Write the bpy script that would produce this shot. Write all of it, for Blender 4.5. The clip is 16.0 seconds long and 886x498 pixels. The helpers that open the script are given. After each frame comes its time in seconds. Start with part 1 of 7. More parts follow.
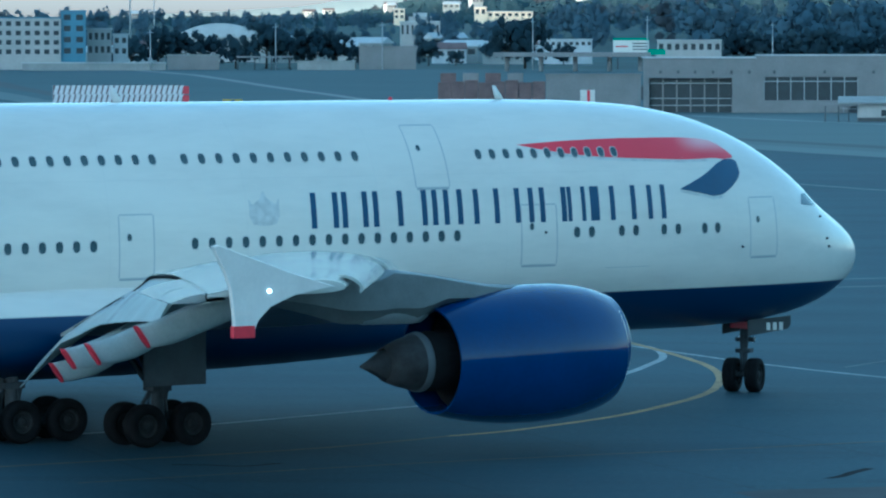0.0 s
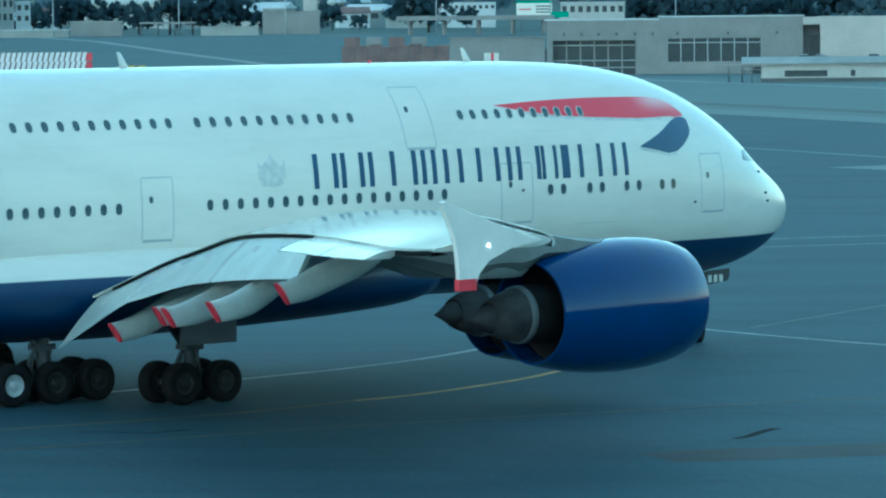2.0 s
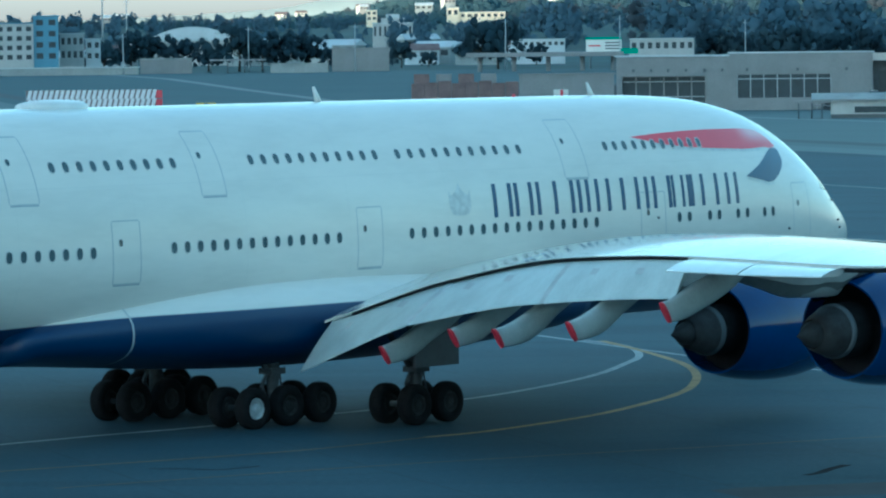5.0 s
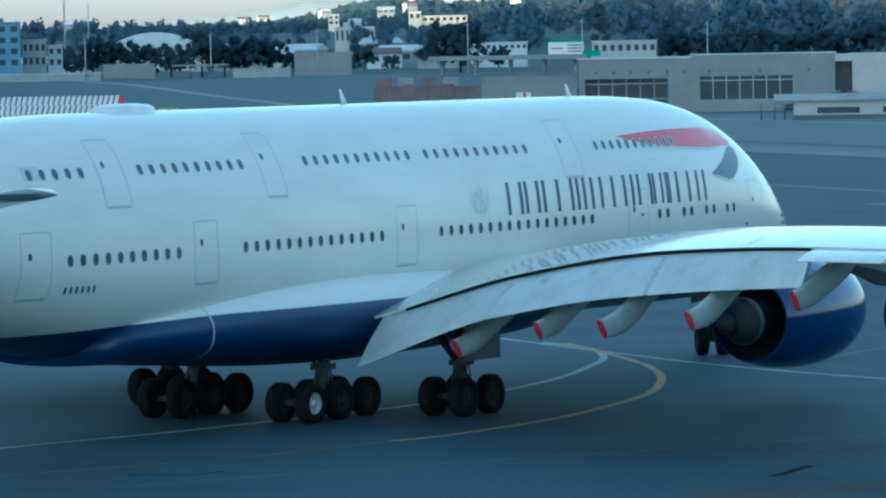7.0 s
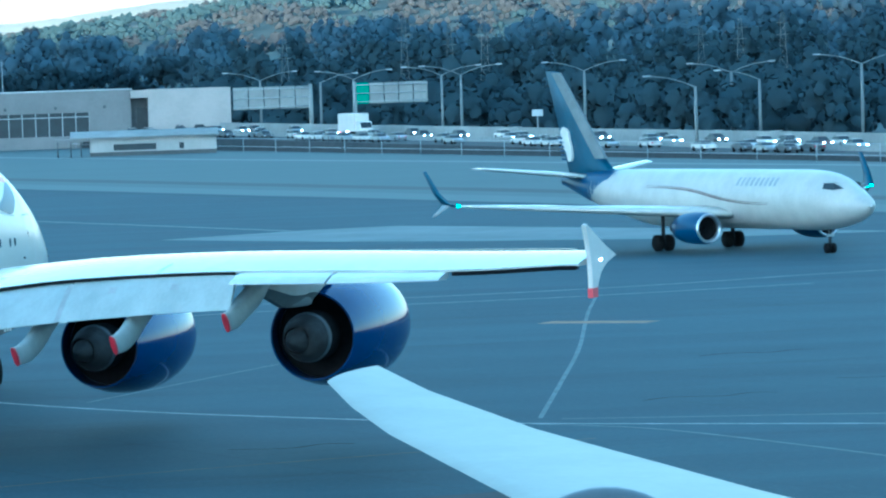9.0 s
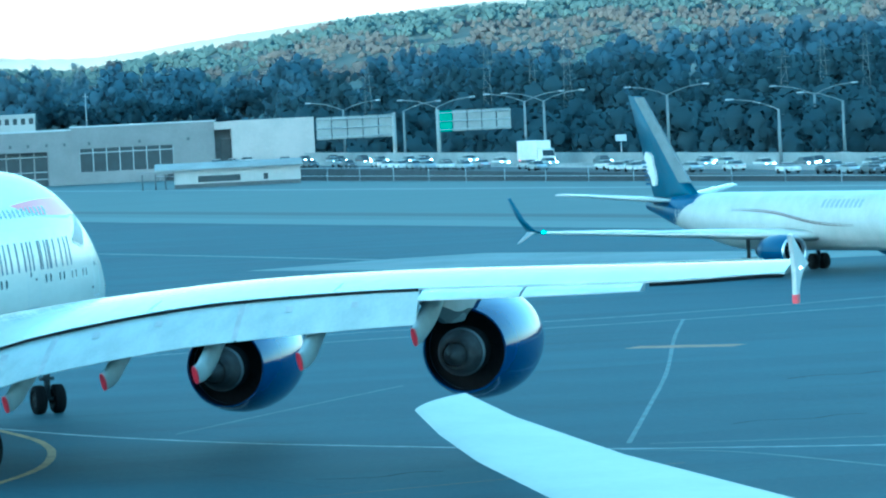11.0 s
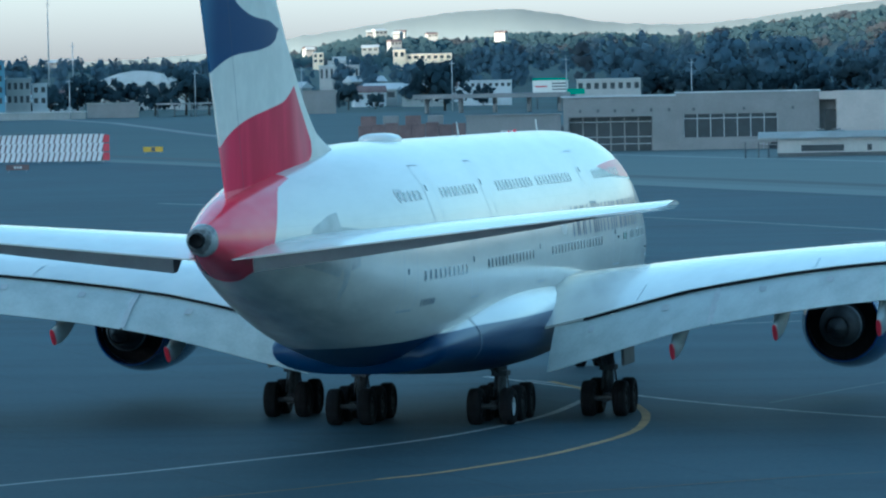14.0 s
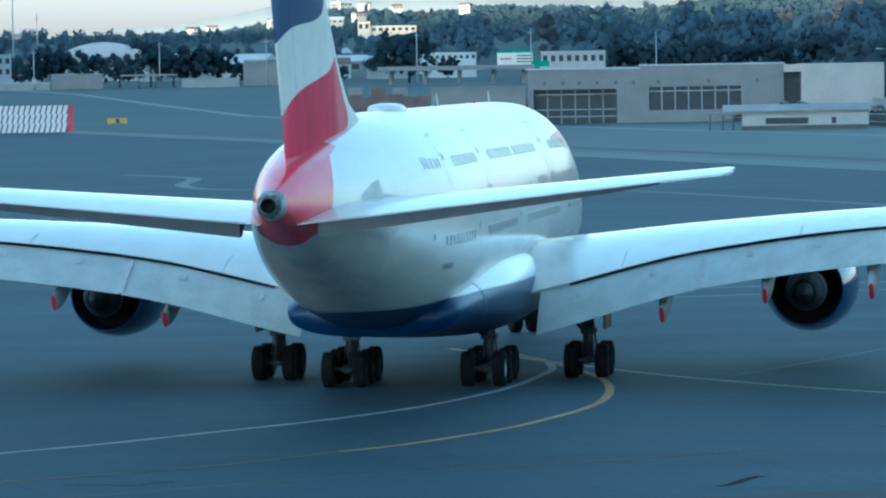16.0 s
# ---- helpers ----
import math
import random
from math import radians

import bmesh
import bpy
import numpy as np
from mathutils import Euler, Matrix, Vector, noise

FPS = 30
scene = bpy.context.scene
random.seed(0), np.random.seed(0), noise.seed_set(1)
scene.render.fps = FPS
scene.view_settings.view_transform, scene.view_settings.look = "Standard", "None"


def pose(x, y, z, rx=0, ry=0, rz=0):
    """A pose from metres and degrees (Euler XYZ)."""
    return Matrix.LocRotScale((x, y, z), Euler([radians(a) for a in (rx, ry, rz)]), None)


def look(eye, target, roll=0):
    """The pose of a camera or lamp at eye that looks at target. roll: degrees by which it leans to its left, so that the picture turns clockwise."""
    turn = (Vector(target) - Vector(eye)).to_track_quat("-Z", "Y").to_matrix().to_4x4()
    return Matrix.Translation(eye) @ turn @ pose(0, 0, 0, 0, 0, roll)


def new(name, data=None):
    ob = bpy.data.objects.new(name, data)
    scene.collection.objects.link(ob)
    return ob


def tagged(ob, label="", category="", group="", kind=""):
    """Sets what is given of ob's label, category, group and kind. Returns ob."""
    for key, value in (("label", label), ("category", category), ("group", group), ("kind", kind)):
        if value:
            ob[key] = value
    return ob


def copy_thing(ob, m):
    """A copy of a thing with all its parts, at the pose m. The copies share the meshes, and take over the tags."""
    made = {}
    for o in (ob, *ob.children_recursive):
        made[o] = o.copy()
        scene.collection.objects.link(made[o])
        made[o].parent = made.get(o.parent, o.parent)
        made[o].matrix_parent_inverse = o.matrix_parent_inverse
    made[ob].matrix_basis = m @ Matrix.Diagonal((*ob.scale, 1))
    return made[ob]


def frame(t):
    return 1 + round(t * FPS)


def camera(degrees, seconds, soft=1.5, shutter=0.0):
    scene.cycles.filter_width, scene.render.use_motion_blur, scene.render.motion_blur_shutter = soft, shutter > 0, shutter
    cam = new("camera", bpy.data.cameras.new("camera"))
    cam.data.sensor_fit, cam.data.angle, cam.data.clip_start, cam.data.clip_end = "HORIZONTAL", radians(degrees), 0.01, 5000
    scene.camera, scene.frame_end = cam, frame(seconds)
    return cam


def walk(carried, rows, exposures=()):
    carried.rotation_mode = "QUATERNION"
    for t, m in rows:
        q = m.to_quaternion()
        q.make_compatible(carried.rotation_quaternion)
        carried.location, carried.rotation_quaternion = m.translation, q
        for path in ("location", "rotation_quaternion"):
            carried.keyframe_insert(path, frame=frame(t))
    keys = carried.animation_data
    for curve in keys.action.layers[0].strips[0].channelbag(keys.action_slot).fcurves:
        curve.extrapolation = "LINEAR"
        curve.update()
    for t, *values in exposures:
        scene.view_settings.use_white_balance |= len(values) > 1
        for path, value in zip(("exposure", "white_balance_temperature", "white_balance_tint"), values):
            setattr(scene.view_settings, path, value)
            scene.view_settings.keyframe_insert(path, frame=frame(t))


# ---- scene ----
EYE = (0.0, 0.0, 12.67)


def aim(az, el, roll):
    """The camera's pose from azimuth, elevation and roll, in degrees."""
    a, e = radians(az), radians(el)
    way = Vector((math.sin(a) * math.cos(e), math.cos(a) * math.cos(e), math.sin(e)))
    return look(EYE, Vector(EYE) + 100 * way, roll)


cam = camera(11.453, 16.0, soft=2.2, shutter=0.0)
walk(cam, [
    (0.0, aim(-4.165, -2.593, -0.033)),
    (0.5, aim(-2.984, -3.204, -0.346)),
    (1.0, aim(-2.570, -3.757, -0.381)),
    (1.5, aim(-2.684, -3.411, -0.599)),
    (2.0, aim(-2.941, -3.065, -0.542)),
    (2.5, aim(-2.755, -2.893, -0.644)),
    (3.0, aim(-2.952, -2.766, -0.866)),
    (3.5, aim(-3.606, -2.481, -0.925)),
    (4.0, aim(-3.498, -2.639, -0.712)),
    (4.5, aim(-3.525, -2.664, -0.734)),
    (5.0, aim(-3.841, -2.581, -0.649)),
    (5.2, aim(-3.920, -2.590, -0.538)),
    (6.3, aim(-3.700, -2.560, -0.800)),
    (7.3, aim(-3.223, -2.540, -1.051)),
    (7.5, aim(-2.858, -2.602, -0.896)),
    (8.0, aim(0.523, -2.657, -0.742)),
    (8.5, aim(3.135, -2.327, -1.348)),
    (8.7, aim(4.230, -2.314, -1.537)),
    (9.7, aim(7.400, -2.150, -2.400)),
    (10.8, aim(5.677, -1.954, -2.877)),
    (11.0, aim(4.626, -1.889, -2.790)),
    (11.5, aim(2.591, -1.818, -2.137)),
    (12.0, aim(0.437, -1.790, -2.025)),
    (12.5, aim(-1.366, -2.072, -1.698)),
    (13.0, aim(-2.072, -2.352, -1.533)),
    (13.5, aim(-2.817, -1.968, -1.325)),
    (14.0, aim(-3.161, -2.050, -1.109)),
    (14.5, aim(-3.501, -1.787, -1.303)),
    (15.0, aim(-3.345, -1.866, -1.283)),
    (15.5, aim(-2.729, -2.230, -1.027)),
    (16.0, aim(-2.704, -2.419, -0.978)),
], exposures=[
    (0.0, 2.80, 3900, -18),
    (0.5, 2.99, 4050, -18),
    (1.0, 3.24, 4270, -19),
    (1.5, 3.37, 4290, -23),
    (2.5, 3.08, 4000, -35),
    (3.5, 3.02, 4020, -31),
    (4.5, 3.03, 4100, -25),
    (5.0, 2.89, 4080, -23),
    (7.5, 2.86, 4120, -16),
    (8.0, 2.90, 3990, -17),
    (8.5, 3.25, 3940, -17),
    (9.7, 3.62, 3640, -26),
    (11.0, 3.74, 3600, -31),
    (11.5, 3.38, 3690, -26),
    (12.0, 2.90, 3810, -20),
    (12.5, 2.70, 3790, -19),
    (13.0, 2.82, 3850, -19),
    (14.5, 2.69, 4140, -13),
    (16.0, 3.03, 4150, -14),
])

# ---- sky and sun ----
world = bpy.data.worlds.new("sky")
scene.world = world
world.use_nodes = True
wn = world.node_tree.nodes
sky = wn.new("ShaderNodeTexSky")
sky.sky_type, sky.sun_disc = "NISHITA", False
sky.sun_elevation, sky.sun_rotation = radians(1.5), radians(215)
sky.air_density, sky.dust_density, sky.ozone_density = 1.0, 0.75, 1.6
haze = wn.new("ShaderNodeHueSaturation")
haze.inputs["Saturation"].default_value = 0.5
world.node_tree.links.new(sky.outputs[0], haze.inputs["Color"])
world.node_tree.links.new(haze.outputs[0], wn["Background"].inputs["Color"])
wn["Background"].inputs["Strength"].default_value = 0.15

sun = new("sun", bpy.data.lights.new("sun", "SUN"))
sun.data.energy, sun.data.angle, sun.data.color = 2.6, radians(0.6), (1.0, 0.6, 0.33)
sun.matrix_world = look((-573.6, -819.2, 26.2), (0, 0, 0))


# ---- materials ----
def herm(xs, ys):
    """A smooth curve through the points that never overshoots."""
    xs, ys = np.array(xs, float), np.array(ys, float)
    d, m = np.diff(ys) / np.diff(xs), np.zeros(len(xs))
    m[0], m[-1] = d[0], d[-1]
    for i in range(1, len(xs) - 1):
        if d[i - 1] * d[i] > 0:
            h0, h1 = xs[i] - xs[i - 1], xs[i + 1] - xs[i]
            m[i] = (h0 + h1) * 3 / ((2 * h1 + h0) / d[i - 1] + (h1 + 2 * h0) / d[i])

    def at(x):
        x = min(max(x, xs[0]), xs[-1])
        i = min(max(int(np.searchsorted(xs, x)) - 1, 0), len(xs) - 2)
        h = xs[i + 1] - xs[i]
        t = (x - xs[i]) / h
        return float((2 * t**3 - 3 * t * t + 1) * ys[i] + (t**3 - 2 * t * t + t) * h * m[i] + (3 * t * t - 2 * t**3) * ys[i + 1] + (t**3 - t * t) * h * m[i + 1])

    return at


class Mat:
    """A small builder for node materials."""

    def __init__(self, name, rough=0.6, metal=0.0, coat=0.0):
        self.m = bpy.data.materials.new(name)
        self.m.use_nodes = True
        self.n, self.l = self.m.node_tree.nodes, self.m.node_tree.links
        self.b = self.n["Principled BSDF"]
        self.b.inputs["Roughness"].default_value = rough
        self.b.inputs["Metallic"].default_value = metal
        self.b.inputs["Coat Weight"].default_value = coat
        self.co = self.n.new("ShaderNodeTexCoord").outputs["Object"]

    def link(self, a, b):
        self.l.new(a, b)

    def xyz(self):
        s = self.n.new("ShaderNodeSeparateXYZ")
        self.link(self.co, s.inputs[0])
        return s.outputs

    def math(self, op, a, b=0.0, c=0.0):
        k = self.n.new("ShaderNodeMath")
        k.operation = op
        for i, v in enumerate((a, b, c)):
            if isinstance(v, (int, float)):
                k.inputs[i].default_value = v
            else:
                self.link(v, k.inputs[i])
        return k.outputs[0]

    def step(self, a, lo, hi):
        k = self.n.new("ShaderNodeMapRange")
        k.interpolation_type = "SMOOTHSTEP"
        self.link(a, k.inputs[0])
        k.inputs[1].default_value, k.inputs[2].default_value = lo, hi
        return k.outputs[0]

    def mix(self, f, a, b):
        k = self.n.new("ShaderNodeMix")
        k.data_type = "RGBA"
        for sock, v in ((k.inputs[0], f), (k.inputs[6], a), (k.inputs[7], b)):
            if isinstance(v, tuple):
                sock.default_value = (*v, 1) if len(v) == 3 else v
            elif isinstance(v, (int, float)):
                sock.default_value = v
            else:
                self.link(v, sock)
        return k.outputs[2]

    def noise(self, scale, detail=4, stretch=None, rough=0.55, turn=0.0):
        k = self.n.new("ShaderNodeTexNoise")
        k.inputs["Scale"].default_value, k.inputs["Detail"].default_value = scale, detail
        k.inputs["Roughness"].default_value = rough
        m = self.n.new("ShaderNodeMapping")
        m.inputs["Rotation"].default_value = (0, 0, turn)
        m.inputs["Scale"].default_value = stretch or (1, 1, 1)
        self.link(self.co, m.inputs[0])
        self.link(m.outputs[0], k.inputs[0])
        return k.outputs[0]

    def curve(self, x, pts):
        """A smooth curve through (place, value) points, in up to 30 stops."""
        x0, x1 = pts[0][0], pts[-1][0]
        lo, hi = min(p[1] for p in pts), max(p[1] for p in pts)
        k = self.n.new("ShaderNodeValToRGB")
        ramp = k.color_ramp
        ramp.interpolation = "LINEAR"
        f = herm([p[0] for p in pts], [p[1] for p in pts])
        for i in range(28):
            u = i / 27
            v = (f(x0 + (x1 - x0) * u) - lo) / (hi - lo)
            e = ramp.elements[i] if i < 1 else ramp.elements.new(u) if i < 27 else ramp.elements[-1]
            e.position, e.color = u, (v, v, v, 1)
        self.link(self.math("DIVIDE", self.math("SUBTRACT", x, x0), x1 - x0), k.inputs[0])
        return self.math("ADD", self.math("MULTIPLY", k.outputs[0], hi - lo), lo)

    def colour(self, c):
        if isinstance(c, tuple):
            self.b.inputs["Base Color"].default_value = (*c, 1)
        else:
            self.link(c, self.b.inputs["Base Color"])

    def rough(self, r):
        self.link(r, self.b.inputs["Roughness"])

    def bump(self, h, strength=0.2, distance=0.02):
        k = self.n.new("ShaderNodeBump")
        k.inputs["Strength"].default_value, k.inputs["Distance"].default_value = strength, distance
        self.link(h, k.inputs["Height"])
        self.link(k.outputs[0], self.b.inputs["Normal"])


def plain(name, c, rough=0.6, metal=0.0, vary=0.25, scale=1.5, coat=0.0, bump=0.0):
    """Paint or metal with grime at two scales."""
    m = Mat(name, rough, metal, coat)
    a = m.noise(scale, 5)
    b = m.noise(scale * 9, 3)
    f = m.math("ADD", m.math("MULTIPLY", a, 0.7), m.math("MULTIPLY", b, 0.3))
    dark = tuple(v * (1 - vary) for v in c)
    light = tuple(min(1, v * (1 + vary * 0.6)) for v in c)
    m.colour(m.mix(m.step(f, 0.3, 0.7), dark, light))
    if bump:
        m.bump(b, bump, 0.02)
    return m.m


def dull(name, c, rough=0.85, vary=0.3, scale=5):
    """Dark or rubbery surface with hardly any gloss."""
    m = plain(name, c, rough, 0, vary, scale)
    m.node_tree.nodes["Principled BSDF"].inputs["Specular IOR Level"].default_value = 0.1
    return m


def glow(name, c, strength):
    m = Mat(name)
    m.colour(c)
    m.b.inputs["Emission Color"].default_value = (*c, 1)
    m.b.inputs["Emission Strength"].default_value = strength
    return m.m


WHITE, NAVY, RED = (0.75, 0.715, 0.64), (0.008, 0.028, 0.088), (0.62, 0.025, 0.06)


def hull_material():
    """Gloss airliner paint: white body, navy belly, red tail cone, with faint skin joints and grime."""
    m = Mat("hull_paint", 0.25, 0.0, 0.1)
    m.b.inputs["Specular IOR Level"].default_value = 0.4
    x, y, z = m.xyz()
    s = m.math("SUBTRACT", 36.0, x)
    grime = m.noise(0.6, 5, (0.35, 1, 1.4))
    fine = m.noise(6, 3, (0.2, 1, 1))
    base = m.mix(m.step(m.math("ADD", m.math("MULTIPLY", grime, 0.75), m.math("MULTIPLY", fine, 0.25)), 0.3, 0.65), tuple(v * 0.9 for v in WHITE), WHITE)
    # soot and dirt streaks on the lower tail
    soot = m.math("MULTIPLY", m.step(s, 50, 66), m.step(z, 8.2, 4.6))
    soot = m.math("MULTIPLY", soot, m.step(m.noise(0.9, 6, (0.25, 1, 1)), 0.25, 0.7))
    base = m.mix(m.math("MULTIPLY", soot, 0.7), base, (0.2, 0.2, 0.2))
    # skin panel joints
    ring = m.math("ABSOLUTE", m.math("SUBTRACT", m.math("FRACT", m.math("DIVIDE", s, 5.3)), 0.5))
    joint = m.math("MULTIPLY", m.step(ring, 0.004, 0.0015), 0.08)
    seam = m.math("MULTIPLY", m.step(m.math("ABSOLUTE", m.math("SUBTRACT", z, 8.38)), 0.03, 0.012), 0.07)
    base = m.mix(m.math("MAXIMUM", joint, seam), base, (0.35, 0.36, 0.37))
    belly = m.math("SUBTRACT", z, m.math("MULTIPLY", m.step(s, 44, 54), -0.25))
    base = m.mix(m.step(belly, 4.13, 4.08), base, NAVY)
    # red tail cone
    edge = m.math("SUBTRACT", s, m.curve(z, [(6.2, 66.0), (6.7, 66.3), (6.95, 66.5), (7.2, 66.2), (7.45, 65.9), (8.0, 65.65), (8.75, 65.1), (9.2, 64.5), (9.6, 63.6), (9.9, 62.0)]))
    base = m.mix(m.step(edge, -0.04, 0.04), base, m.mix(m.step(m.noise(0.6, 2, (0.5, 1, 1.4)), 0.4, 0.6), RED, (0.66, 0.07, 0.1)))
    base = m.mix(m.step(s, 69.35, 69.41), base, m.mix(m.step(m.noise(2.0, 4), 0.4, 0.6), (0.1, 0.1, 0.1), (0.33, 0.33, 0.32)))
    m.colour(base)
    m.rough(m.math("ADD", m.math("ADD", 0.17, m.math("MULTIPLY", m.step(belly, 4.13, 4.08), 0.2)), m.math("MULTIPLY", grime, 0.06)))
    return m.m


def fin_material():
    """The waving flag on the fin: navy wave, white wave, red wave."""
    m = Mat("fin_paint", 0.5, 0.0, 0.0)
    m.b.inputs["Specular IOR Level"].default_value = 0.08
    x, y, z = m.xyz()
    s = m.math("SUBTRACT", 36.0, x)
    grain = m.noise(1.3, 4)
    base = m.mix(m.step(grain, 0.3, 0.7), tuple(v * 0.9 for v in WHITE), WHITE)
    low = m.math("SUBTRACT", z, m.curve(s, [(60.5, 15.0), (61.2, 14.75), (61.5, 14.5), (63.0, 14.17), (66.1, 13.92), (68.0, 13.44), (69.2, 12.9), (70.5, 12.3)]))
    top = m.math("SUBTRACT", z, m.curve(s, [(60.5, 14.8), (61.2, 14.86), (62.3, 15.08), (63.9, 15.18), (65.8, 15.6), (66.4, 15.95), (68.0, 17.2), (70.5, 19.0)]))
    blue = m.math("MULTIPLY", m.step(low, -0.03, 0.03), m.step(top, 0.03, -0.03))
    # navy painted paler along the rear edge, for its washed-out sheen
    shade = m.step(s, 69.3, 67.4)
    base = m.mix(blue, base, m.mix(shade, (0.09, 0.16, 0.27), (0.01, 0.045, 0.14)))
    redtop = m.math("SUBTRACT", z, m.curve(s, [(57.0, 13.4), (59.3, 12.94), (60.9, 12.42), (62.5, 12.2), (64.8, 11.87), (66.5, 11.4), (67.5, 10.84), (68.3, 10.3), (69.5, 9.6)]))
    right = m.math("SUBTRACT", s, m.curve(z, [(9.6, 58.6), (10.4, 58.3), (10.6, 57.9), (11.1, 57.7), (11.6, 58.05), (12.3, 58.7), (12.95, 59.3), (14.0, 60.3)]))
    red = m.math("MULTIPLY", m.step(redtop, 0.03, -0.03), m.step(right, -0.03, 0.03))
    fold = m.step(m.noise(0.5, 2, (1.6, 1, 0.3)), 0.35, 0.65)
    # red pales towards the rear edge, and slightly near the front
    edge_pale = m.math("ADD", m.math("MULTIPLY", m.step(s, 66.2, 67.8), 0.5), m.math("MULTIPLY", m.math("MULTIPLY", m.step(s, 60.4, 59.2), m.step(s, 57.5, 58.6)), 0.25))
    crimson = m.mix(edge_pale, m.mix(fold, (0.46, 0.01, 0.06), (0.6, 0.02, 0.09)), (0.75, 0.4, 0.42))
    base = m.mix(red, base, crimson)
    # the pink fold where the ribbon turns over, low on the fin
    over = m.math("SUBTRACT", z, m.curve(s, [(57.5, 10.7), (58.6, 10.42), (61.8, 9.92), (65.0, 9.66), (67.6, 9.5), (69.0, 9.4)]))
    base = m.mix(m.math("MULTIPLY", red, m.step(over, 0.05, -0.03)), base, m.mix(fold, (0.62, 0.1, 0.15), (0.72, 0.2, 0.24)))
    hinge = m.step(m.math("ABSOLUTE", m.math("SUBTRACT", s, m.math("ADD", 65.3, m.math("MULTIPLY", m.math("SUBTRACT", z, 10.5), 0.27)))), 0.04, 0.015)
    base = m.mix(m.math("MULTIPLY", hinge, 0.4), base, (0.08, 0.08, 0.1))
    m.colour(base)
    return m.m


def ribbon_material():
    """Gloss red that pales to pink where the ribbon turns over."""
    m = Mat("ribbon_paint", 0.3)
    x, y, z = m.xyz()
    s = m.math("SUBTRACT", 36.0, x)
    pale = m.math("MULTIPLY", m.step(s, 10.6, 9.0), m.step(z, 8.85, 9.4))
    m.colour(m.mix(m.math("MULTIPLY", pale, 0.75), m.mix(m.noise(0.9, 3), (0.56, 0.02, 0.05), (0.66, 0.035, 0.07)), (0.78, 0.5, 0.5)))
    return m.m


def wing_material():
    """Grey-white wing paint with spar joints, panel tint and dirt streaks along the airflow."""
    m = Mat("wing_paint", 0.25, 0.0, 0.15)
    streak = m.noise(0.8, 4, (0.3, 1.0, 1))
    patch = m.noise(0.35, 3)
    f = m.math("ADD", m.math("MULTIPLY", streak, 0.6), m.math("MULTIPLY", patch, 0.4))
    m.colour(m.mix(m.step(f, 0.3, 0.7), (0.49, 0.485, 0.435), (0.59, 0.575, 0.52)))
    m.rough(m.math("ADD", 0.07, m.math("MULTIPLY", patch, 0.1)))
    return m.m


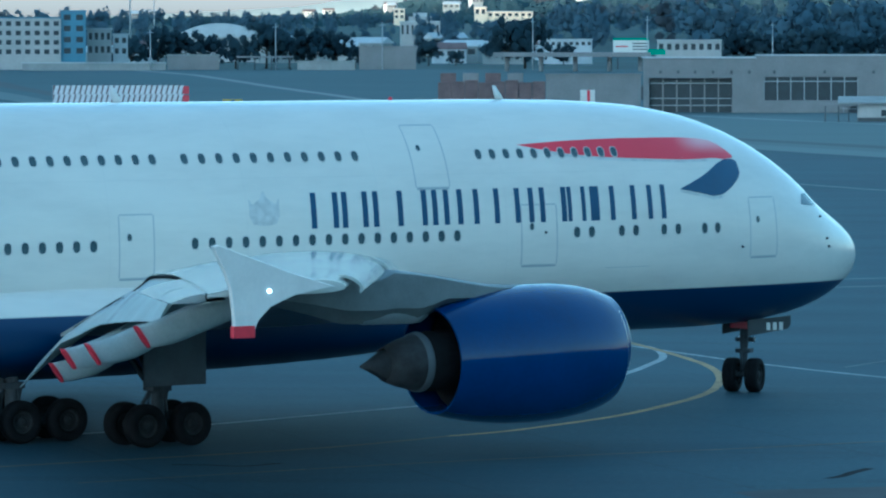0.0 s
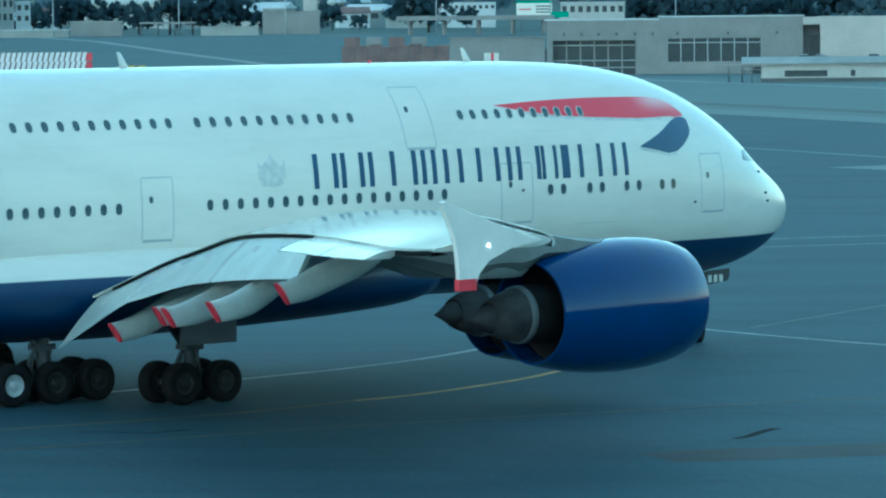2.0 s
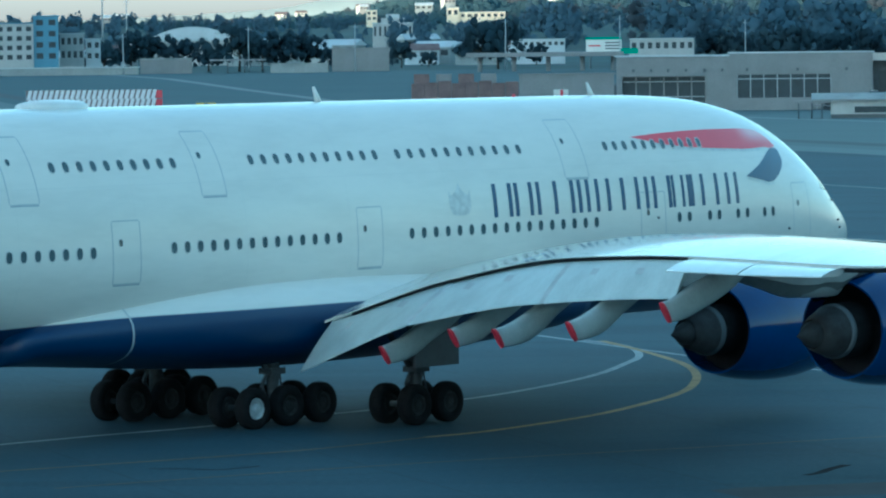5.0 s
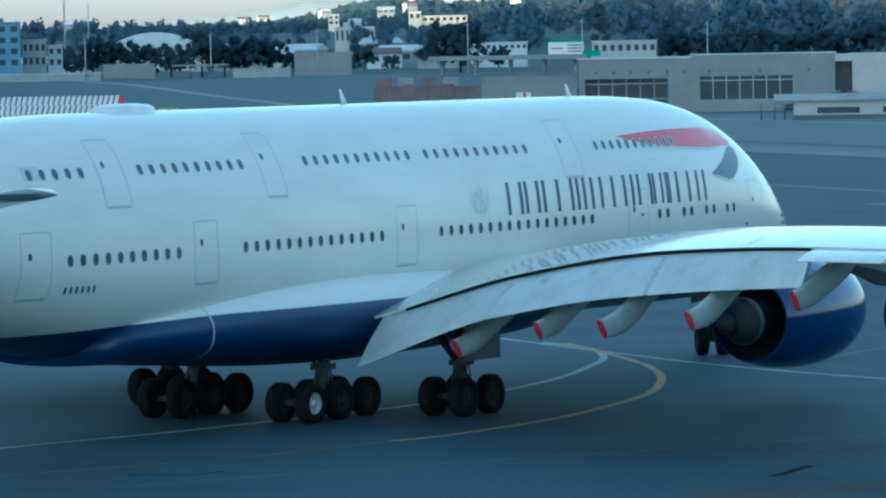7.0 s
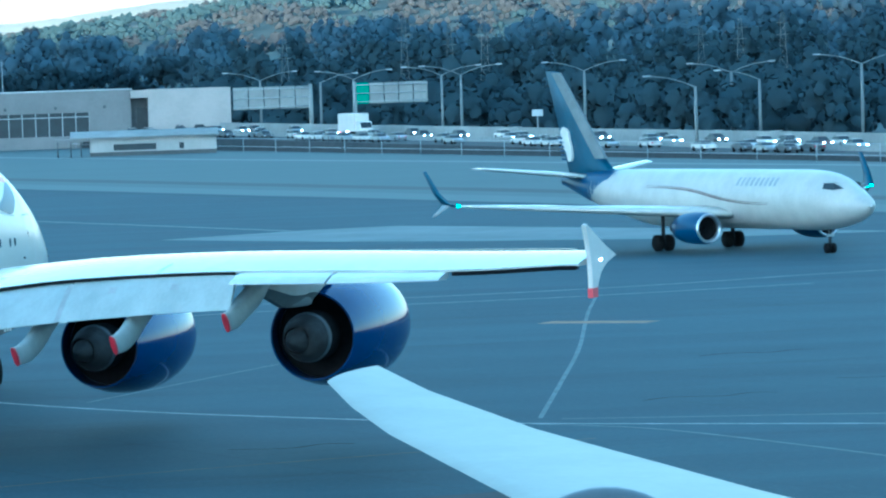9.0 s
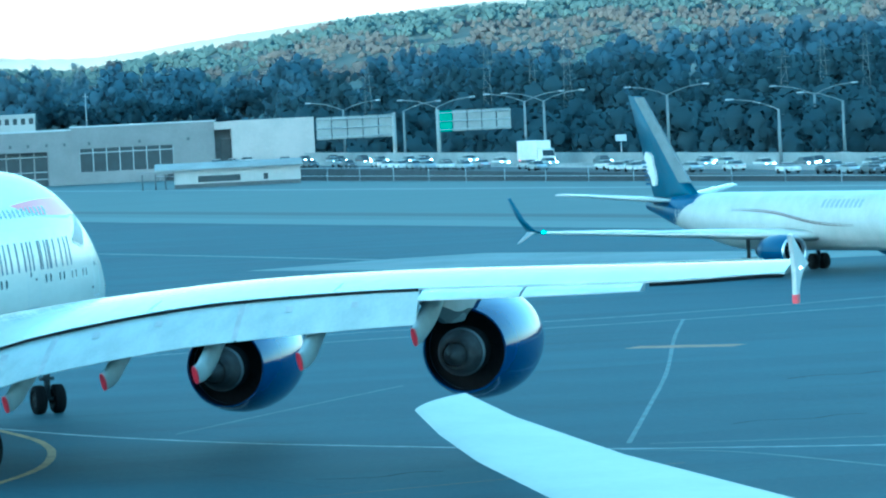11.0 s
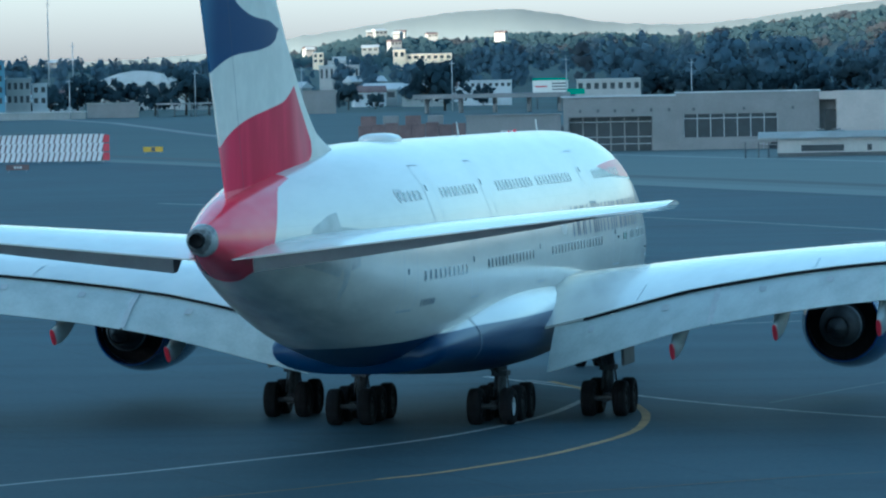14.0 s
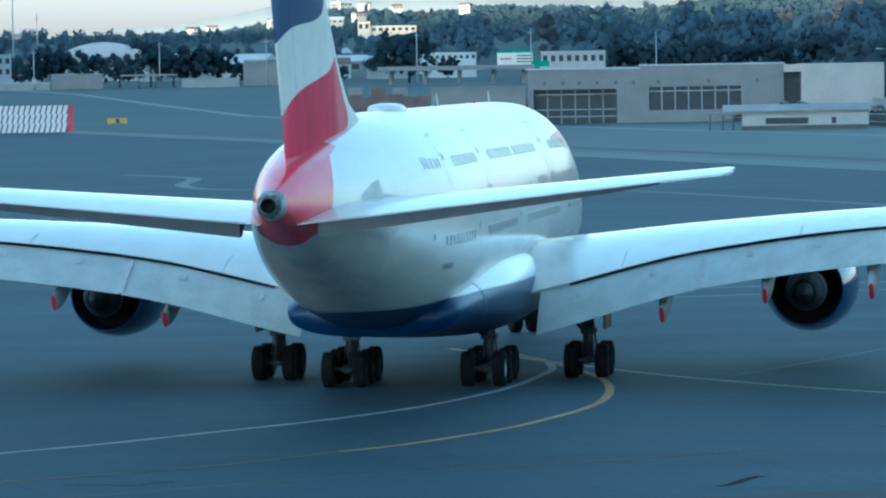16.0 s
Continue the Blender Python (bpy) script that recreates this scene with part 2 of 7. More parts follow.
def apron_material():
    """Worn airfield asphalt: slab joints, tyre smears, oil, long resealed bands."""
    m = Mat("apron_asphalt", 0.85)
    m.b.inputs["Specular IOR Level"].default_value = 0.25
    x, y, z = m.xyz()
    broad = m.noise(0.03, 5, (1, 0.35, 1))
    band = m.noise(0.1, 4, (0.22, 1.6, 1), 0.5, 0.12)
    grit = m.noise(3.0, 6, None, 0.7)
    f = m.math("ADD", m.math("MULTIPLY", broad, 0.35), m.math("ADD", m.math("MULTIPLY", band, 0.4), m.math("MULTIPLY", grit, 0.25)))
    base = m.mix(m.step(f, 0.38, 0.62), (0.025, 0.047, 0.065), (0.042, 0.075, 0.1))
    smear = m.step(m.noise(0.25, 3, (0.12, 1.2, 1), 0.5, -0.35), 0.55, 0.72)
    base = m.mix(m.math("MULTIPLY", smear, 0.4), base, (0.016, 0.027, 0.036))
    spots = m.step(m.noise(0.8, 2), 0.7, 0.78)
    base = m.mix(m.math("MULTIPLY", spots, 0.35), base, (0.025, 0.025, 0.025))
    wear = m.step(m.noise(0.12, 6, (0.6, 0.9, 1), 0.65, 0.5), 0.5, 0.66)
    base = m.mix(m.math("MULTIPLY", wear, 0.45), base, (0.043, 0.078, 0.1))
    speck = m.noise(7.0, 4, (0.6, 1, 1), 0.8)
    base = m.mix(m.math("MULTIPLY", m.step(speck, 0.55, 0.68), 0.75), base, (0.085, 0.13, 0.15))
    base = m.mix(m.math("MULTIPLY", m.step(speck, 0.45, 0.32), 0.65), base, (0.01, 0.02, 0.028))
    pit = m.step(m.noise(1.1, 5, (0.5, 1, 1), 0.75), 0.6, 0.7)
    base = m.mix(m.math("MULTIPLY", pit, 0.5), base, (0.014, 0.025, 0.033))
    u = m.math("ADD", m.math("MULTIPLY", x, 0.92), m.math("MULTIPLY", y, 0.39))
    w = m.math("ADD", m.math("MULTIPLY", x, -0.39), m.math("MULTIPLY", y, 0.92))
    for k in (u, w):
        g = m.math("ABSOLUTE", m.math("SUBTRACT", m.math("FRACT", m.math("DIVIDE", k, 7.6)), 0.5))
        base = m.mix(m.math("MULTIPLY", m.step(g, 0.012, 0.004), 0.35), base, (0.013, 0.022, 0.03))
    # paler grassless infield further out
    far = m.math("ADD", y, m.math("MULTIPLY", x, 2.7))
    far = m.math("ADD", far, m.math("MULTIPLY", m.math("SUBTRACT", m.noise(0.02, 3), 0.5), 12.0))
    pale = m.mix(m.noise(0.05, 5, (0.3, 1, 1), 0.6, 0.4), (0.09, 0.113, 0.113), (0.12, 0.147, 0.145))
    grass = m.mix(m.noise(0.06, 5, (0.3, 1, 1), 0.6, 0.4), (0.05, 0.072, 0.078), (0.075, 0.105, 0.112))
    pale = m.mix(m.step(x, -6, -30), pale, grass)
    base = m.mix(m.step(far, 552, 558), base, pale)
    base = m.mix(m.math("MULTIPLY", m.math("MULTIPLY", m.step(far, 553, 557), m.step(far, 585, 580)), 0.7), base, (0.15, 0.175, 0.17))
    base = m.mix(m.math("MULTIPLY", m.math("MULTIPLY", m.step(far, 544, 547), m.step(far, 553, 550)), 0.7), base, (0.025, 0.04, 0.05))
    base = m.mix(m.math("MULTIPLY", m.step(far, 600, 603), m.step(far, 622, 616)), base, (0.07, 0.075, 0.077))
    base = m.mix(m.math("MULTIPLY", m.step(far, 790, 796), m.step(far, 806, 800)), base, (0.2, 0.21, 0.205))
    m.colour(base)
    m.rough(m.math("ADD", 0.6, m.math("MULTIPLY", grit, 0.3)))
    m.bump(grit, 0.35, 0.01)
    return m.m


def leaf_material(name, a, b):
    m = Mat(name, 0.8)
    k = m.n.new("ShaderNodeNewGeometry")
    o = m.n.new("ShaderNodeObjectInfo")
    f = m.math("ADD", m.math("MULTIPLY", k.outputs["Random Per Island"], 0.08), m.math("MULTIPLY", o.outputs["Random"], 0.25))
    f = m.math("ADD", f, m.math("MULTIPLY", m.noise(0.07, 3), 0.75))
    m.colour(m.mix(m.step(f, 0.25, 0.85), a, b))
    m.b.inputs["Specular IOR Level"].default_value = 0.1
    return m.m


M = {
    "hull": hull_material(), "fin": fin_material(), "ribbon": ribbon_material(), "wing": wing_material(), "apron": apron_material(),
    "navy": plain("navy_gloss", (0.008, 0.032, 0.13), 0.12, 0, 0.15, 0.8, 0.1),
    "title": plain("title_navy", (0.012, 0.05, 0.13), 0.35, 0, 0.1),
    "tailblue": plain("light_tail_blue", (0.025, 0.08, 0.14), 0.45, 0, 0.2, 0.6),
    "red": plain("red_gloss", RED, 0.3, 0, 0.15),
    "dome": plain("dark_dome_paint", (0.11, 0.12, 0.13), 0.4, 0, 0.15, 1.5),
    "pylon": plain("pylon_grey_paint", (0.15, 0.155, 0.15), 0.5, 0, 0.2, 1.5),
    "winframe": plain("window_frame_white", (0.6, 0.575, 0.53), 0.35, 0, 0.1),
    "redmark": plain("red_marking", (0.5, 0.025, 0.05), 0.4, 0, 0.15),
    "silver": plain("bare_aluminium", (0.6, 0.62, 0.64), 0.3, 0.9, 0.12),
    "grey": plain("grey_paint", (0.36, 0.38, 0.39), 0.45, 0, 0.15),
    "door": plain("charcoal_door_paint", (0.045, 0.048, 0.052), 0.5, 0, 0.2),
    "dgrey": plain("dark_grey_paint", (0.1, 0.105, 0.11), 0.55, 0, 0.2),
    "crest": plain("faint_grey_crest", (0.58, 0.57, 0.54), 0.35, 0, 0.2, 4),
    "white": plain("white_paint", (0.72, 0.69, 0.64), 0.3, 0, 0.1, 1.0, 0.2),
    "farwhite": plain("greyish_white_paint", (0.54, 0.52, 0.47), 0.35, 0, 0.12, 0.8, 0.1),
    "fairing": plain("matte_fairing_paint", (0.38, 0.41, 0.4), 0.6, 0, 0.15, 1.2),
    "flap": plain("flap_grey_paint", (0.43, 0.47, 0.45), 0.35, 0, 0.16, 0.9),
    "greywhite": plain("pale_grey_paint", (0.29, 0.28, 0.23), 0.45, 0, 0.12, 0.5, 0.1),
    "outline": plain("door_outline_grey", (0.46, 0.46, 0.45), 0.5, 0, 0.1),
    "rub": plain("bare_rub_plate", (0.44, 0.45, 0.44), 0.45, 0.2, 0.15, 2.0),
    "hot": dull("heat_tinted_metal", (0.045, 0.045, 0.046), 0.6, 0.4, 2.5),
    "core": dull("dark_core_metal", (0.012, 0.012, 0.013)),
    "black": dull("black_opening", (0.008, 0.008, 0.009)),
    "tyre": dull("tyre_rubber", (0.011, 0.011, 0.012)),
    "rim": plain("wheel_rim_grey", (0.5, 0.52, 0.53), 0.4, 0.3, 0.2, 6),
    "rimdark": dull("dark_wheel_rim", (0.035, 0.035, 0.035), 0.7),
    "strut": dull("gear_strut_grey", (0.06, 0.065, 0.07), 0.6),
    "pane": plain("cabin_window_glass", (0.075, 0.1, 0.11), 0.08, 0, 0.2),
    "linewhite": plain("worn_white_line", (0.36, 0.37, 0.37), 0.8, 0, 0.4, 0.8),
    "lineyellow": plain("worn_yellow_line", (0.37, 0.245, 0.1), 0.8, 0, 0.35, 0.8),
    "linefaint": plain("faded_yellow_line", (0.14, 0.105, 0.06), 0.85, 0, 0.45, 0.8),
    "linepale": plain("faded_white_line", (0.16, 0.185, 0.195), 0.85, 0, 0.4, 0.8),
    "linemid": plain("worn_pale_line", (0.2, 0.22, 0.23), 0.85, 0, 0.4, 0.8),
    "lineorange": plain("faded_orange_paint", (0.3, 0.19, 0.12), 0.85, 0, 0.3, 0.8),
    "steel": plain("dull_galvanised_steel", (0.2, 0.215, 0.22), 0.6, 0, 0.2, 0.8),
    "patch": plain("fresh_asphalt_patch", (0.04, 0.042, 0.045), 0.85, 0, 0.3, 0.5),
    "slab": plain("weathered_concrete_slab", (0.19, 0.215, 0.215), 0.85, 0, 0.25, 0.1),
    "concrete": plain("pale_concrete", (0.3, 0.31, 0.3), 0.85, 0, 0.2, 0.15),
    "stucco": plain("grey_beige_stucco", (0.235, 0.23, 0.228), 0.85, 0, 0.12, 0.2),
    "beige": plain("pale_beige_stucco", (0.45, 0.415, 0.385), 0.85, 0, 0.1, 0.2),
    "glass": plain("dark_window_glass", (0.025, 0.032, 0.04), 0.35, 0, 0.3, 0.5),
    "offwhite": plain("off_white_wall", (0.43, 0.42, 0.4), 0.8, 0, 0.15, 0.1),
    "bluepaint": plain("blue_fascia", (0.13, 0.24, 0.33), 0.6, 0, 0.15, 0.1),
    "roof": plain("pale_roof", (0.5, 0.52, 0.53), 0.7, 0, 0.15, 0.1),
    "brown": plain("red_brown_panels", (0.17, 0.12, 0.115), 0.85, 0, 0.3, 0.3),
    "checkred": plain("barrier_red", (0.5, 0.06, 0.08), 0.7, 0, 0.15),
    "checkwhite": plain("barrier_white", (0.72, 0.7, 0.7), 0.7, 0, 0.1),
    "green": plain("green_sign", (0.02, 0.3, 0.17), 0.5, 0, 0.15),
    "yellow": plain("yellow_sign", (0.55, 0.36, 0.03), 0.5, 0, 0.15),
    "bark": plain("bark", (0.06, 0.05, 0.04), 0.9, 0, 0.3),
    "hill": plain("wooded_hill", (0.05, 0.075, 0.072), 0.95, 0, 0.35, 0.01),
    # base colour paled to stand for distance haze
    "farhill": plain("hazed_distant_hill", (0.27, 0.31, 0.32), 0.95, 0, 0.1, 0.004),
    "leaf": leaf_material("dark_foliage", (0.034, 0.052, 0.066), (0.06, 0.083, 0.096)),
    # lighter, bluer leaves: distance haze put into the colour of the farther woods
    "leafhaze": leaf_material("hazed_foliage", (0.08, 0.115, 0.15), (0.11, 0.15, 0.185)),
    # warmer copy of the foliage: low sunlight put into its colour
    "leafwarm": leaf_material("sunwarm_foliage", (0.052, 0.064, 0.078), (0.066, 0.072, 0.082)),
    # far slopes, their haze mixed into the colour as a bluer tone
    "leaffar": leaf_material("hazed_slope_foliage", (0.046, 0.077, 0.093), (0.054, 0.087, 0.103)),
    "lampwhite": glow("white_position_light", (1.0, 0.93, 0.85), 1.2),
    "lampgreen": glow("green_position_light", (0.05, 1.0, 0.55), 1.2),
    "lamporange": glow("orange_beacon", (1.0, 0.3, 0.05), 0.35),
    "headlamp": glow("headlamp", (1.0, 0.95, 0.85), 3),
    "taillamp": glow("tail_lamp", (1.0, 0.08, 0.1), 0.8),
    # cream made brighter and warmer: evening sun put into the plaster colour
    "sunlit": plain("sunlit_plaster", (0.88, 0.72, 0.52), 0.8, 0, 0.1),
}


# ---- mesh tools ----
def part(name, verts, faces, material, parent=None, label="", smooth=True, slots=None):
    """Links verts and faces as ONE mesh object under a thing or a part."""
    me = bpy.data.meshes.new(name)
    me.from_pydata([tuple(map(float, v)) for v in verts], [], [tuple(map(int, f)) for f in faces])
    for k in material if isinstance(material, (list, tuple)) else [material]:
        me.materials.append(M[k])
    if slots is not None:
        me.polygons.foreach_set("material_index", slots)
    me.polygons.foreach_set("use_smooth", [smooth] * len(me.polygons))
    me.update()
    ob = new(name, me)
    if parent:
        ob.parent = parent
    if label:
        ob["label"] = label
    return ob


def thing(name, label, category, group="", kind="", at=None):
    ob = new(name)
    ob.empty_display_size = 0.2
    if at is not None:
        ob.matrix_basis = at
    return tagged(ob, label, category, group, kind)


class Shape:
    """Gathers verts and faces of one mesh."""

    def __init__(self):
        self.v, self.f, self.i = [], [], []

    def add(self, v, f, slot=0):
        k = len(self.v)
        self.v += [tuple(p) for p in v]
        self.f += [tuple(a + k for a in q) for q in f]
        self.i += [slot] * len(f)
        return self

    def box(self, x0, x1, y0, y1, z0, z1, slot=0, m=None, bevel=0.0):
        if bevel:
            b = bevel
            ring = [(x0 + b, y0), (x1 - b, y0), (x1, y0 + b), (x1, y1 - b), (x1 - b, y1), (x0 + b, y1), (x0, y1 - b), (x0, y0 + b)]
            ring2 = [(min(max(x, x0 + b), x1 - b), min(max(y, y0 + b), y1 - b)) for x, y in ring]
            v = [(x, y, z0) for x, y in ring] + [(x, y, z1 - b) for x, y in ring] + [(x, y, z1) for x, y in ring2]
            f = [(i + j * 8, (i + 1) % 8 + j * 8, (i + 1) % 8 + j * 8 + 8, i + j * 8 + 8) for j in (0, 1) for i in range(8)]
            f += [tuple(range(7, -1, -1)), tuple(range(16, 24))]
        else:
            v = [(x, y, z) for z in (z0, z1) for x, y in ((x0, y0), (x1, y0), (x1, y1), (x0, y1))]
            f = [(3, 2, 1, 0), (4, 5, 6, 7), (0, 1, 5, 4), (1, 2, 6, 5), (2, 3, 7, 6), (3, 0, 4, 7)]
        if m:
            v = [m @ Vector(p) for p in v]
        return self.add(v, f, slot)

    def loft(self, rings, slot=0, cap=True, close=True):
        n = len(rings[0])
        v = [p for r in rings for p in r]
        f = []
        for j in range(len(rings) - 1):
            for i in range(n if close else n - 1):
                k = (i + 1) % n
                f.append((j * n + i, j * n + k, j * n + n + k, j * n + n + i))
        if cap:
            f.append(tuple(range(n - 1, -1, -1)))
            f.append(tuple(range((len(rings) - 1) * n, len(rings) * n)))
        return self.add(v, f, slot)

    def tube(self, a, b, r0, r1=None, n=10, slot=0):
        a, b = Vector(a), Vector(b)
        q = (b - a).to_track_quat("Z", "Y")
        r1 = r0 if r1 is None else r1
        ring = [Vector((math.cos(2 * math.pi * i / n), math.sin(2 * math.pi * i / n), 0)) for i in range(n)]
        return self.loft([[a + q @ (p * r0) for p in ring], [b + q @ (p * r1) for p in ring]], slot)

    def lathe(self, prof, n=32, slot=0, m=None, cap=False):
        """Turns (distance along -x, radius) about the x axis."""
        rings = [[(-d, r * math.cos(2 * math.pi * i / n), r * math.sin(2 * math.pi * i / n)) for i in range(n)] for d, r in prof]
        if m:
            rings = [[m @ Vector(p) for p in r] for r in rings]
        return self.loft(rings, slot, cap)

    def make(self, name, material, parent=None, label="", smooth=True):
        return part(name, self.v, self.f, material, parent, label, smooth, self.i)


def sharpen(ob, degrees=35):
    """Smooth shading that keeps hard edges."""
    ob.data.set_sharp_from_angle(angle=radians(degrees))
    return ob


# ---- ground: one sheet, flat airfield, rising to wooded hills ----
def smooth(a, b, x):
    t = min(1.0, max(0.0, (x - a) / (b - a)))
    return t * t * (3 - 2 * t)


def spot(az, d, z=0.0):
    """The place at azimuth az (degrees) and distance d from under the camera."""
    return Vector((d * math.sin(radians(az)), d * math.cos(radians(az)), z))


RIDGE = herm([-16, -9, -7.4, -6, -5.05, -4.5, -4.1, -3.5, -3.0, -1.9, -1.1, -0.2, 0.4, 1.0, 1.75, 2.5, 3.6, 5, 8, 12, 16],
             [0.45, 0.52, 0.52, 0.55, 0.64, 0.77, 0.86, 0.83, 0.79, 0.86, 0.84, 0.8, 0.83, 0.93, 1.01, 1.08, 1.28, 1.36, 1.42, 1.3, 0.9])


def land(az, d):
    """Height of the ground."""
    # unseen hills behind the camera, added to keep the low sun off the airfield
    if abs(az) > 70:
        return 148 * smooth(1300, 2500, d) * smooth(70, 100, abs(az))
    z = 6.5 * smooth(1000, 1320, d) + 19.0 * smooth(1380, 2500, d)
    if abs(az) < 16:
        top = 12.67 + math.tan(radians(RIDGE(az))) * 3600 - 14
        z += max(0, top - z) * smooth(2500, 3600, d)
    else:
        z += 30 * smooth(2500, 3600, d)
    return z


def build_ground():
    azs = [-180 + 10 * k for k in range(16)] + [-16 + 0.4 * k for k in range(81)] + [20 + 10 * k for k in range(17)]
    ds = [15, 60, 130, 200, 300, 450, 700, 1000, 1060, 1120, 1180, 1240, 1320, 1400, 1600, 1800, 2000, 2250, 2500, 2700, 2900, 3100, 3300, 3450, 3600, 3900, 4300, 4900]
    v, f, slot = [Vector((0, 0, 0))], [], []
    n = len(azs)
    for d in ds:
        for a in azs:
            z = land(a, d)
            if d > 1500 and z > 10:
                z += 5 * noise.noise(Vector((a * 1.7, d * 0.004, 0)))
            v.append(spot(a, d, z))
    for i in range(n - 1):
        f.append((0, i + 2, i + 1))
        slot.append(0)
    for j in range(len(ds) - 1):
        for i in range(n - 1):
            k = 1 + j * n + i
            f.append((k, k + 1, k + n + 1, k + n))
            slot.append(1 if ds[j] >= 1320 else 0)
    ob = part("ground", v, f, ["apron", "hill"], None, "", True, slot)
    tagged(ob, "grey worn asphalt apron running out to pale airfield and hills", "ground", "", "structure")
    # the last far range, behind everything; its haze is put into the colour
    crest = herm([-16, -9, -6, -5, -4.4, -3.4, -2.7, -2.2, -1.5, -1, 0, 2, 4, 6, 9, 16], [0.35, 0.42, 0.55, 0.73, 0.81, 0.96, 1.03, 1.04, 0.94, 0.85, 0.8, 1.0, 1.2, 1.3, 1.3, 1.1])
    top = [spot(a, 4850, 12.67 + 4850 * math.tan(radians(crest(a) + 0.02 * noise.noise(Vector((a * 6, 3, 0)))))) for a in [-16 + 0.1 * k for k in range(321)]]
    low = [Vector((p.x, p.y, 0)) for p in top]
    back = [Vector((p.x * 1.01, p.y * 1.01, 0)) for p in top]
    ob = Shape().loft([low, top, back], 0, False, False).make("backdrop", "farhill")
    tagged(ob, "distant hill range, paled for haze in its colour", "hills", "", "structure")


build_ground()


def strip(name, pts, width, material, label, z=0.006):
    """A painted line along a smooth path."""
    p = [Vector((x, y, 0)) for x, y in pts]
    dense = []
    for i in range(len(p) - 1):
        a, b = p[i], p[i + 1]
        m0 = (p[i + 1] - p[i - 1]) / 2 if i else b - a
        m1 = (p[i + 2] - p[i]) / 2 if i + 2 < len(p) else b - a
        for k in range(8):
            t = k / 8
            dense.append((2 * t**3 - 3 * t * t + 1) * a + (t**3 - 2 * t * t + t) * m0 + (3 * t * t - 2 * t**3) * b + (t**3 - t * t) * m1)
    dense.append(p[-1])
    left, right = [], []
    for i, q in enumerate(dense):
        d = dense[min(i + 1, len(dense) - 1)] - dense[max(i - 1, 0)]
        nrm = Vector((-d.y, d.x, 0)).normalized() * (width / 2 * (1 + 0.12 * noise.noise(q * 0.7)))
        left.append((q + nrm)[:2])
        right.append((q - nrm)[:2])
    ob = Shape().loft([[(x, y, z) for x, y in left], [(x, y, z) for x, y in right]], 0, False, False).make(name, material, None, "", False)
    return tagged(ob, label, "road marking", "", "structure")


def build_markings():
    strip("taxi_line", [(-10.3, 143.8), (-8.6, 145.7), (-6.8, 148.7), (-5.0, 152.3), (-3.6, 156.4), (-2.4, 160.8), (-1.8, 165.2), (-1.7, 170.9), (-2.2, 176.2), (-3.1, 180.5), (-4.5, 185.9), (-6.0, 191.0)], 0.34, "lineyellow", "worn yellow curved taxi line on the apron", 0.012)
    strip("taxi_line", [(-34, 124.5), (-22.5, 132.8), (-15.5, 138.0), (-12.8, 140.6), (-10.3, 143.8)], 0.26, "linefaint", "faded yellow taxi line on the apron", 0.011)
    strip("taxi_line", [(-20, 127.5), (-12, 133.4), (-6.2, 137.0), (-0.9, 139.9), (3.9, 142.8), (8, 144.6), (20, 149.5)], 0.16, "linefaint", "thin faded yellow line on the apron", 0.010)
    strip("edge_line", [(-27, 138.5), (-21.6, 144.8), (-18.5, 148.0), (-14.8, 152.7), (-11.6, 156.9), (-8.6, 162.2), (-5.9, 169.9), (-4.6, 177), (-4.15, 182), (-4.9, 187.6), (-7, 192)], 0.34, "linewhite", "worn white curved line on the apron", 0.009)
    strip("edge_line", [(-9, 195), (-3.9, 184.8), (0.2, 177.2), (5, 170.3), (8.9, 165.9), (15, 159.8), (18.7, 156.9), (23, 154.5), (27.5, 152.2), (38, 147)], 0.3, "linewhite", "worn white line across the apron", 0.008)
    strip("edge_line", [(18.7, 156.6), (22.4, 152.6), (26, 143.9), (29, 135)], 0.2, "linepale", "faded white line on the apron", 0.007)
    strip("edge_line", [(20, 158.5), (24, 157.2), (30, 155.5), (40, 152)], 0.25, "linepale", "faded white line on the apron", 0.007)
    strip("edge_line", [(19.3, 159.2), (22.4, 177.3), (25.9, 198.2), (29.9, 225.1), (33.0, 244.2)], 0.2, "linepale", "faded white lead line on the apron", 0.0065)
    strip("edge_line", [(3.2, 176.1), (10.0, 190.8), (14, 199)], 0.14, "linepale", "thin faded white line on the apron", 0.006)
    strip("stand_mark", [(27.0, 219.4), (29.5, 217.9), (32.0, 216.4)], 1.9, "lineorange", "faded orange stand mark on the apron", 0.007)
    strip("edge_line", [(-8, 238.5), (5.5, 244.4), (13.8, 247.6), (24.9, 249), (33.6, 251.2), (40.6, 254.2), (46.9, 257.8), (60, 264)], 0.5, "linemid", "faded white line across the apron", 0.0065)
    strip("edge_line", [(-8, 231), (5.0, 236.1), (13.3, 239.5), (22, 241.5), (33, 243.5), (46, 248)], 0.45, "linemid", "faded white line across the apron", 0.0062)
    strip("edge_line", [(-6, 434), (3.5, 414.2), (20.6, 372.4), (24, 364)], 1.0, "linepale", "faded white line across the taxiway", 0.0062)
    strip("edge_line", [(-62, 520), (-52, 500), (-50, 470), (-44, 452), (-30, 445)], 1.6, "linepale", "faded curved line far out on the taxiway", 0.0062)
    ob = part("resealed_patch", [(x, y, 0.005) for x, y in ((12.7, 354), (25.6, 365), (33.3, 367.5), (52, 340), (66, 318), (48, 320), (36, 328), (25.5, 337))], [(0, 1, 2, 3, 4, 5, 6, 7)], "slab", None, "", False)
    tagged(ob, "pale concrete patch on the dark taxiway", "ground", "", "structure")
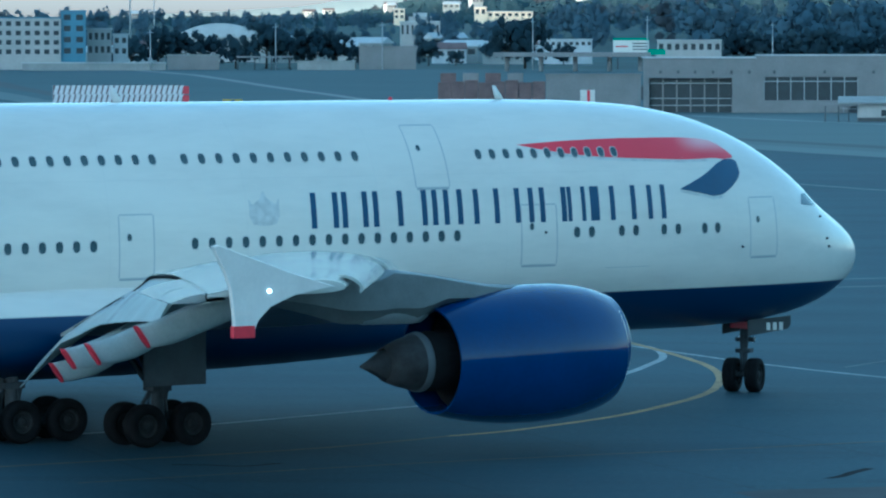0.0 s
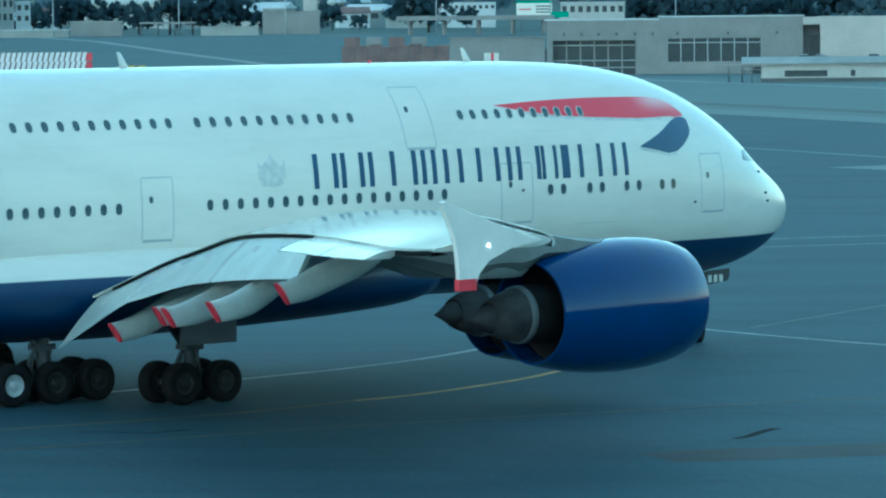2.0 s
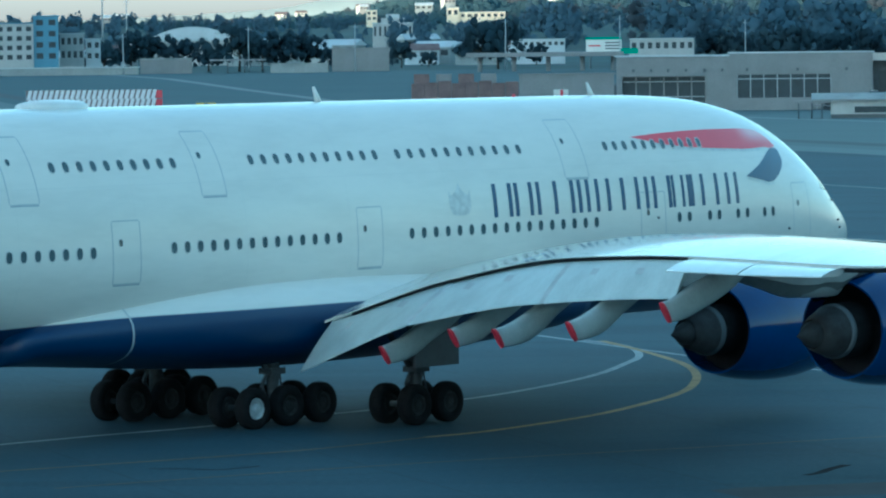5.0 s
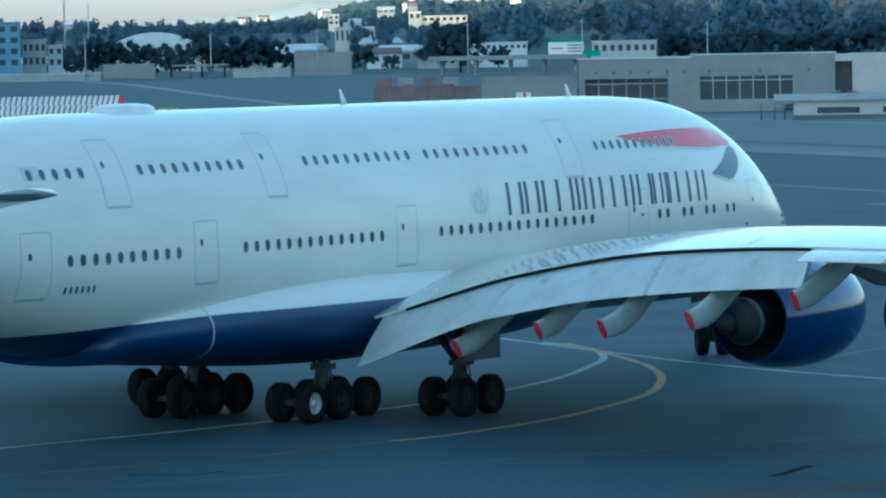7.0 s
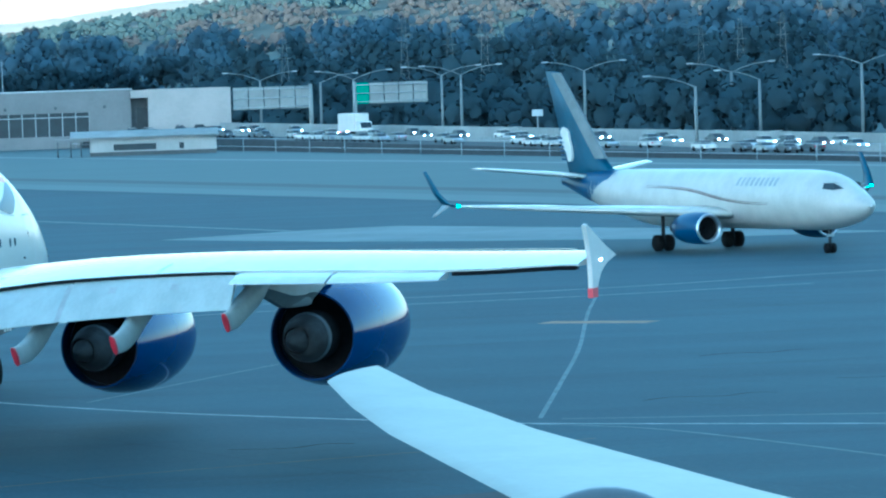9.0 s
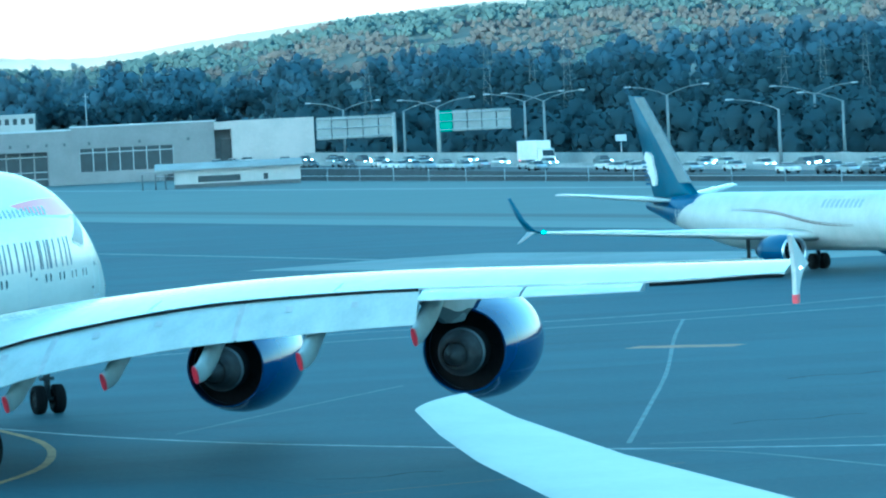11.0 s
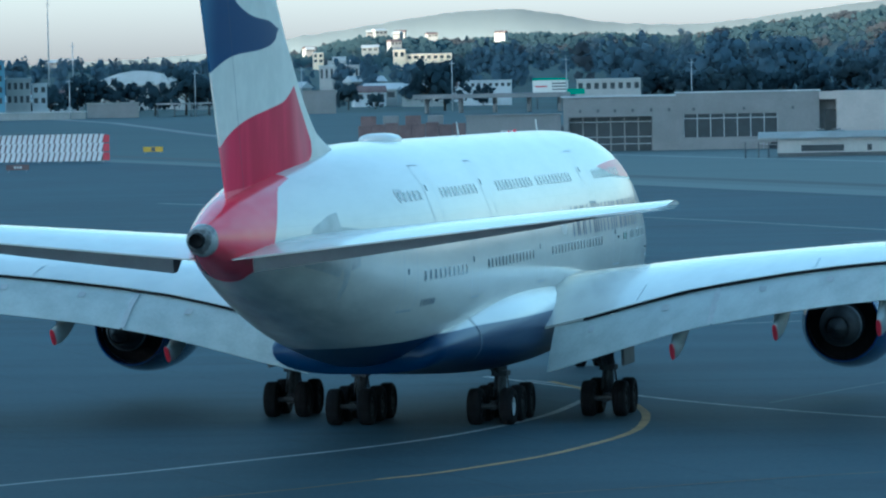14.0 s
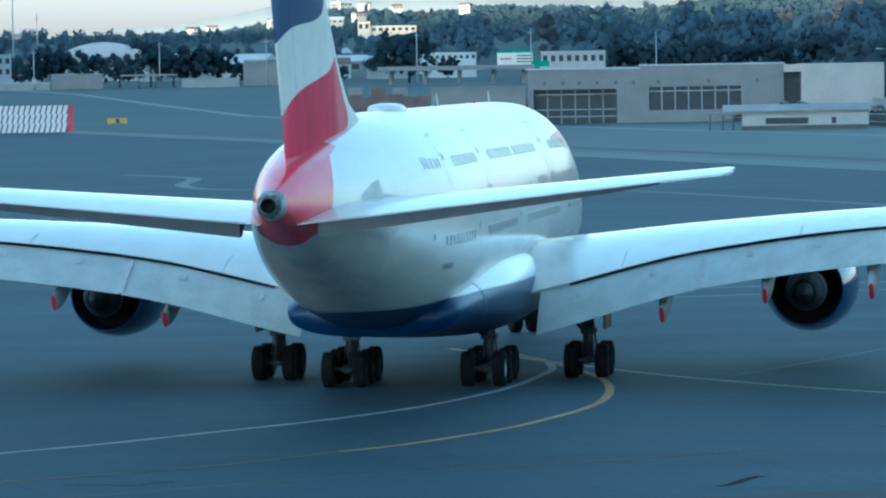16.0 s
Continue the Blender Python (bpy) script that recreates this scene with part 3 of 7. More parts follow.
    ob = part("asphalt_patch", [(x, y, 0.005) for x, y in ((-0.9, 126.1), (0.1, 126.9), (7.2, 129.3), (19, 133.5), (19, 130), (7.0, 125.6), (0.2, 123.6))], [(6, 5, 4, 3, 2, 1, 0)], "patch", None, "", False)
    tagged(ob, "dark fresh asphalt strip on the apron", "ground", "", "structure")
    for x, y, n in ((7.5, 150.5, 5), (24.0, 166.0, 6), (33.0, 173.0, 4), (14.5, 133.5, 5), (-18.0, 133.0, 4), (30.0, 190.0, 6)):
        strip("crack", [(x + 1.1 * k, y + 0.5 * math.sin(2.1 * k + x) + 0.25 * k) for k in range(n)], 0.16, "black", "dark ragged scar in the asphalt", 0.006)
    strip("crack", [(1.9, 130.4), (2.3, 131.1), (2.7, 132.4), (3.2, 133.6)], 0.34, "black", "dark cracked scar in the asphalt", 0.006)


build_markings()


ROAD_A, ROAD_U, ROAD_W = Vector((41.7, 788, 0)), Vector((0.2528, -0.9675, 0)), Vector((0.9675, 0.2528, 0))


# ---- trees ----
def clumps(rng, centre, radius, count, per=40, size=0.15, rise=0.8):
    """Small lumpy leaf masses inside a crown, (count, 5, 3, 3), and leaf quads that break their outline."""
    c = rng.normal(0, 0.42, (count, 3)) * radius * np.array((1, 1, rise)) + np.array(centre)
    u = np.linspace(0, 2 * np.pi, 6)[None, :-1, None]
    w = np.linspace(0.4, np.pi - 0.4, 3)[None, None, :]
    one = np.ones((count, 5, 3))
    way = np.stack([np.cos(u) * np.sin(w) * one, np.sin(u) * np.sin(w) * one, np.cos(w) * one], -1)
    big = radius * rng.uniform(0.24, 0.46, (count, 1, 1, 1))
    lumps = c[:, None, None, :] + way * big * rng.uniform(0.6, 0.88, (count, 5, 3, 1))
    d = rng.normal(0, 1, (count * per, 3))
    d /= np.linalg.norm(d, axis=1)[:, None]
    r = np.repeat(big.reshape(-1, 1), per, 0)
    p = np.repeat(c, per, 0) + d * r * rng.uniform(0.7, 1.22, (count * per, 1))
    n = d + rng.normal(0, 0.2, d.shape) + np.array((0, 0, 0.2))
    a = np.cross(n, rng.normal(0, 1, d.shape))
    a /= np.linalg.norm(a, axis=1)[:, None]
    b = np.cross(n, a)
    b /= np.linalg.norm(b, axis=1)[:, None]
    s = rng.uniform(0.6, 1.2, (count * per, 1)) * r * size
    leaves = np.stack([p - a * s - b * s * 0.7, p + a * s - b * s * 0.5, p + a * s * 0.8 + b * s * 0.8, p - a * s * 0.7 + b * s], 1)
    return lumps, leaves


def grow(kind, rng, centre, radius, count, per=40, size=0.15, rise=0.8, full=0.42):
    lumps, leaves = clumps(rng, centre, radius, count, per, size, rise)
    mid = np.array(centre) - np.array((0, 0, radius * 0.6))
    for store, pts in ((kind[0], leaves), (kind[1], lumps)):
        n = pts - mid
        n /= np.linalg.norm(n, axis=-1, keepdims=True)
        # normals leaned up and to -y, the camera's side, to even out the shading
        n = n * full + np.array((0, -0.45, 0.7))
        n += rng.normal(0, 0.05, (len(n), 1, 1, 3) if n.ndim == 4 else (len(n), 1, 3))
        n /= np.linalg.norm(n, axis=-1, keepdims=True)
        store.append((pts, n))


def round_off(me, normals):
    """Shades leaves and lumps by the given normals, softly and evenly."""
    me.polygons.foreach_set("use_smooth", [True] * len(me.polygons))
    me.normals_split_custom_set_from_vertices(normals.reshape(-1, 3).tolist())


def foliage(name, kind, material):
    """One mesh of leaves and of the lumps behind them; kind: lists of (points, normals) of leaves and of lumps."""
    leaves, lumps = (np.concatenate([a for a, n in k]) for k in kind)
    normals = np.concatenate([np.concatenate([n for a, n in k]).reshape(-1, 3) for k in kind])
    i, j = np.meshgrid(np.arange(5), np.arange(2), indexing="ij")
    q = np.stack([i * 3 + j, i * 3 + j + 1, (i + 1) % 5 * 3 + j + 1, (i + 1) % 5 * 3 + j], -1).reshape(-1, 4)
    f = (q[None] + np.arange(len(lumps))[:, None, None] * 15).reshape(-1, 4) + len(leaves) * 4
    me = bpy.data.meshes.new(name)
    me.from_pydata(np.concatenate([leaves.reshape(-1, 3), lumps.reshape(-1, 3)]).tolist(), [], np.arange(len(leaves) * 4).reshape(-1, 4).tolist() + f.tolist())
    me.materials.append(M[material])
    me.update()
    round_off(me, normals)
    return new(name, me)


def build_tree(seed, height, spread):
    """A broad tree: tapered forked trunk and a lumpy crown with gaps."""
    rng = np.random.default_rng(seed)
    root = thing("tree", "dark evergreen tree with a broad uneven crown beyond the airfield", "tree", "trees beyond the airfield")
    sh = Shape()
    sh.tube((0, 0, 0), (0.2, 0.1, height * 0.4), 0.45, 0.3, 8)
    limbs = []
    for k in range(6):
        a = 2 * math.pi * k / 6 + rng.uniform(-0.4, 0.4)
        e = (math.cos(a) * spread * 0.5, math.sin(a) * spread * 0.5, height * rng.uniform(0.3, 0.72))
        sh.tube((0.2, 0.1, height * rng.uniform(0.25, 0.4)), e, 0.22, 0.06, 6)
        limbs.append(e)
    sh.make("trunk", "bark", root)
    kind = [[], []]
    for e in limbs:
        grow(kind, rng, (e[0], e[1], max(e[2], height * 0.42)), spread * 0.5, 9, 34, 0.16)
    grow(kind, rng, (0, 0, height * 0.66), spread * 0.62, 14, 34, 0.16)
    foliage("crown", kind, "leaf").parent = root
    return root


def build_trees():
    kinds = [build_tree(5 + k, 15 + 1.5 * k, 8 + k) for k in range(3)]
    places = [(-8.2, 1390, 1.1), (-7.85, 1400, 1.25), (-7.55, 1420, 1.05), (-7.2, 1380, 1.15), (-6.85, 1400, 1.0), (-6.45, 1400, 1.3), (-6.15, 1410, 1.25), (-5.85, 1390, 1.2), (-5.55, 1400, 1.0), (-5.3, 1420, 0.8),
              (-3.32, 1360, 1.35), (-3.1, 1370, 1.4), (-9.0, 1385, 0.7), (-8.55, 1400, 0.7), (-4.35, 1450, 0.8), (-4.0, 1450, 0.6), (-2.6, 1480, 0.7),
              (-0.35, 1350, 1.0), (0.0, 1350, 1.15), (0.4, 1360, 1.1), (0.8, 1350, 1.1), (1.25, 1360, 1.15), (1.7, 1350, 1.05), (2.2, 1360, 1.2)]
    used = [False] * 3
    for i, (az, d, k) in enumerate(places):
        j = i % 3
        m = Matrix.Translation(spot(az, d, land(az, d) - 0.2)) @ Matrix.Rotation(i * 1.3, 4, "Z") @ Matrix.Scale(k * 0.7, 4)
        if not used[j]:
            kinds[j].matrix_basis = m
            used[j] = True
        else:
            c = copy_thing(kinds[j], m)
            c.matrix_basis = m


build_trees()


def build_woods():
    rng = np.random.default_rng(11)
    near, warm, hazed, far = [[], []], [[], []], [[], []], [[], []]
    crown = herm([-16, -9, -6, -4, -2.9, -2.5, -1.75, -0.95, -0.3, 0.75, 1.05, 2.1, 2.67, 3.1, 3.7, 4.14, 5, 6, 7, 7.8, 8.5, 12, 16],
                 [0.5, 0.55, 0.5, 0.5, 0.55, 0.67, 0.6, 0.7, 0.68, 0.75, 0.66, 0.62, 0.7, 0.79, 0.88, 0.81, 0.81, 0.77, 0.77, 0.85, 0.88, 0.92, 0.9])
    # the band of trees that closes the town
    for k in range(560):
        az = rng.uniform(-14, 15)
        right = az > 2.6
        tall = k % 3 == 0
        d = (rng.uniform(1450, 1750) if tall else rng.uniform(1150, 1450)) if right else rng.uniform(1650, 2600)
        if az > 0 and not right:
            d = rng.uniform(1450, 2300)
        g = land(az, d)
        want = 12.67 + d * math.tan(radians(crown(az) * (rng.uniform(0.9, 1.02) if tall else rng.uniform(0.15, 0.7) if right else rng.uniform(0.5, 0.9))))
        h = min(max(want - g, 7), 30 if right else 22)
        if -4.0 < az < -2.85 or -4.95 < az < -4.55:
            h = min(h, 12.67 + d * math.tan(radians(0.37)) - g)
            if h < 4:
                continue
        base = max(g, want - h) if right else g
        w = h * rng.uniform(0.28, 0.42)
        p = spot(az, d)
        kind = warm if (rng.uniform() < 0.1 and d > 1800) else hazed if d > 1400 else near
        for lev in (0.3, 0.55, 0.8):
            at, r = (p.x, p.y, base + h * lev), w * (1.15 - 0.55 * lev)
            grow(kind, rng, at, r, 8, 46)
        if right and base > g + 3:
            grow(near, rng, (p.x, p.y, (g + base) / 2), w, 6)
    # trees and scrub along the far side of the highway
    for k in range(420):
        p = ROAD_A + ROAD_U * rng.uniform(-260, 330) + ROAD_W * rng.uniform(62, 260)
        h = rng.uniform(6, 13)
        for lev in (0.25, 0.6):
            grow(near, rng, (p.x, p.y, h * lev), h * 0.62, 7)
    # trees on the far slopes
    for k in range(5200):
        az = rng.uniform(-14, 15)
        d = 2600 + 1030 * rng.uniform() ** 0.7
        p = spot(az, d)
        h = rng.uniform(6, 11)
        patch = noise.noise(Vector((az * 1.6, d * 0.003, 3.0))) + (0.35 if az > 2.4 and d < 3200 else -0.12)
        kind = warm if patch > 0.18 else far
        grow(kind, rng, (p.x, p.y, land(az, d) + h * 0.3), h * 0.75, 4, 12, 0.12, 0.35, 0.16)
    for kind, mat, lab in ((near, "leaf", "dark wooded slopes behind the airfield"), (hazed, "leafhaze", "blue-green woods on the slopes, haze put into their colour"), (far, "leaffar", "far slope woods with bluish haze in their colour"), (warm, "leafwarm", "brownish treetops, last sun put into their colour")):
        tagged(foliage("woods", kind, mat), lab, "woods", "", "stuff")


build_woods()


# ---- buildings ----
def facing(az, d, z=None, turn=0.0):
    """A pose at azimuth az and distance d whose -y side faces the camera."""
    p = spot(az, d, land(az, d) if z is None else z)
    return Matrix.Translation(p) @ Matrix.Rotation(radians(-az + turn), 4, "Z")


def block(name, label, az0, az1, el0, el1, d, material, rows=0, cols=0, roof="roof", depth=14, category="building", winmat="glass", wh=0.5, ww=0.55, base=None, turn=0.0):
    """A building seen from az0 to az1, its roof at elevation el1; rows and cols of windows."""
    az = (az0 + az1) / 2
    w = d * radians(az1 - az0)
    g = land(az, d)
    top = 12.67 + d * math.tan(radians(el1))
    low = g - 0.5 if base is None else base
    root = thing(name, label, category, "", "", facing(az, d, 0, turn))
    sh = Shape().box(-w / 2, w / 2, 0, depth, low, top - 0.3)
    sh.make("wall", material, root, "", False)
    Shape().box(-w / 2 - 0.3, w / 2 + 0.3, -0.3, depth + 0.3, top - 0.3, top).make("roof", roof, root, "", False)
    z0 = max(low, 12.67 + d * math.tan(radians(el0)))
    data = None
    for r in range(rows):
        for c in range(cols):
            cw, rh = w / cols, (top - 0.6 - z0) / rows
            x, z = -w / 2 + cw * (c + 0.5), z0 + rh * (r + 0.55)
            if data is None:
                win = Shape()
                a, b = cw * ww / 2, rh * wh / 2
                win.box(-a - 0.12, a + 0.12, -0.08, 0.05, -b - 0.12, b + 0.12, 0)
                win.box(-a, a, -0.1, -0.07, -b, b, 1)
                ob = win.make("window", [material, winmat], root, "", False)
                data = ob.data
            else:
                ob = new("window", data)
                ob.parent = root
            ob.location = (x, 0, z)
    return root


def build_house(w, h, wall, roof):
    """A long low house with a pitched roof and a row of windows."""
    root = thing("house", "small pale house with a pitched roof among trees", "house", "houses of the town")
    Shape().box(-w / 2, w / 2, 0, 9, -6, h).make("wall", wall, root, "", False)
    ring = [(-0.6, h - 0.2), (4.5, h + 2.2), (9.6, h - 0.2), (9.6, h - 0.5), (-0.6, h - 0.5)]
    Shape().loft([[(x, y, z) for y, z in ring] for x in (-w / 2 - 0.5, w / 2 + 0.5)]).make("roof", roof, root, "", False)
    for k in range(3):
        x = -w / 2 + w * (k + 0.5) / 3
        Shape().box(x - w * 0.1, x + w * 0.1, -0.08, 0.02, h * 0.35, h * 0.75).make("window", "glass", root, "", False)
    return root


def build_town():
    block("office_building", "white office block with a blue top storey and rows of windows", -10.2, -9.1, -0.1, 0.41, 1330, "offwhite", 4, 9, "bluepaint", 20)
    block("office_building", "blue-walled stair wing of the white office block", -9.1, -8.78, -0.1, 0.5, 1331, "bluepaint", 4, 2, "bluepaint", 22)
    block("office_building", "low pale office block beyond trees", -8.76, -8.45, -0.1, 0.27, 1350, "offwhite", 2, 4)
    block("office_building", "low pale office block beyond trees", -8.43, -8.24, -0.1, 0.2, 1352, "roof", 2, 2)
    # arched hall
    root = thing("arched_hall", "white hall with a long shallow arched roof", "building", "", "", facing(-7.05, 1560, 0))
    w = 1560 * radians(1.1)
    zb, zt = 12.67 + 1560 * math.tan(radians(0.17)), 12.67 + 1560 * math.tan(radians(0.335))
    Shape().box(-w / 2, w / 2, 0, 30, land(-7, 1560) - 0.5, zb).make("wall", "offwhite", root, "", False)
    ring = [(-w / 2 + w * k / 20, zb + (zt - zb) * math.sin(math.pi * k / 20) ** 0.7) for k in range(21)]
    Shape().loft([[(x, -0.5, z) for x, z in ring] + [(w / 2, -0.5, zb - 0.4), (-w / 2, -0.5, zb - 0.4)], [(x, 31, z) for x, z in ring] + [(w / 2, 31, zb - 0.4), (-w / 2, 31, zb - 0.4)]]).make("roof", "roof", root, "", False)
    # columned white building on its rise
    root = block("civic_building", "white stepped civic building with dark upright windows", -4.72, -4.2, 0.14, 0.36, 1750, "offwhite", 1, 8, "roof", 16, "building", "glass", 0.6, 0.4)
    w = 1750 * radians(0.3)
    Shape().box(-w / 2, w / 2, 2, 13, 12.67 + 1750 * math.tan(radians(0.36)), 12.67 + 1750 * math.tan(radians(0.42))).make("upper_storey", "offwhite", root, "", False)
    w *= 0.6
    Shape().box(-w / 2, w / 2, 3, 11, 12.67 + 1750 * math.tan(radians(0.42)), 12.67 + 1750 * math.tan(radians(0.47))).make("cupola", "roof", root, "", False)
    block("hillside_building", "long sunlit cream building on the hillside", -3.76, -3.0, 0.4, 0.49, 2500, "sunlit", 1, 9, "roof", 16)
    block("hillside_building", "sunlit tower end of a cream building", -3.76, -3.6, 0.42, 0.55, 2498, "sunlit", 1, 2, "roof", 16)
    block("hillside_building", "small pinkish sunlit building among trees", -4.8, -4.66, 0.38, 0.53, 2450, "sunlit", 2, 2)
    rng = random.Random(23)
    first = {}
    for k in range(54):
        far = k >= 40
        az = rng.uniform(-10.5, -2.6) if not far else rng.choice((rng.gauss(-3.8, 0.7), rng.uniform(-9, -1.5)))
        if not far and (-7.75 < az < -6.4 or -4.85 < az < -4.1):
            continue
        d = rng.uniform(1480, 1760) if not far else rng.uniform(2700, 3550)
        kind = rng.randrange(3) + (3 if far else 0)
        m = facing(az, d - 12, land(az, d) + (6.0 if far else 1.5), rng.uniform(-40, 40)) @ Matrix.Scale(0.65 if far else 0.85, 4)
        if kind in first:
            copy_thing(first[kind], m).matrix_basis = m
        else:
            first[kind] = build_house(9 + 4 * (kind % 3), 4.0 + 0.8 * (kind % 3), ("stucco", "offwhite", "concrete")[kind % 3] if far else ("offwhite", "roof", "concrete")[kind], ("roof", "brown", "roof")[kind % 3])
            first[kind].matrix_basis = m
    # low airfield buildings on the rise
    block("service_hut", "beige flat-roofed service building at the airfield edge", -5.25, -4.51, -0.23, 0.04, 1330, "stucco", 0, 0, "stucco", 12)
    block("service_hut", "grey flat-roofed service shed at the airfield edge", -7.73, -7.06, -0.23, -0.07, 1320, "stucco", 0, 0, "concrete", 12)
    block("low_wall", "long low pale wall along the airfield edge", -9.6, -7.75, -0.24, -0.17, 1310, "concrete", 0, 0, "roof", 1.2, "wall")
    block("low_wall", "low pale wall along the airfield edge", -6.05, -5.3, -0.24, -0.15, 1312, "concrete", 0, 0, "concrete", 1.0, "wall")
    root = thing("canopy", "open grey canopy on thin posts at the airfield edge", "canopy", "", "", facing(-6.47, 1320))
    zt = 12.67 - 1320 * math.tan(radians(0.09)) - land(-6.47, 1320)
    Shape().box(-8.5, 8.5, -4, 4, zt - 0.5, zt, 0, None, 0.1).make("canopy_roof", "stucco", root, "", False)
    for x in (-8, -3, 2, 7.5):
        Shape().tube((x, -3, -0.3), (x, -3, zt - 0.4), 0.18).make("post", "dgrey", root)
    # sheds and signs near the road bridge
    block("warehouse", "long white-roofed warehouse beyond the airfield", -2.93, -2.23, 0.02, 0.13, 1500, "roof", 1, 9, "roof", 20)
    block("warehouse", "long white-roofed warehouse beyond the airfield", -1.39, -0.56, -0.06, 0.12, 1500, "offwhite", 1, 8, "roof", 20)
    root = thing("billboard", "white and green billboard on posts", "billboard", "", "", facing(-1.73, 1340, 0))
    z0, z1 = 12.67 - 1340 * math.tan(radians(0.05)), 12.67 + 1340 * math.tan(radians(0.14))
    Shape().box(-5.4, 5.4, 0, 0.5, z0, z1, 0, None, 0.05).make("board", "white", root, "", False)
    Shape().box(-5.4, 5.4, -0.05, 0.0, z1 - 0.7, z1).make("header", "green", root, "", False)
    for k in range(3):
        Shape().box(0.5, 4.8, -0.05, -0.01, z0 + 0.8 + 0.9 * k, z0 + 1.2 + 0.9 * k).make("lettering_bar", "dgrey", root, "", False)
    Shape().box(-4.6, -1.0, -0.05, -0.01, z0 + 1.7, z0 + 2.1).make("lettering_bar", "redmark", root, "", False)
    for x in (-4, 4):
        Shape().tube((x, 0.3, 4), (x, 0.3, z0 + 0.2), 0.25).make("post", "dgrey", root)
    root = thing("road_sign", "green road sign on a post", "sign", "", "", facing(-1.4, 1338, 0))
    Shape().box(-2.7, 2.7, 0, 0.2, 12.67 - 1338 * math.tan(radians(0.075)), 12.67 - 1338 * math.tan(radians(0.005))).make("board", "green", root, "", False)
    Shape().tube((0, 0.2, 4), (0, 0.2, 11.5), 0.2).make("post", "grey", root)
    # road bridge
    root = thing("road_bridge", "grey concrete road bridge on piers", "bridge", "", "", facing(-2.45, 1290, 0))
    zt = 12.67 - 1290 * math.tan(radians(0.045))
    Shape().box(-24, 22, 0, 9, zt - 1.3, zt, 0, None, 0.1).make("deck", "stucco", root, "", False)
    for x in (-20, -10, 0, 10, 19):
        Shape().tube((x, 4, 3), (x, 4, zt - 1.1), 0.7, None, 12).make("pier", "stucco", root)
    # red-brown panels and containers in front
    root = thing("panel_stack", "long stack of red-brown panels beside the airfield", "barrier", "", "", facing(-3.53, 985, 0))
    for k in range(8):
        Shape().box(-12 + 3 * k, -9.1 + 3 * k, 0, 3, 0, 5.2 + 0.25 * (k % 3), 0, None, 0.08).make("panel", "brown", root, "", False)
    for k in range(4):
        Shape().box(-11.5 + 5 * k, -8 + 5 * k, 4, 6, 0, 7.3, 0, None, 0.1).make("crate", "stucco" if k % 2 else "brown", root, "", False)
    block("grey_wall", "plain grey screen wall beside the station", -2.83, -1.6, -0.6, -0.32, 960, "stucco", 0, 0, "stucco", 1.5, "wall")
    root = thing("marker_board", "white board with a red upright stripe", "sign", "", "", facing(-2.29, 905, 0))
    Shape().box(-1.5, 1.5, 0, 0.2, 1.2, 4.3, 0, None, 0.05).make("board", "white", root, "", False)
    Shape().box(-0.1, 0.5, -0.04, 0.0, 1.25, 4.25).make("stripe", "redmark", root, "", False)
    for x in (-1.2, 1.2):
        Shape().tube((x, 0.1, 0), (x, 0.1, 1.4), 0.08).make("post", "grey", root)
    # masts
    for az, d, el in ((-8.21, 1700, 1.31), (-7.9, 1650, 0.72), (-4.95, 1330, 0.35), (-6.33, 1330, 0.33), (-7.95, 1310, 0.25), (-3.0, 1330, 0.4), (-1.52, 1335, 0.42), (0.1, 1340, 0.35)):
        root = thing("mast", "thin grey lattice mast rising over the trees", "mast", "masts", "", facing(az, d))
        h = 12.67 + d * math.tan(radians(el)) - land(az, d)
        Shape().tube((0, 0, -0.3), (0, 0, h), 0.4 if el > 1 else 0.22, 0.12, 6).make("pole", "grey", root)
        Shape().tube((-0.9, 0, h * 0.93), (0.9, 0, h * 0.93), 0.1, None, 5).make("crossarm", "grey", root)


build_town()


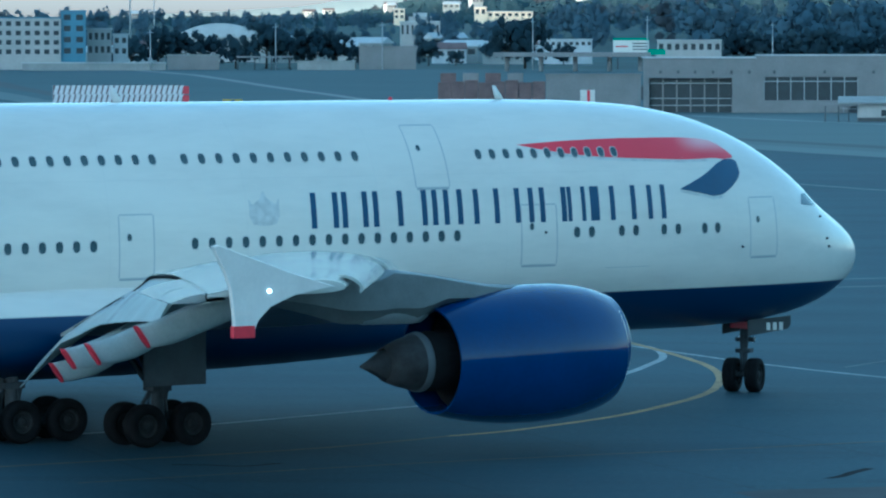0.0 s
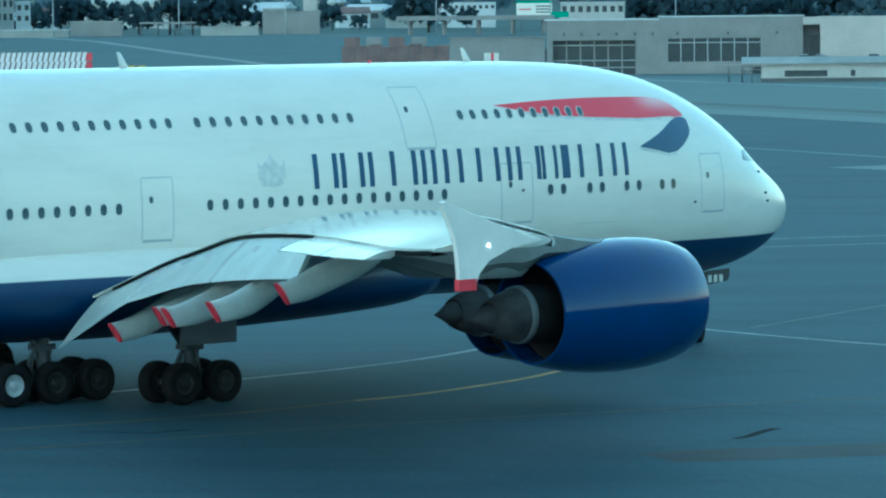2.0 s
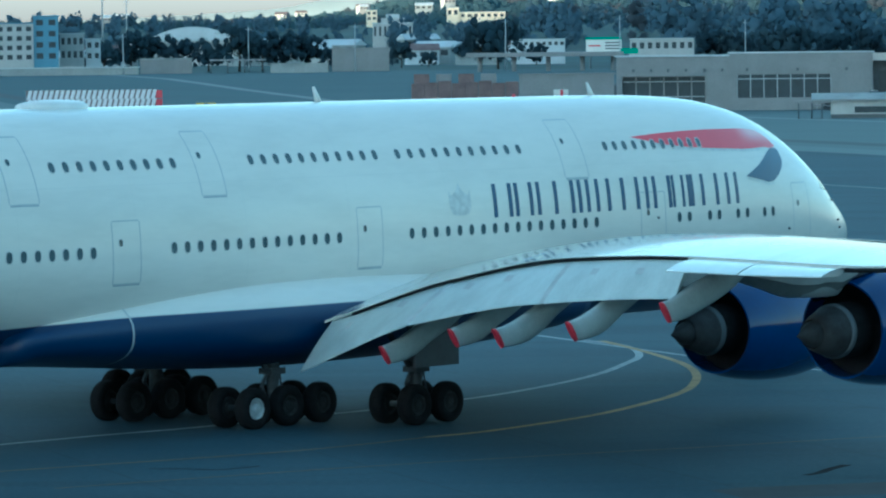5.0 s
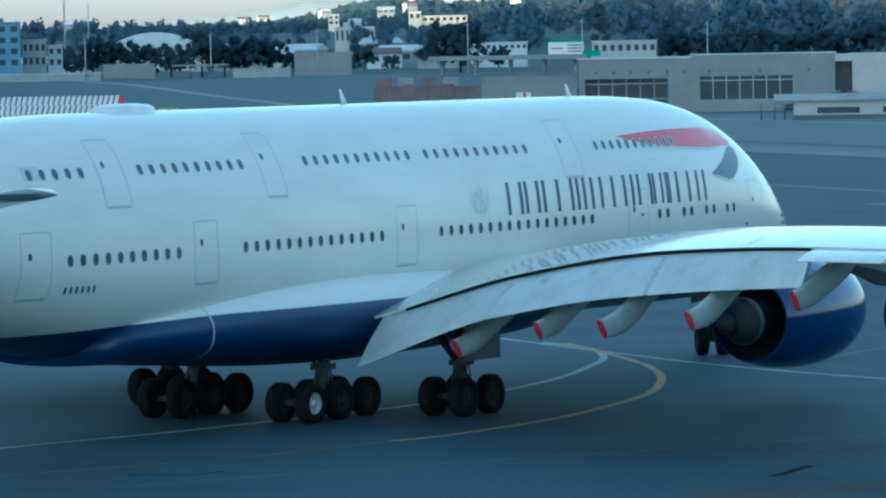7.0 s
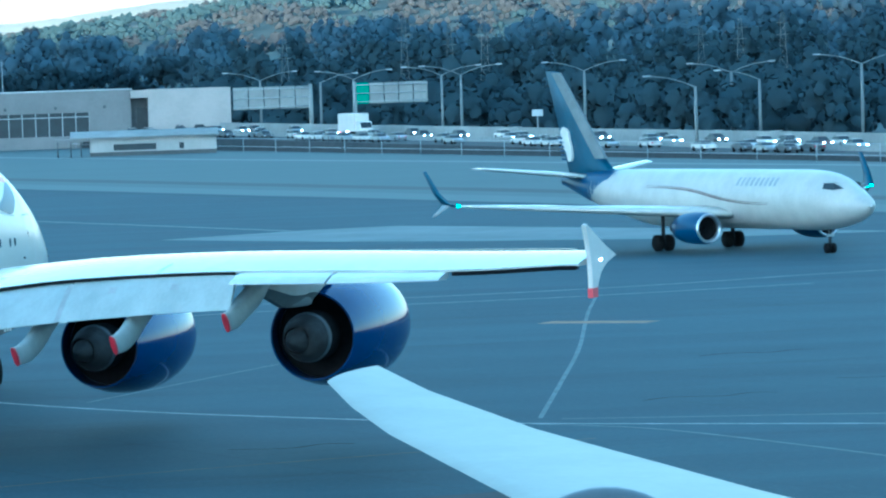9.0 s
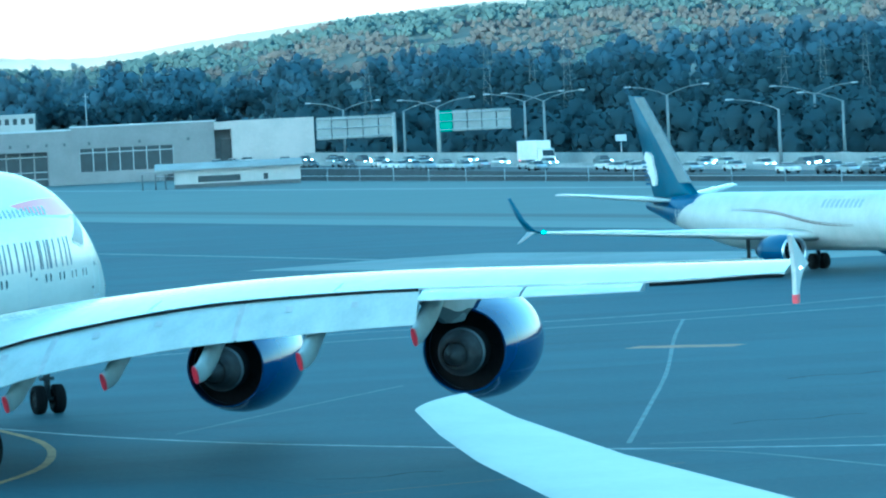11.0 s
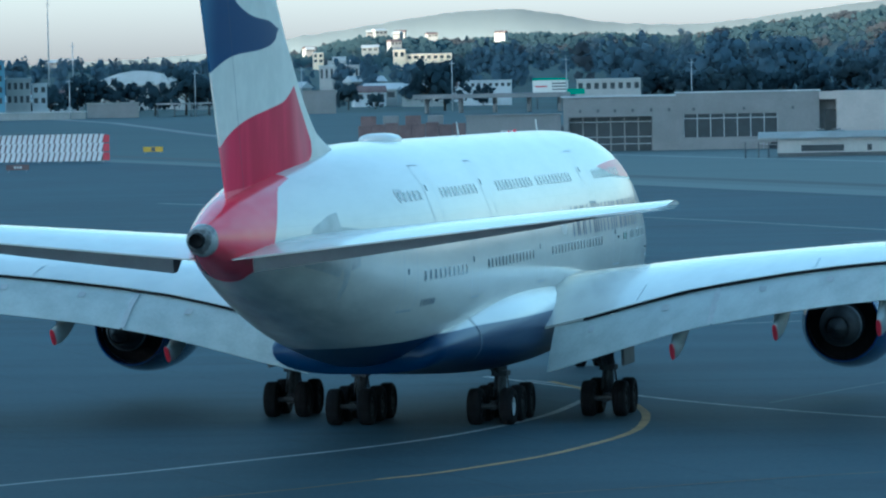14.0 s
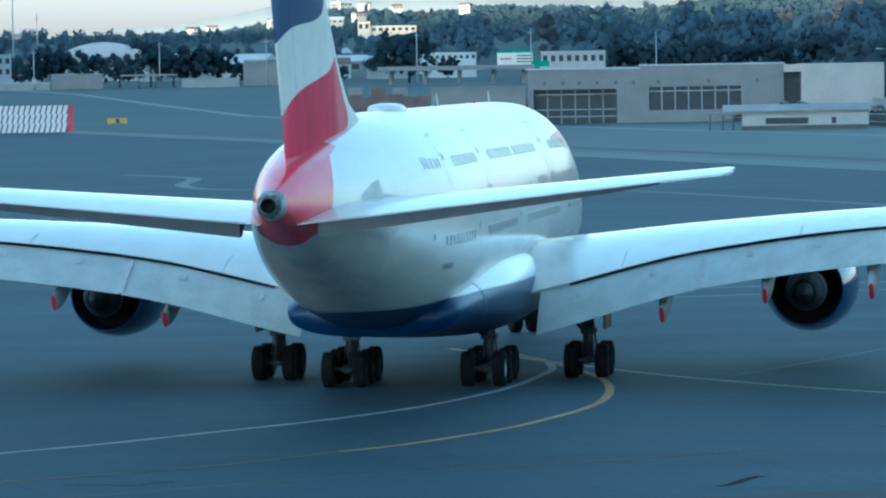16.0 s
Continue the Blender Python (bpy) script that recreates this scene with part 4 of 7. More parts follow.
def build_station():
    """The low fire-station-like building with its bays, window band and pale end block."""
    d = 880.0
    root = thing("station_building", "grey-beige flat-roofed airfield station with wide bays and windows", "building", "", "", Matrix.Translation((0, d, 0)))
    k = d * math.tan(radians(1.0))
    X = lambda az: k * az
    Z = lambda el: 12.67 + d * math.tan(radians(el))
    top = Z(-0.09)
    # left wing with the bays: jambs, lintel and recessed doors
    lint = Z(-0.38)
    Shape().box(X(-1.57), X(-0.11), 0.6, 22, lint, top - 0.5).make("bay_lintel", "stucco", root, "", False)
    Shape().box(X(-1.57), X(-1.5), 0.6, 22, 0, lint).make("bay_jamb", "stucco", root, "", False)
    Shape().box(X(-0.42), X(-0.11), 0.6, 22, 0, lint).make("bay_jamb", "stucco", root, "", False)
    Shape().box(X(-1.5), X(-0.42), 3, 22, 0, lint).make("bay_back_wall", "stucco", root, "", False)
    n = 6
    for j in range(n):
        a, b = X(-1.5) + (X(-0.42) - X(-1.5)) * j / n, X(-1.5) + (X(-0.42) - X(-1.5)) * (j + 1) / n
        door = Shape().box(a + 0.15, b - 0.15, 2.7, 2.95, 0, lint - 0.1).make("bay_door", "glass", root, "dark glazed bay door", False)
        for z in (1.4, 2.8, lint - 1.0):
            Shape().box(a + 0.15, b - 0.15, 2.6, 2.72, z - 0.09, z + 0.09).make("rail", "roof" if z > 3 else "grey", door, "", False)
        Shape().box(a - 0.15, a + 0.15, 2.3, 2.9, 0, lint).make("bay_post", "stucco", root, "", False)
    # main block with its window band cut in
    w0, w1, z0, z1 = X(-0.01), X(1.2), Z(-0.665), Z(-0.365)
    Shape().box(X(-0.11), w0, 0, 22, 0, top).make("left_wall", "stucco", root, "", False)
    Shape().box(w1, X(1.74), 0, 22, 0, top).make("right_wall", "stucco", root, "", False)
    Shape().box(w0, w1, 0, 22, z1, top).make("upper_wall", "stucco", root, "", False)
    Shape().box(w0, w1, 0, 22, 0, z0).make("lower_wall", "stucco", root, "", False)
    win = Shape().box(w0, w1, 0.6, 0.7, z0, z1).make("window", "glass", root, "wide dark window band", False)
    for j in range(8):
        x = w0 + (w1 - w0) * j / 7
        Shape().box(max(w0, x - 0.1), min(w1, x + 0.1), 0.3, 0.62, z0, z1).make("mullion", "grey", win, "", False)
    Shape().box(w0, w1, 0.32, 0.6, z1 - 0.95, z1 - 0.75).make("transom", "grey", win, "", False)
    # wall lamps
    for az in (-1.35, -1.12, -0.9, -0.67, -0.43, -0.2, 0.12, 0.77, 1.4):
        Shape().box(X(az) - 0.25, X(az) + 0.25, -0.35 if az > -0.11 else 0.2, 0.02 if az > -0.11 else 0.62, Z(-0.32), Z(-0.28), 0, None, 0.05).make("wall_lamp", "dgrey", root, "", False)
    # recess with a tall window, then the pale end block
    Shape().box(X(1.74), X(1.95), 2.5, 22, 0, top - 0.2).make("recess_wall", "dgrey", root, "", False)
    Shape().box(X(1.82), X(1.96), 2.2, 2.5, Z(-0.62), Z(-0.33)).make("tall_window", "glass", root, "", False)
    Shape().box(X(1.96), X(3.03), -1.5, 20, 0, Z(-0.095)).make("end_block", "beige", root, "pale beige end block", False)
    Shape().box(X(1.74), X(1.96), -1.4, 2.0, Z(-0.2), Z(-0.1)).make("canopy", "beige", root, "", False)
    # parapets
    Shape().box(X(-1.6), X(-0.1), 0.3, 22.2, top - 0.5, top - 0.2).box(X(-0.13), X(1.76), -0.2, 22.2, top, top + 0.25).make("parapet", "roof", root, "", False)
    # long white trailers in front
    dt = 772.0
    r2 = thing("trailer", "long low white trailer building parked before the station", "trailer", "", "", Matrix.Translation((0, dt, 0)))
    T = lambda az: dt * math.tan(radians(az))
    H = lambda el: 12.67 + dt * math.tan(radians(el))
    Shape().box(T(1.2), T(2.83), 0, 5, H(-0.89), H(-0.67), 0, None, 0.1).make("body", "offwhite", r2, "", False)
    ring = [(-1.0, H(-0.69)), (2.5, H(-0.615)), (6.0, H(-0.69)), (6.0, H(-0.71)), (-1.0, H(-0.71))]
    Shape().loft([[(x, y, z) for y, z in ring] for x in (T(0.95), T(2.86))]).make("roof", "concrete", r2, "", False)
    for a in (0.78, 0.95, 1.08):
        Shape().tube((T(a), -0.5, 0), (T(a), -0.5, H(-0.72)), 0.12).make("post", "dgrey", r2)
    Shape().box(T(0.72), T(1.2), -0.8, 4.5, H(-0.74), H(-0.71)).make("porch_roof", "stucco", r2, "", False)
    for a, b2 in ((1.5, 2.05), (2.35, 2.41)):
        Shape().box(T(a), T(b2), -0.06, 0.02, H(-0.87), H(-0.79)).make("opening", "glass", r2, "", False)
    # dark block standing in for the shadow beneath the trailer
    Shape().box(T(1.2), T(2.83), 0.3, 4.7, 0, H(-0.89)).make("under_trailer_shade", "dgrey", r2, "", False)


build_station()


def build_barrier_fence():
    """The chequered blast screen: three rows of slanted white and red plates on a frame."""
    root = thing("blast_screen", "chequered red and white slatted blast screen on the airfield", "barrier", "", "", facing(-8.37, 868, 0, -6))
    w, h = 25.5, 5.6
    cols, rows = 24, 3
    white = None
    for r in range(rows):
        for c in range(cols):
            x, z = -w / 2 + w * (c + 0.5) / cols, 0.35 + (h - 0.4) * (r + 0.5) / rows
            if white is None:
                cw, ch = w / cols * 0.34, h / rows * 0.48
                sh = Shape().loft([[(-cw - 0.25, 0, -ch), (cw - 0.25, 0, -ch), (cw + 0.25, 0, ch), (-cw + 0.25, 0, ch)], [(-cw - 0.25, 0.1, -ch), (cw - 0.25, 0.1, -ch), (cw + 0.25, 0.1, ch), (-cw + 0.25, 0.1, ch)]])
                white = sh.make("plate", "checkwhite", root, "", False)
                ob = white
            else:
                ob = new("plate", white.data)
                ob.parent = root
            ob.location = (x + 0.12 * (r - 1), -0.1, z)
    Shape().box(-w / 2, w / 2, 0.05, 0.15, 0.3, h).make("backing", "brown", root, "dull red backing", False)
    for r in range(rows):
        Shape().box(w / 2, w / 2 + 1.2, -0.1, 0.1, 0.4 + 1.75 * r, 1.9 + 1.75 * r).make("end_plate", "checkred", root, "red end plate", False)
    for c in range(7):
        Shape().tube((-w / 2 + w * c / 6, 0.2, 0), (-w / 2 + w * c / 6, 0.2, h), 0.12).make("post", "grey", root)
    root = thing("taxiway_sign", "dark red taxiway sign box with pale marks", "sign", "", "", facing(-8.64, 768, 0))
    Shape().box(-2.0, 2.0, 0, 0.5, 0.35, 1.35, 0, None, 0.06).make("board", "brown", root, "", False)
    for k in range(3):
        Shape().box(-0.6 + 0.5 * k, -0.3 + 0.5 * k, -0.04, 0, 0.65, 1.05).make("marking_bar", "white", root, "", False)
    for x in (-1.5, 1.5):
        Shape().tube((x, 0.25, 0), (x, 0.25, 0.4), 0.06).make("leg", "grey", root)
    root = thing("taxiway_sign", "yellow taxiway sign box with a dark middle", "sign", "", "", facing(-6.89, 985, 0))
    Shape().box(-2.2, 2.2, 0, 0.5, 0.35, 1.5, 0, None, 0.06).make("board", "yellow", root, "", False)
    Shape().box(-0.4, 0.5, -0.04, 0, 0.45, 1.4).make("marking_bar", "dgrey", root, "", False)
    for x in (-1.7, 1.7):
        Shape().tube((x, 0.25, 0), (x, 0.25, 0.4), 0.06).make("leg", "grey", root)


build_barrier_fence()

# ---- the highway: u metres along it towards the viewer, w metres across to its far side ----


def road(u, w, z=0.0):
    return ROAD_A + ROAD_U * u + ROAD_W * w + Vector((0, 0, 2.0 - 0.0055 * u + z))


def build_road():
    us = [-320 + 20 * k for k in range(44)]
    sh = Shape()
    sh.loft([[road(u, -1.5, -3.4) for u in us], [road(u, 0.0, 0) for u in us], [road(u, 36, 0) for u in us], [road(u, 38, -3.4) for u in us]], 0, False, False)
    tagged(sh.make("road", "patch", None, "", False), "dark asphalt highway on a low bank", "road", "", "structure")
    sh = Shape()
    sh.loft([[road(u, 25.3, 0.0) for u in us], [road(u, 25.4, 1.7) for u in us], [road(u, 25.8, 1.7) for u in us], [road(u, 25.9, 0) for u in us]], 0, False, False)
    tagged(sh.make("road_barrier", "concrete", None, "", False), "pale concrete barrier along the highway", "barrier", "", "structure")
    sh = Shape()
    sh.loft([[road(u, 10.9, 0.0) for u in us], [road(u, 11.0, 0.8) for u in us], [road(u, 11.2, 0.8) for u in us], [road(u, 11.3, 0) for u in us]], 0, False, False)
    tagged(sh.make("road_median", "concrete", None, "", False), "low concrete median of the highway", "barrier", "", "structure")
    # perimeter fence: posts and rails
    f = thing("perimeter_fence", "thin grey mesh fence along the highway's foot", "fence")
    for k in range(34):
        p = road(-200 + 18 * k, -3, 0)
        Shape().tube((p.x, p.y, 0), (p.x, p.y, 2.4), 0.07, None, 5).make("post", "grey", f)
    for z in (0.9, 2.3):
        a, b = road(-200, -3), road(394, -3)
        Shape().tube((a.x, a.y, z), (b.x, b.y, z), 0.05, None, 5).make("rail", "grey", f)
    # gantry signs, seen from behind
    for az0, az1, e0, e1, d, lab in ((3.06, 4.07, -0.4, -0.11, 845, "wide grey back of a road gantry sign"), (4.64, 5.59, -0.37, -0.1, 835, "wide grey back of a road gantry sign with green edge")):
        az = (az0 + az1) / 2
        root = thing("gantry_sign", lab, "sign", "", "", facing(az, d, 0))
        w = d * radians(az1 - az0)
        z0, z1 = 12.67 + d * math.tan(radians(e0)), 12.67 + d * math.tan(radians(e1))
        n = 5
        for k in range(n):
            Shape().box(-w / 2 + w * k / n + 0.08, -w / 2 + w * (k + 1) / n - 0.08, 0, 0.2, z0, z1, 0, None, 0.03).make("panel", "concrete" if k or az < 4.5 else "green", root, "", False)
        for z in (z0 + 0.4, (z0 + z1) / 2, z1 - 0.4):
            Shape().tube((-w / 2, -0.15, z), (w / 2, -0.15, z), 0.12, None, 6).make("beam", "grey", root)
        x = w / 2 if az < 4.5 else -w / 2
        Shape().tube((x, 0, 0), (x, 0, z1 + 0.3), 0.45, 0.35, 10).make("post", "concrete", root)
    # street lamps
    for az, d, el, arms in ((9.05, 640, -0.22, (-1,)), (6.02, 800, 0.02, (-1, 1)), (5.77, 830, 0.02, (-1, 1)), (4.63, 860, 0.0, (-1, 1)), (4.2, 880, -0.03, (1,)), (7.62, 790, 0.02, (-1, 1)), (9.52, 760, -0.06, (-1, 1)), (9.88, 740, -0.16, (-1,)), (3.42, 890, 0.02, (-1, 1)), (11.2, 700, 0.0, (-1, 1))):
        root = thing("street_lamp", "grey street lamp with two long curved arms by the highway" if len(arms) > 1 else "grey street lamp with a long curved arm by the highway", "street lamp", "street lamps along the highway", "", facing(az, d, 0))
        h = 12.67 + d * math.tan(radians(el))
        Shape().tube((0, 0, 0), (0, 0, h - 0.7), 0.3, 0.2, 10).make("pole", "steel", root)
        for arm in arms:
            pts = [(0, 0, h - 0.8), (arm * 1.6, 0, h - 0.1), (arm * 3.8, 0, h + 0.6), (arm * 6.6, 0, h + 0.95)]
            sh = Shape()
            for a, b in zip(pts, pts[1:]):
                sh.tube(a, b, 0.12, 0.1, 6)
            sh.make("arm", "steel", root)
            Shape().box(arm * 7.0 - 0.6, arm * 7.0 + 0.6, -0.2, 0.2, h + 0.82, h + 1.08, 0, None, 0.06).make("lantern", "grey", root, "", False)
    # lattice towers before the woods
    for az, d, el in ((5.3, 1120, 0.73), (5.89, 1130, 0.64), (6.34, 1125, 0.82), (9.14, 1120, 0.5), (9.65, 1125, 0.58), (10.2, 1130, 0.63), (3.75, 1128, 0.5)):
        h = 12.67 + d * math.tan(radians(el))
        root = thing("lattice_tower", "thin grey steel lattice tower standing before the woods", "tower", "lattice towers before the woods", "", facing(az, d, 0))
        at = lambda q: 1.5 - 1.1 * q
        for cx, cy in ((-1, -1), (1, -1), (1, 1), (-1, 1)):
            Shape().tube((cx * at(0), cy * at(0), 0), (cx * at(1), cy * at(1), h), 0.08, 0.06, 5).make("leg", "pylon", root)
        n = int(h / 2.6)
        for cy in (-1, 1):
            sh = Shape()
            for k in range(n):
                q0, q1 = k / n, (k + 1) / n
                w = 1 if k % 2 else -1
                sh.tube((-w * at(q0), cy * at(q0), h * q0), (w * at(q1), cy * at(q1), h * q1), 0.06, None, 4)
                sh.tube((-at(q1), cy * at(q1), h * q1), (at(q1), cy * at(q1), h * q1), 0.05, None, 4)
            sh.make("bracing", "pylon", root)
        for q in (0.78, 0.9):
            Shape().tube((-1.7, 0, h * q), (1.7, 0, h * q), 0.08, None, 5).make("crossarm", "pylon", root)
    # a small sign
    root = thing("road_sign", "small pale sign on a post beside the highway", "sign", "", "", facing(7.0, 800, 0))
    z = 12.67 - 800 * math.tan(radians(0.56))
    Shape().box(-1.0, 1.0, 0, 0.15, z - 0.6, z + 0.6, 0, None, 0.04).make("board", "roof", root, "", False)
    Shape().tube((0, 0.2, 0), (0, 0.2, z), 0.1).make("post", "grey", root)


build_road()
MOVERS = []


def build_car(paint, label, truck=False, lit=True):
    """A car (or box truck) along +x on its wheels."""
    root = thing("box_truck" if truck else "car", label, "truck" if truck else "car", "" if truck else "cars on the highway" if lit else "parked cars by the highway")
    if truck:
        Shape().box(-7.6, 1.6, -1.3, 1.3, 0.95, 4.1, 0, None, 0.08).make("box", paint, root, "", False)
        Shape().loft([[(1.75, -1.1, 0.5), (4.0, -1.1, 0.5), (4.0, -1.1, 1.5), (3.5, -1.1, 2.6), (1.75, -1.1, 2.8)], [(1.75, 1.1, 0.5), (4.0, 1.1, 0.5), (4.0, 1.1, 1.5), (3.5, 1.1, 2.6), (1.75, 1.1, 2.8)]]).make("cab", paint, root, "", False)
        Shape().loft([[(3.55, -1.0, 2.5), (4.03, -1.0, 1.55), (4.03, 1.0, 1.55), (3.55, 1.0, 2.5)], [(3.5, -1.0, 2.5), (3.98, -1.0, 1.55), (3.98, 1.0, 1.55), (3.5, 1.0, 2.5)]]).make("windscreen", "glass", root, "", False)
        wx, wr, lx, lz, hw = (-6.4, -5.2, 2.7), 0.5, 4.03, 0.85, 0.85
    else:
        prof = [(-2.2, 0.35), (2.2, 0.35), (2.25, 0.65), (2.1, 0.82), (1.1, 0.95), (-1.7, 0.98), (-2.2, 0.9), (-2.28, 0.6)]
        Shape().loft([[(x, -0.88, z) for x, z in prof], [(x, 0.88, z) for x, z in prof]]).make("body", paint, root, "", False)
        roof = [(1.05, 0.95), (0.35, 1.42), (-0.9, 1.45), (-1.65, 0.98)]
        Shape().loft([[(x, -0.8 + 0.14 * (z > 1.2), z) for x, z in roof], [(x, 0.8 - 0.14 * (z > 1.2), z) for x, z in roof]]).make("cabin", "glass", root, "", False)
        Shape().box(-0.9, 0.35, -0.64, 0.64, 1.42, 1.48).make("roof", paint, root, "", False)
        wx, wr, lx, lz, hw = (-1.4, 1.4), 0.33, 2.24, 0.66, 0.62
    for x in wx:
        for y in (-0.82, 0.82):
            Shape().tube((x, y - 0.12, wr), (x, y + 0.12, wr), wr, None, 14).make("wheel", "tyre", root)
    for y in (-hw, hw):
        Shape().box(lx - 0.05, lx + 0.06, y - 0.16, y + 0.16, lz - 0.09, lz + 0.09).make("headlight", "headlamp" if lit else "roof", root, "", False)
        Shape().box(-(7.7 if truck else 2.34), -(7.6 if truck else 2.26), y - 0.15, y + 0.15, lz, lz + 0.16).make("tail_light", "taillamp" if lit else "redmark", root, "", False)
    return root


def build_traffic():
    kinds = [build_car("white", "white car on the highway"), build_car("dgrey", "dark grey car on the highway"), build_car("silver", "silver car on the highway"), build_car("brown", "dark red car on the highway")]
    rng = random.Random(4)
    n = 0
    for lane, way, speed in ((14.0, 1, 22), (17.6, 1, 24.4), (21.2, 1, 25), (28.6, -1, 22), (32.2, -1, 24)):
        u0 = -330 if way > 0 else 30
        while u0 < (110 if way > 0 else 560):
            if not (lane == 17.6 and -235 < u0 < -175):
                k = rng.randrange(4)
                ob = kinds[n] if n < 4 else copy_thing(kinds[k], Matrix())
                MOVERS.append((ob, u0, lane, way, speed))
                n += 1
            u0 += rng.uniform(16, 46)
    truck = build_car("white", "white box truck on the highway", True)
    MOVERS.append((truck, -201, 17.6, 1, 24.4))
    # parked along the frontage lane
    parked = [build_car(p, lab, False, False) for p, lab in (("white", "white parked car with its lamps off"), ("silver", "silver parked car with its lamps off"), ("dgrey", "dark parked car with its lamps off"))]
    fresh = list(parked)
    for lane in (3.2, 7.2):
        u0 = -120
        while u0 < 230:
            q = road(u0, lane)
            m = pose(q.x, q.y, q.z, 0, 0, math.degrees(math.atan2(ROAD_U.y, ROAD_U.x)) + (180 if lane > 5 else 0) + rng.uniform(-3, 3))
            if fresh:
                fresh.pop().matrix_basis = m
            else:
                copy_thing(parked[rng.randrange(3)], m).matrix_basis = m
            u0 += rng.choice((7, 9, 13, 22, 34))


build_traffic()


# ---- the double-deck airliner: s metres behind its nose, y to its left, z over the ground ----
ORIGIN = 36.0
ZT = herm([0.2, 0.3, 0.55, 1.15, 2.1, 2.8, 3.55, 4.85, 6.15, 7.5, 8.85, 11.4, 14.5, 18, 48, 54, 60, 66, 70],
          [5.0, 5.42, 5.8, 6.28, 6.85, 7.34, 7.98, 8.84, 9.48, 9.98, 10.34, 10.71, 10.86, 10.9, 10.9, 10.75, 10.3, 9.45, 8.5])
ZB = herm([0.2, 0.3, 0.55, 1.15, 2.1, 3.55, 5.6, 8.3, 46, 50, 54, 58, 62, 66, 70],
          [5.0, 4.55, 4.15, 3.72, 3.27, 2.87, 2.6, 2.5, 2.5, 2.9, 3.6, 4.5, 5.5, 6.6, 7.8])
WW = herm([0.2, 0.3, 0.55, 1.15, 2.1, 3.05, 4, 6, 8, 10, 13, 16, 46, 50, 54, 58, 62, 66, 70],
          [0.02, 0.48, 0.86, 1.3, 1.8, 2.17, 2.45, 2.85, 3.12, 3.32, 3.5, 3.57, 3.57, 3.46, 3.17, 2.68, 2.07, 1.3, 0.36])
ZC = herm([0, 2, 5, 10, 46, 54, 62, 70], [5.0, 5.15, 5.5, 5.8, 5.8, 6.2, 7.2, 8.15])


def skin(s, z):
    """Half the body's width at s and z."""
    zt, zb, w, zc = ZT(s), ZB(s), WW(s), ZC(s)
    if z >= zc:
        q, n = min(1, (z - zc) / (zt - zc + 1e-9)), 2.0 + 0.35 * min(1, s / 14)
    else:
        q, n = min(1, (zc - z) / (zc - zb + 1e-9)), 2.0
    return w * (1 - q**n) ** (1 / n)


def on_skin(s, z, out=0.004):
    """A point on the right side of the body, out metres proud of it."""
    e = 0.05
    p = Vector((ORIGIN - s, -skin(s, z), z))
    ds = Vector((-2 * e, -(skin(s + e, z) - skin(s - e, z)), 0))
    dz = Vector((0, -(skin(s, z + e) - skin(s, z - e)), 2 * e))
    n = ds.cross(dz).normalized()
    if n.y > 0:
        n = -n
    return p + n * out, n


def decal(name, outline, material, parent, label="", out=0.006, steps=10):
    """A painted field on the body: strips between two edges given as (s, z low, z high)."""
    sh = Shape()
    rows = []
    for s, lo, hi in outline:
        rows.append([on_skin(s, lo + (hi - lo) * k / steps, out)[0] for k in range(steps + 1)])
    sh.loft(rows, 0, False, False)
    return sh.make(name, material, parent, label)


def wheel_mesh(r, w, rim, name="wheel"):
    """A tyre with rounded shoulders and grooves round a dished rim, axle along y, hub at the middle."""
    sh = Shape()
    prof = [(-w / 2 * 0.55, r * 0.52), (-w / 2 * 0.95, r * 0.62), (-w / 2, r * 0.78), (-w / 2 * 0.9, r * 0.92), (-w / 2 * 0.68, r * 0.985), (-w * 0.18, r), (-w * 0.16, r * 0.985), (-w * 0.13, r * 0.985), (-w * 0.11, r),
            (w * 0.11, r), (w * 0.13, r * 0.985), (w * 0.16, r * 0.985), (w * 0.18, r), (w / 2 * 0.68, r * 0.985), (w / 2 * 0.9, r * 0.92), (w / 2, r * 0.78), (w / 2 * 0.95, r * 0.62), (w / 2 * 0.55, r * 0.52)]
    turn = Matrix.Rotation(radians(90), 4, "Z")
    sh.lathe(prof, 28, 0, turn)
    for side in (-1, 1):
        sh.lathe([(side * w * 0.275, r * 0.53), (side * w * 0.4, r * 0.5), (side * w * 0.38, r * 0.44), (side * w * 0.24, r * 0.4), (side * w * 0.22, r * 0.24), (side * w * 0.36, r * 0.2), (side * w * 0.4, r * 0.12), (side * w * 0.4, 0.001)], 28, 1, turn)
        for k in range(8):
            a = 2 * math.pi * k / 8
            sh.tube((r * 0.31 * math.cos(a), side * w * 0.2, r * 0.31 * math.sin(a)), (r * 0.31 * math.cos(a), side * w * 0.27, r * 0.31 * math.sin(a)), r * 0.05, None, 6, 1)
    ob = sh.make(name, ["tyre", rim])
    sharpen(ob, 50)
    return ob


PLANE = thing("airliner", "white double-deck airliner with navy belly and red tail, taxiing", "airliner")


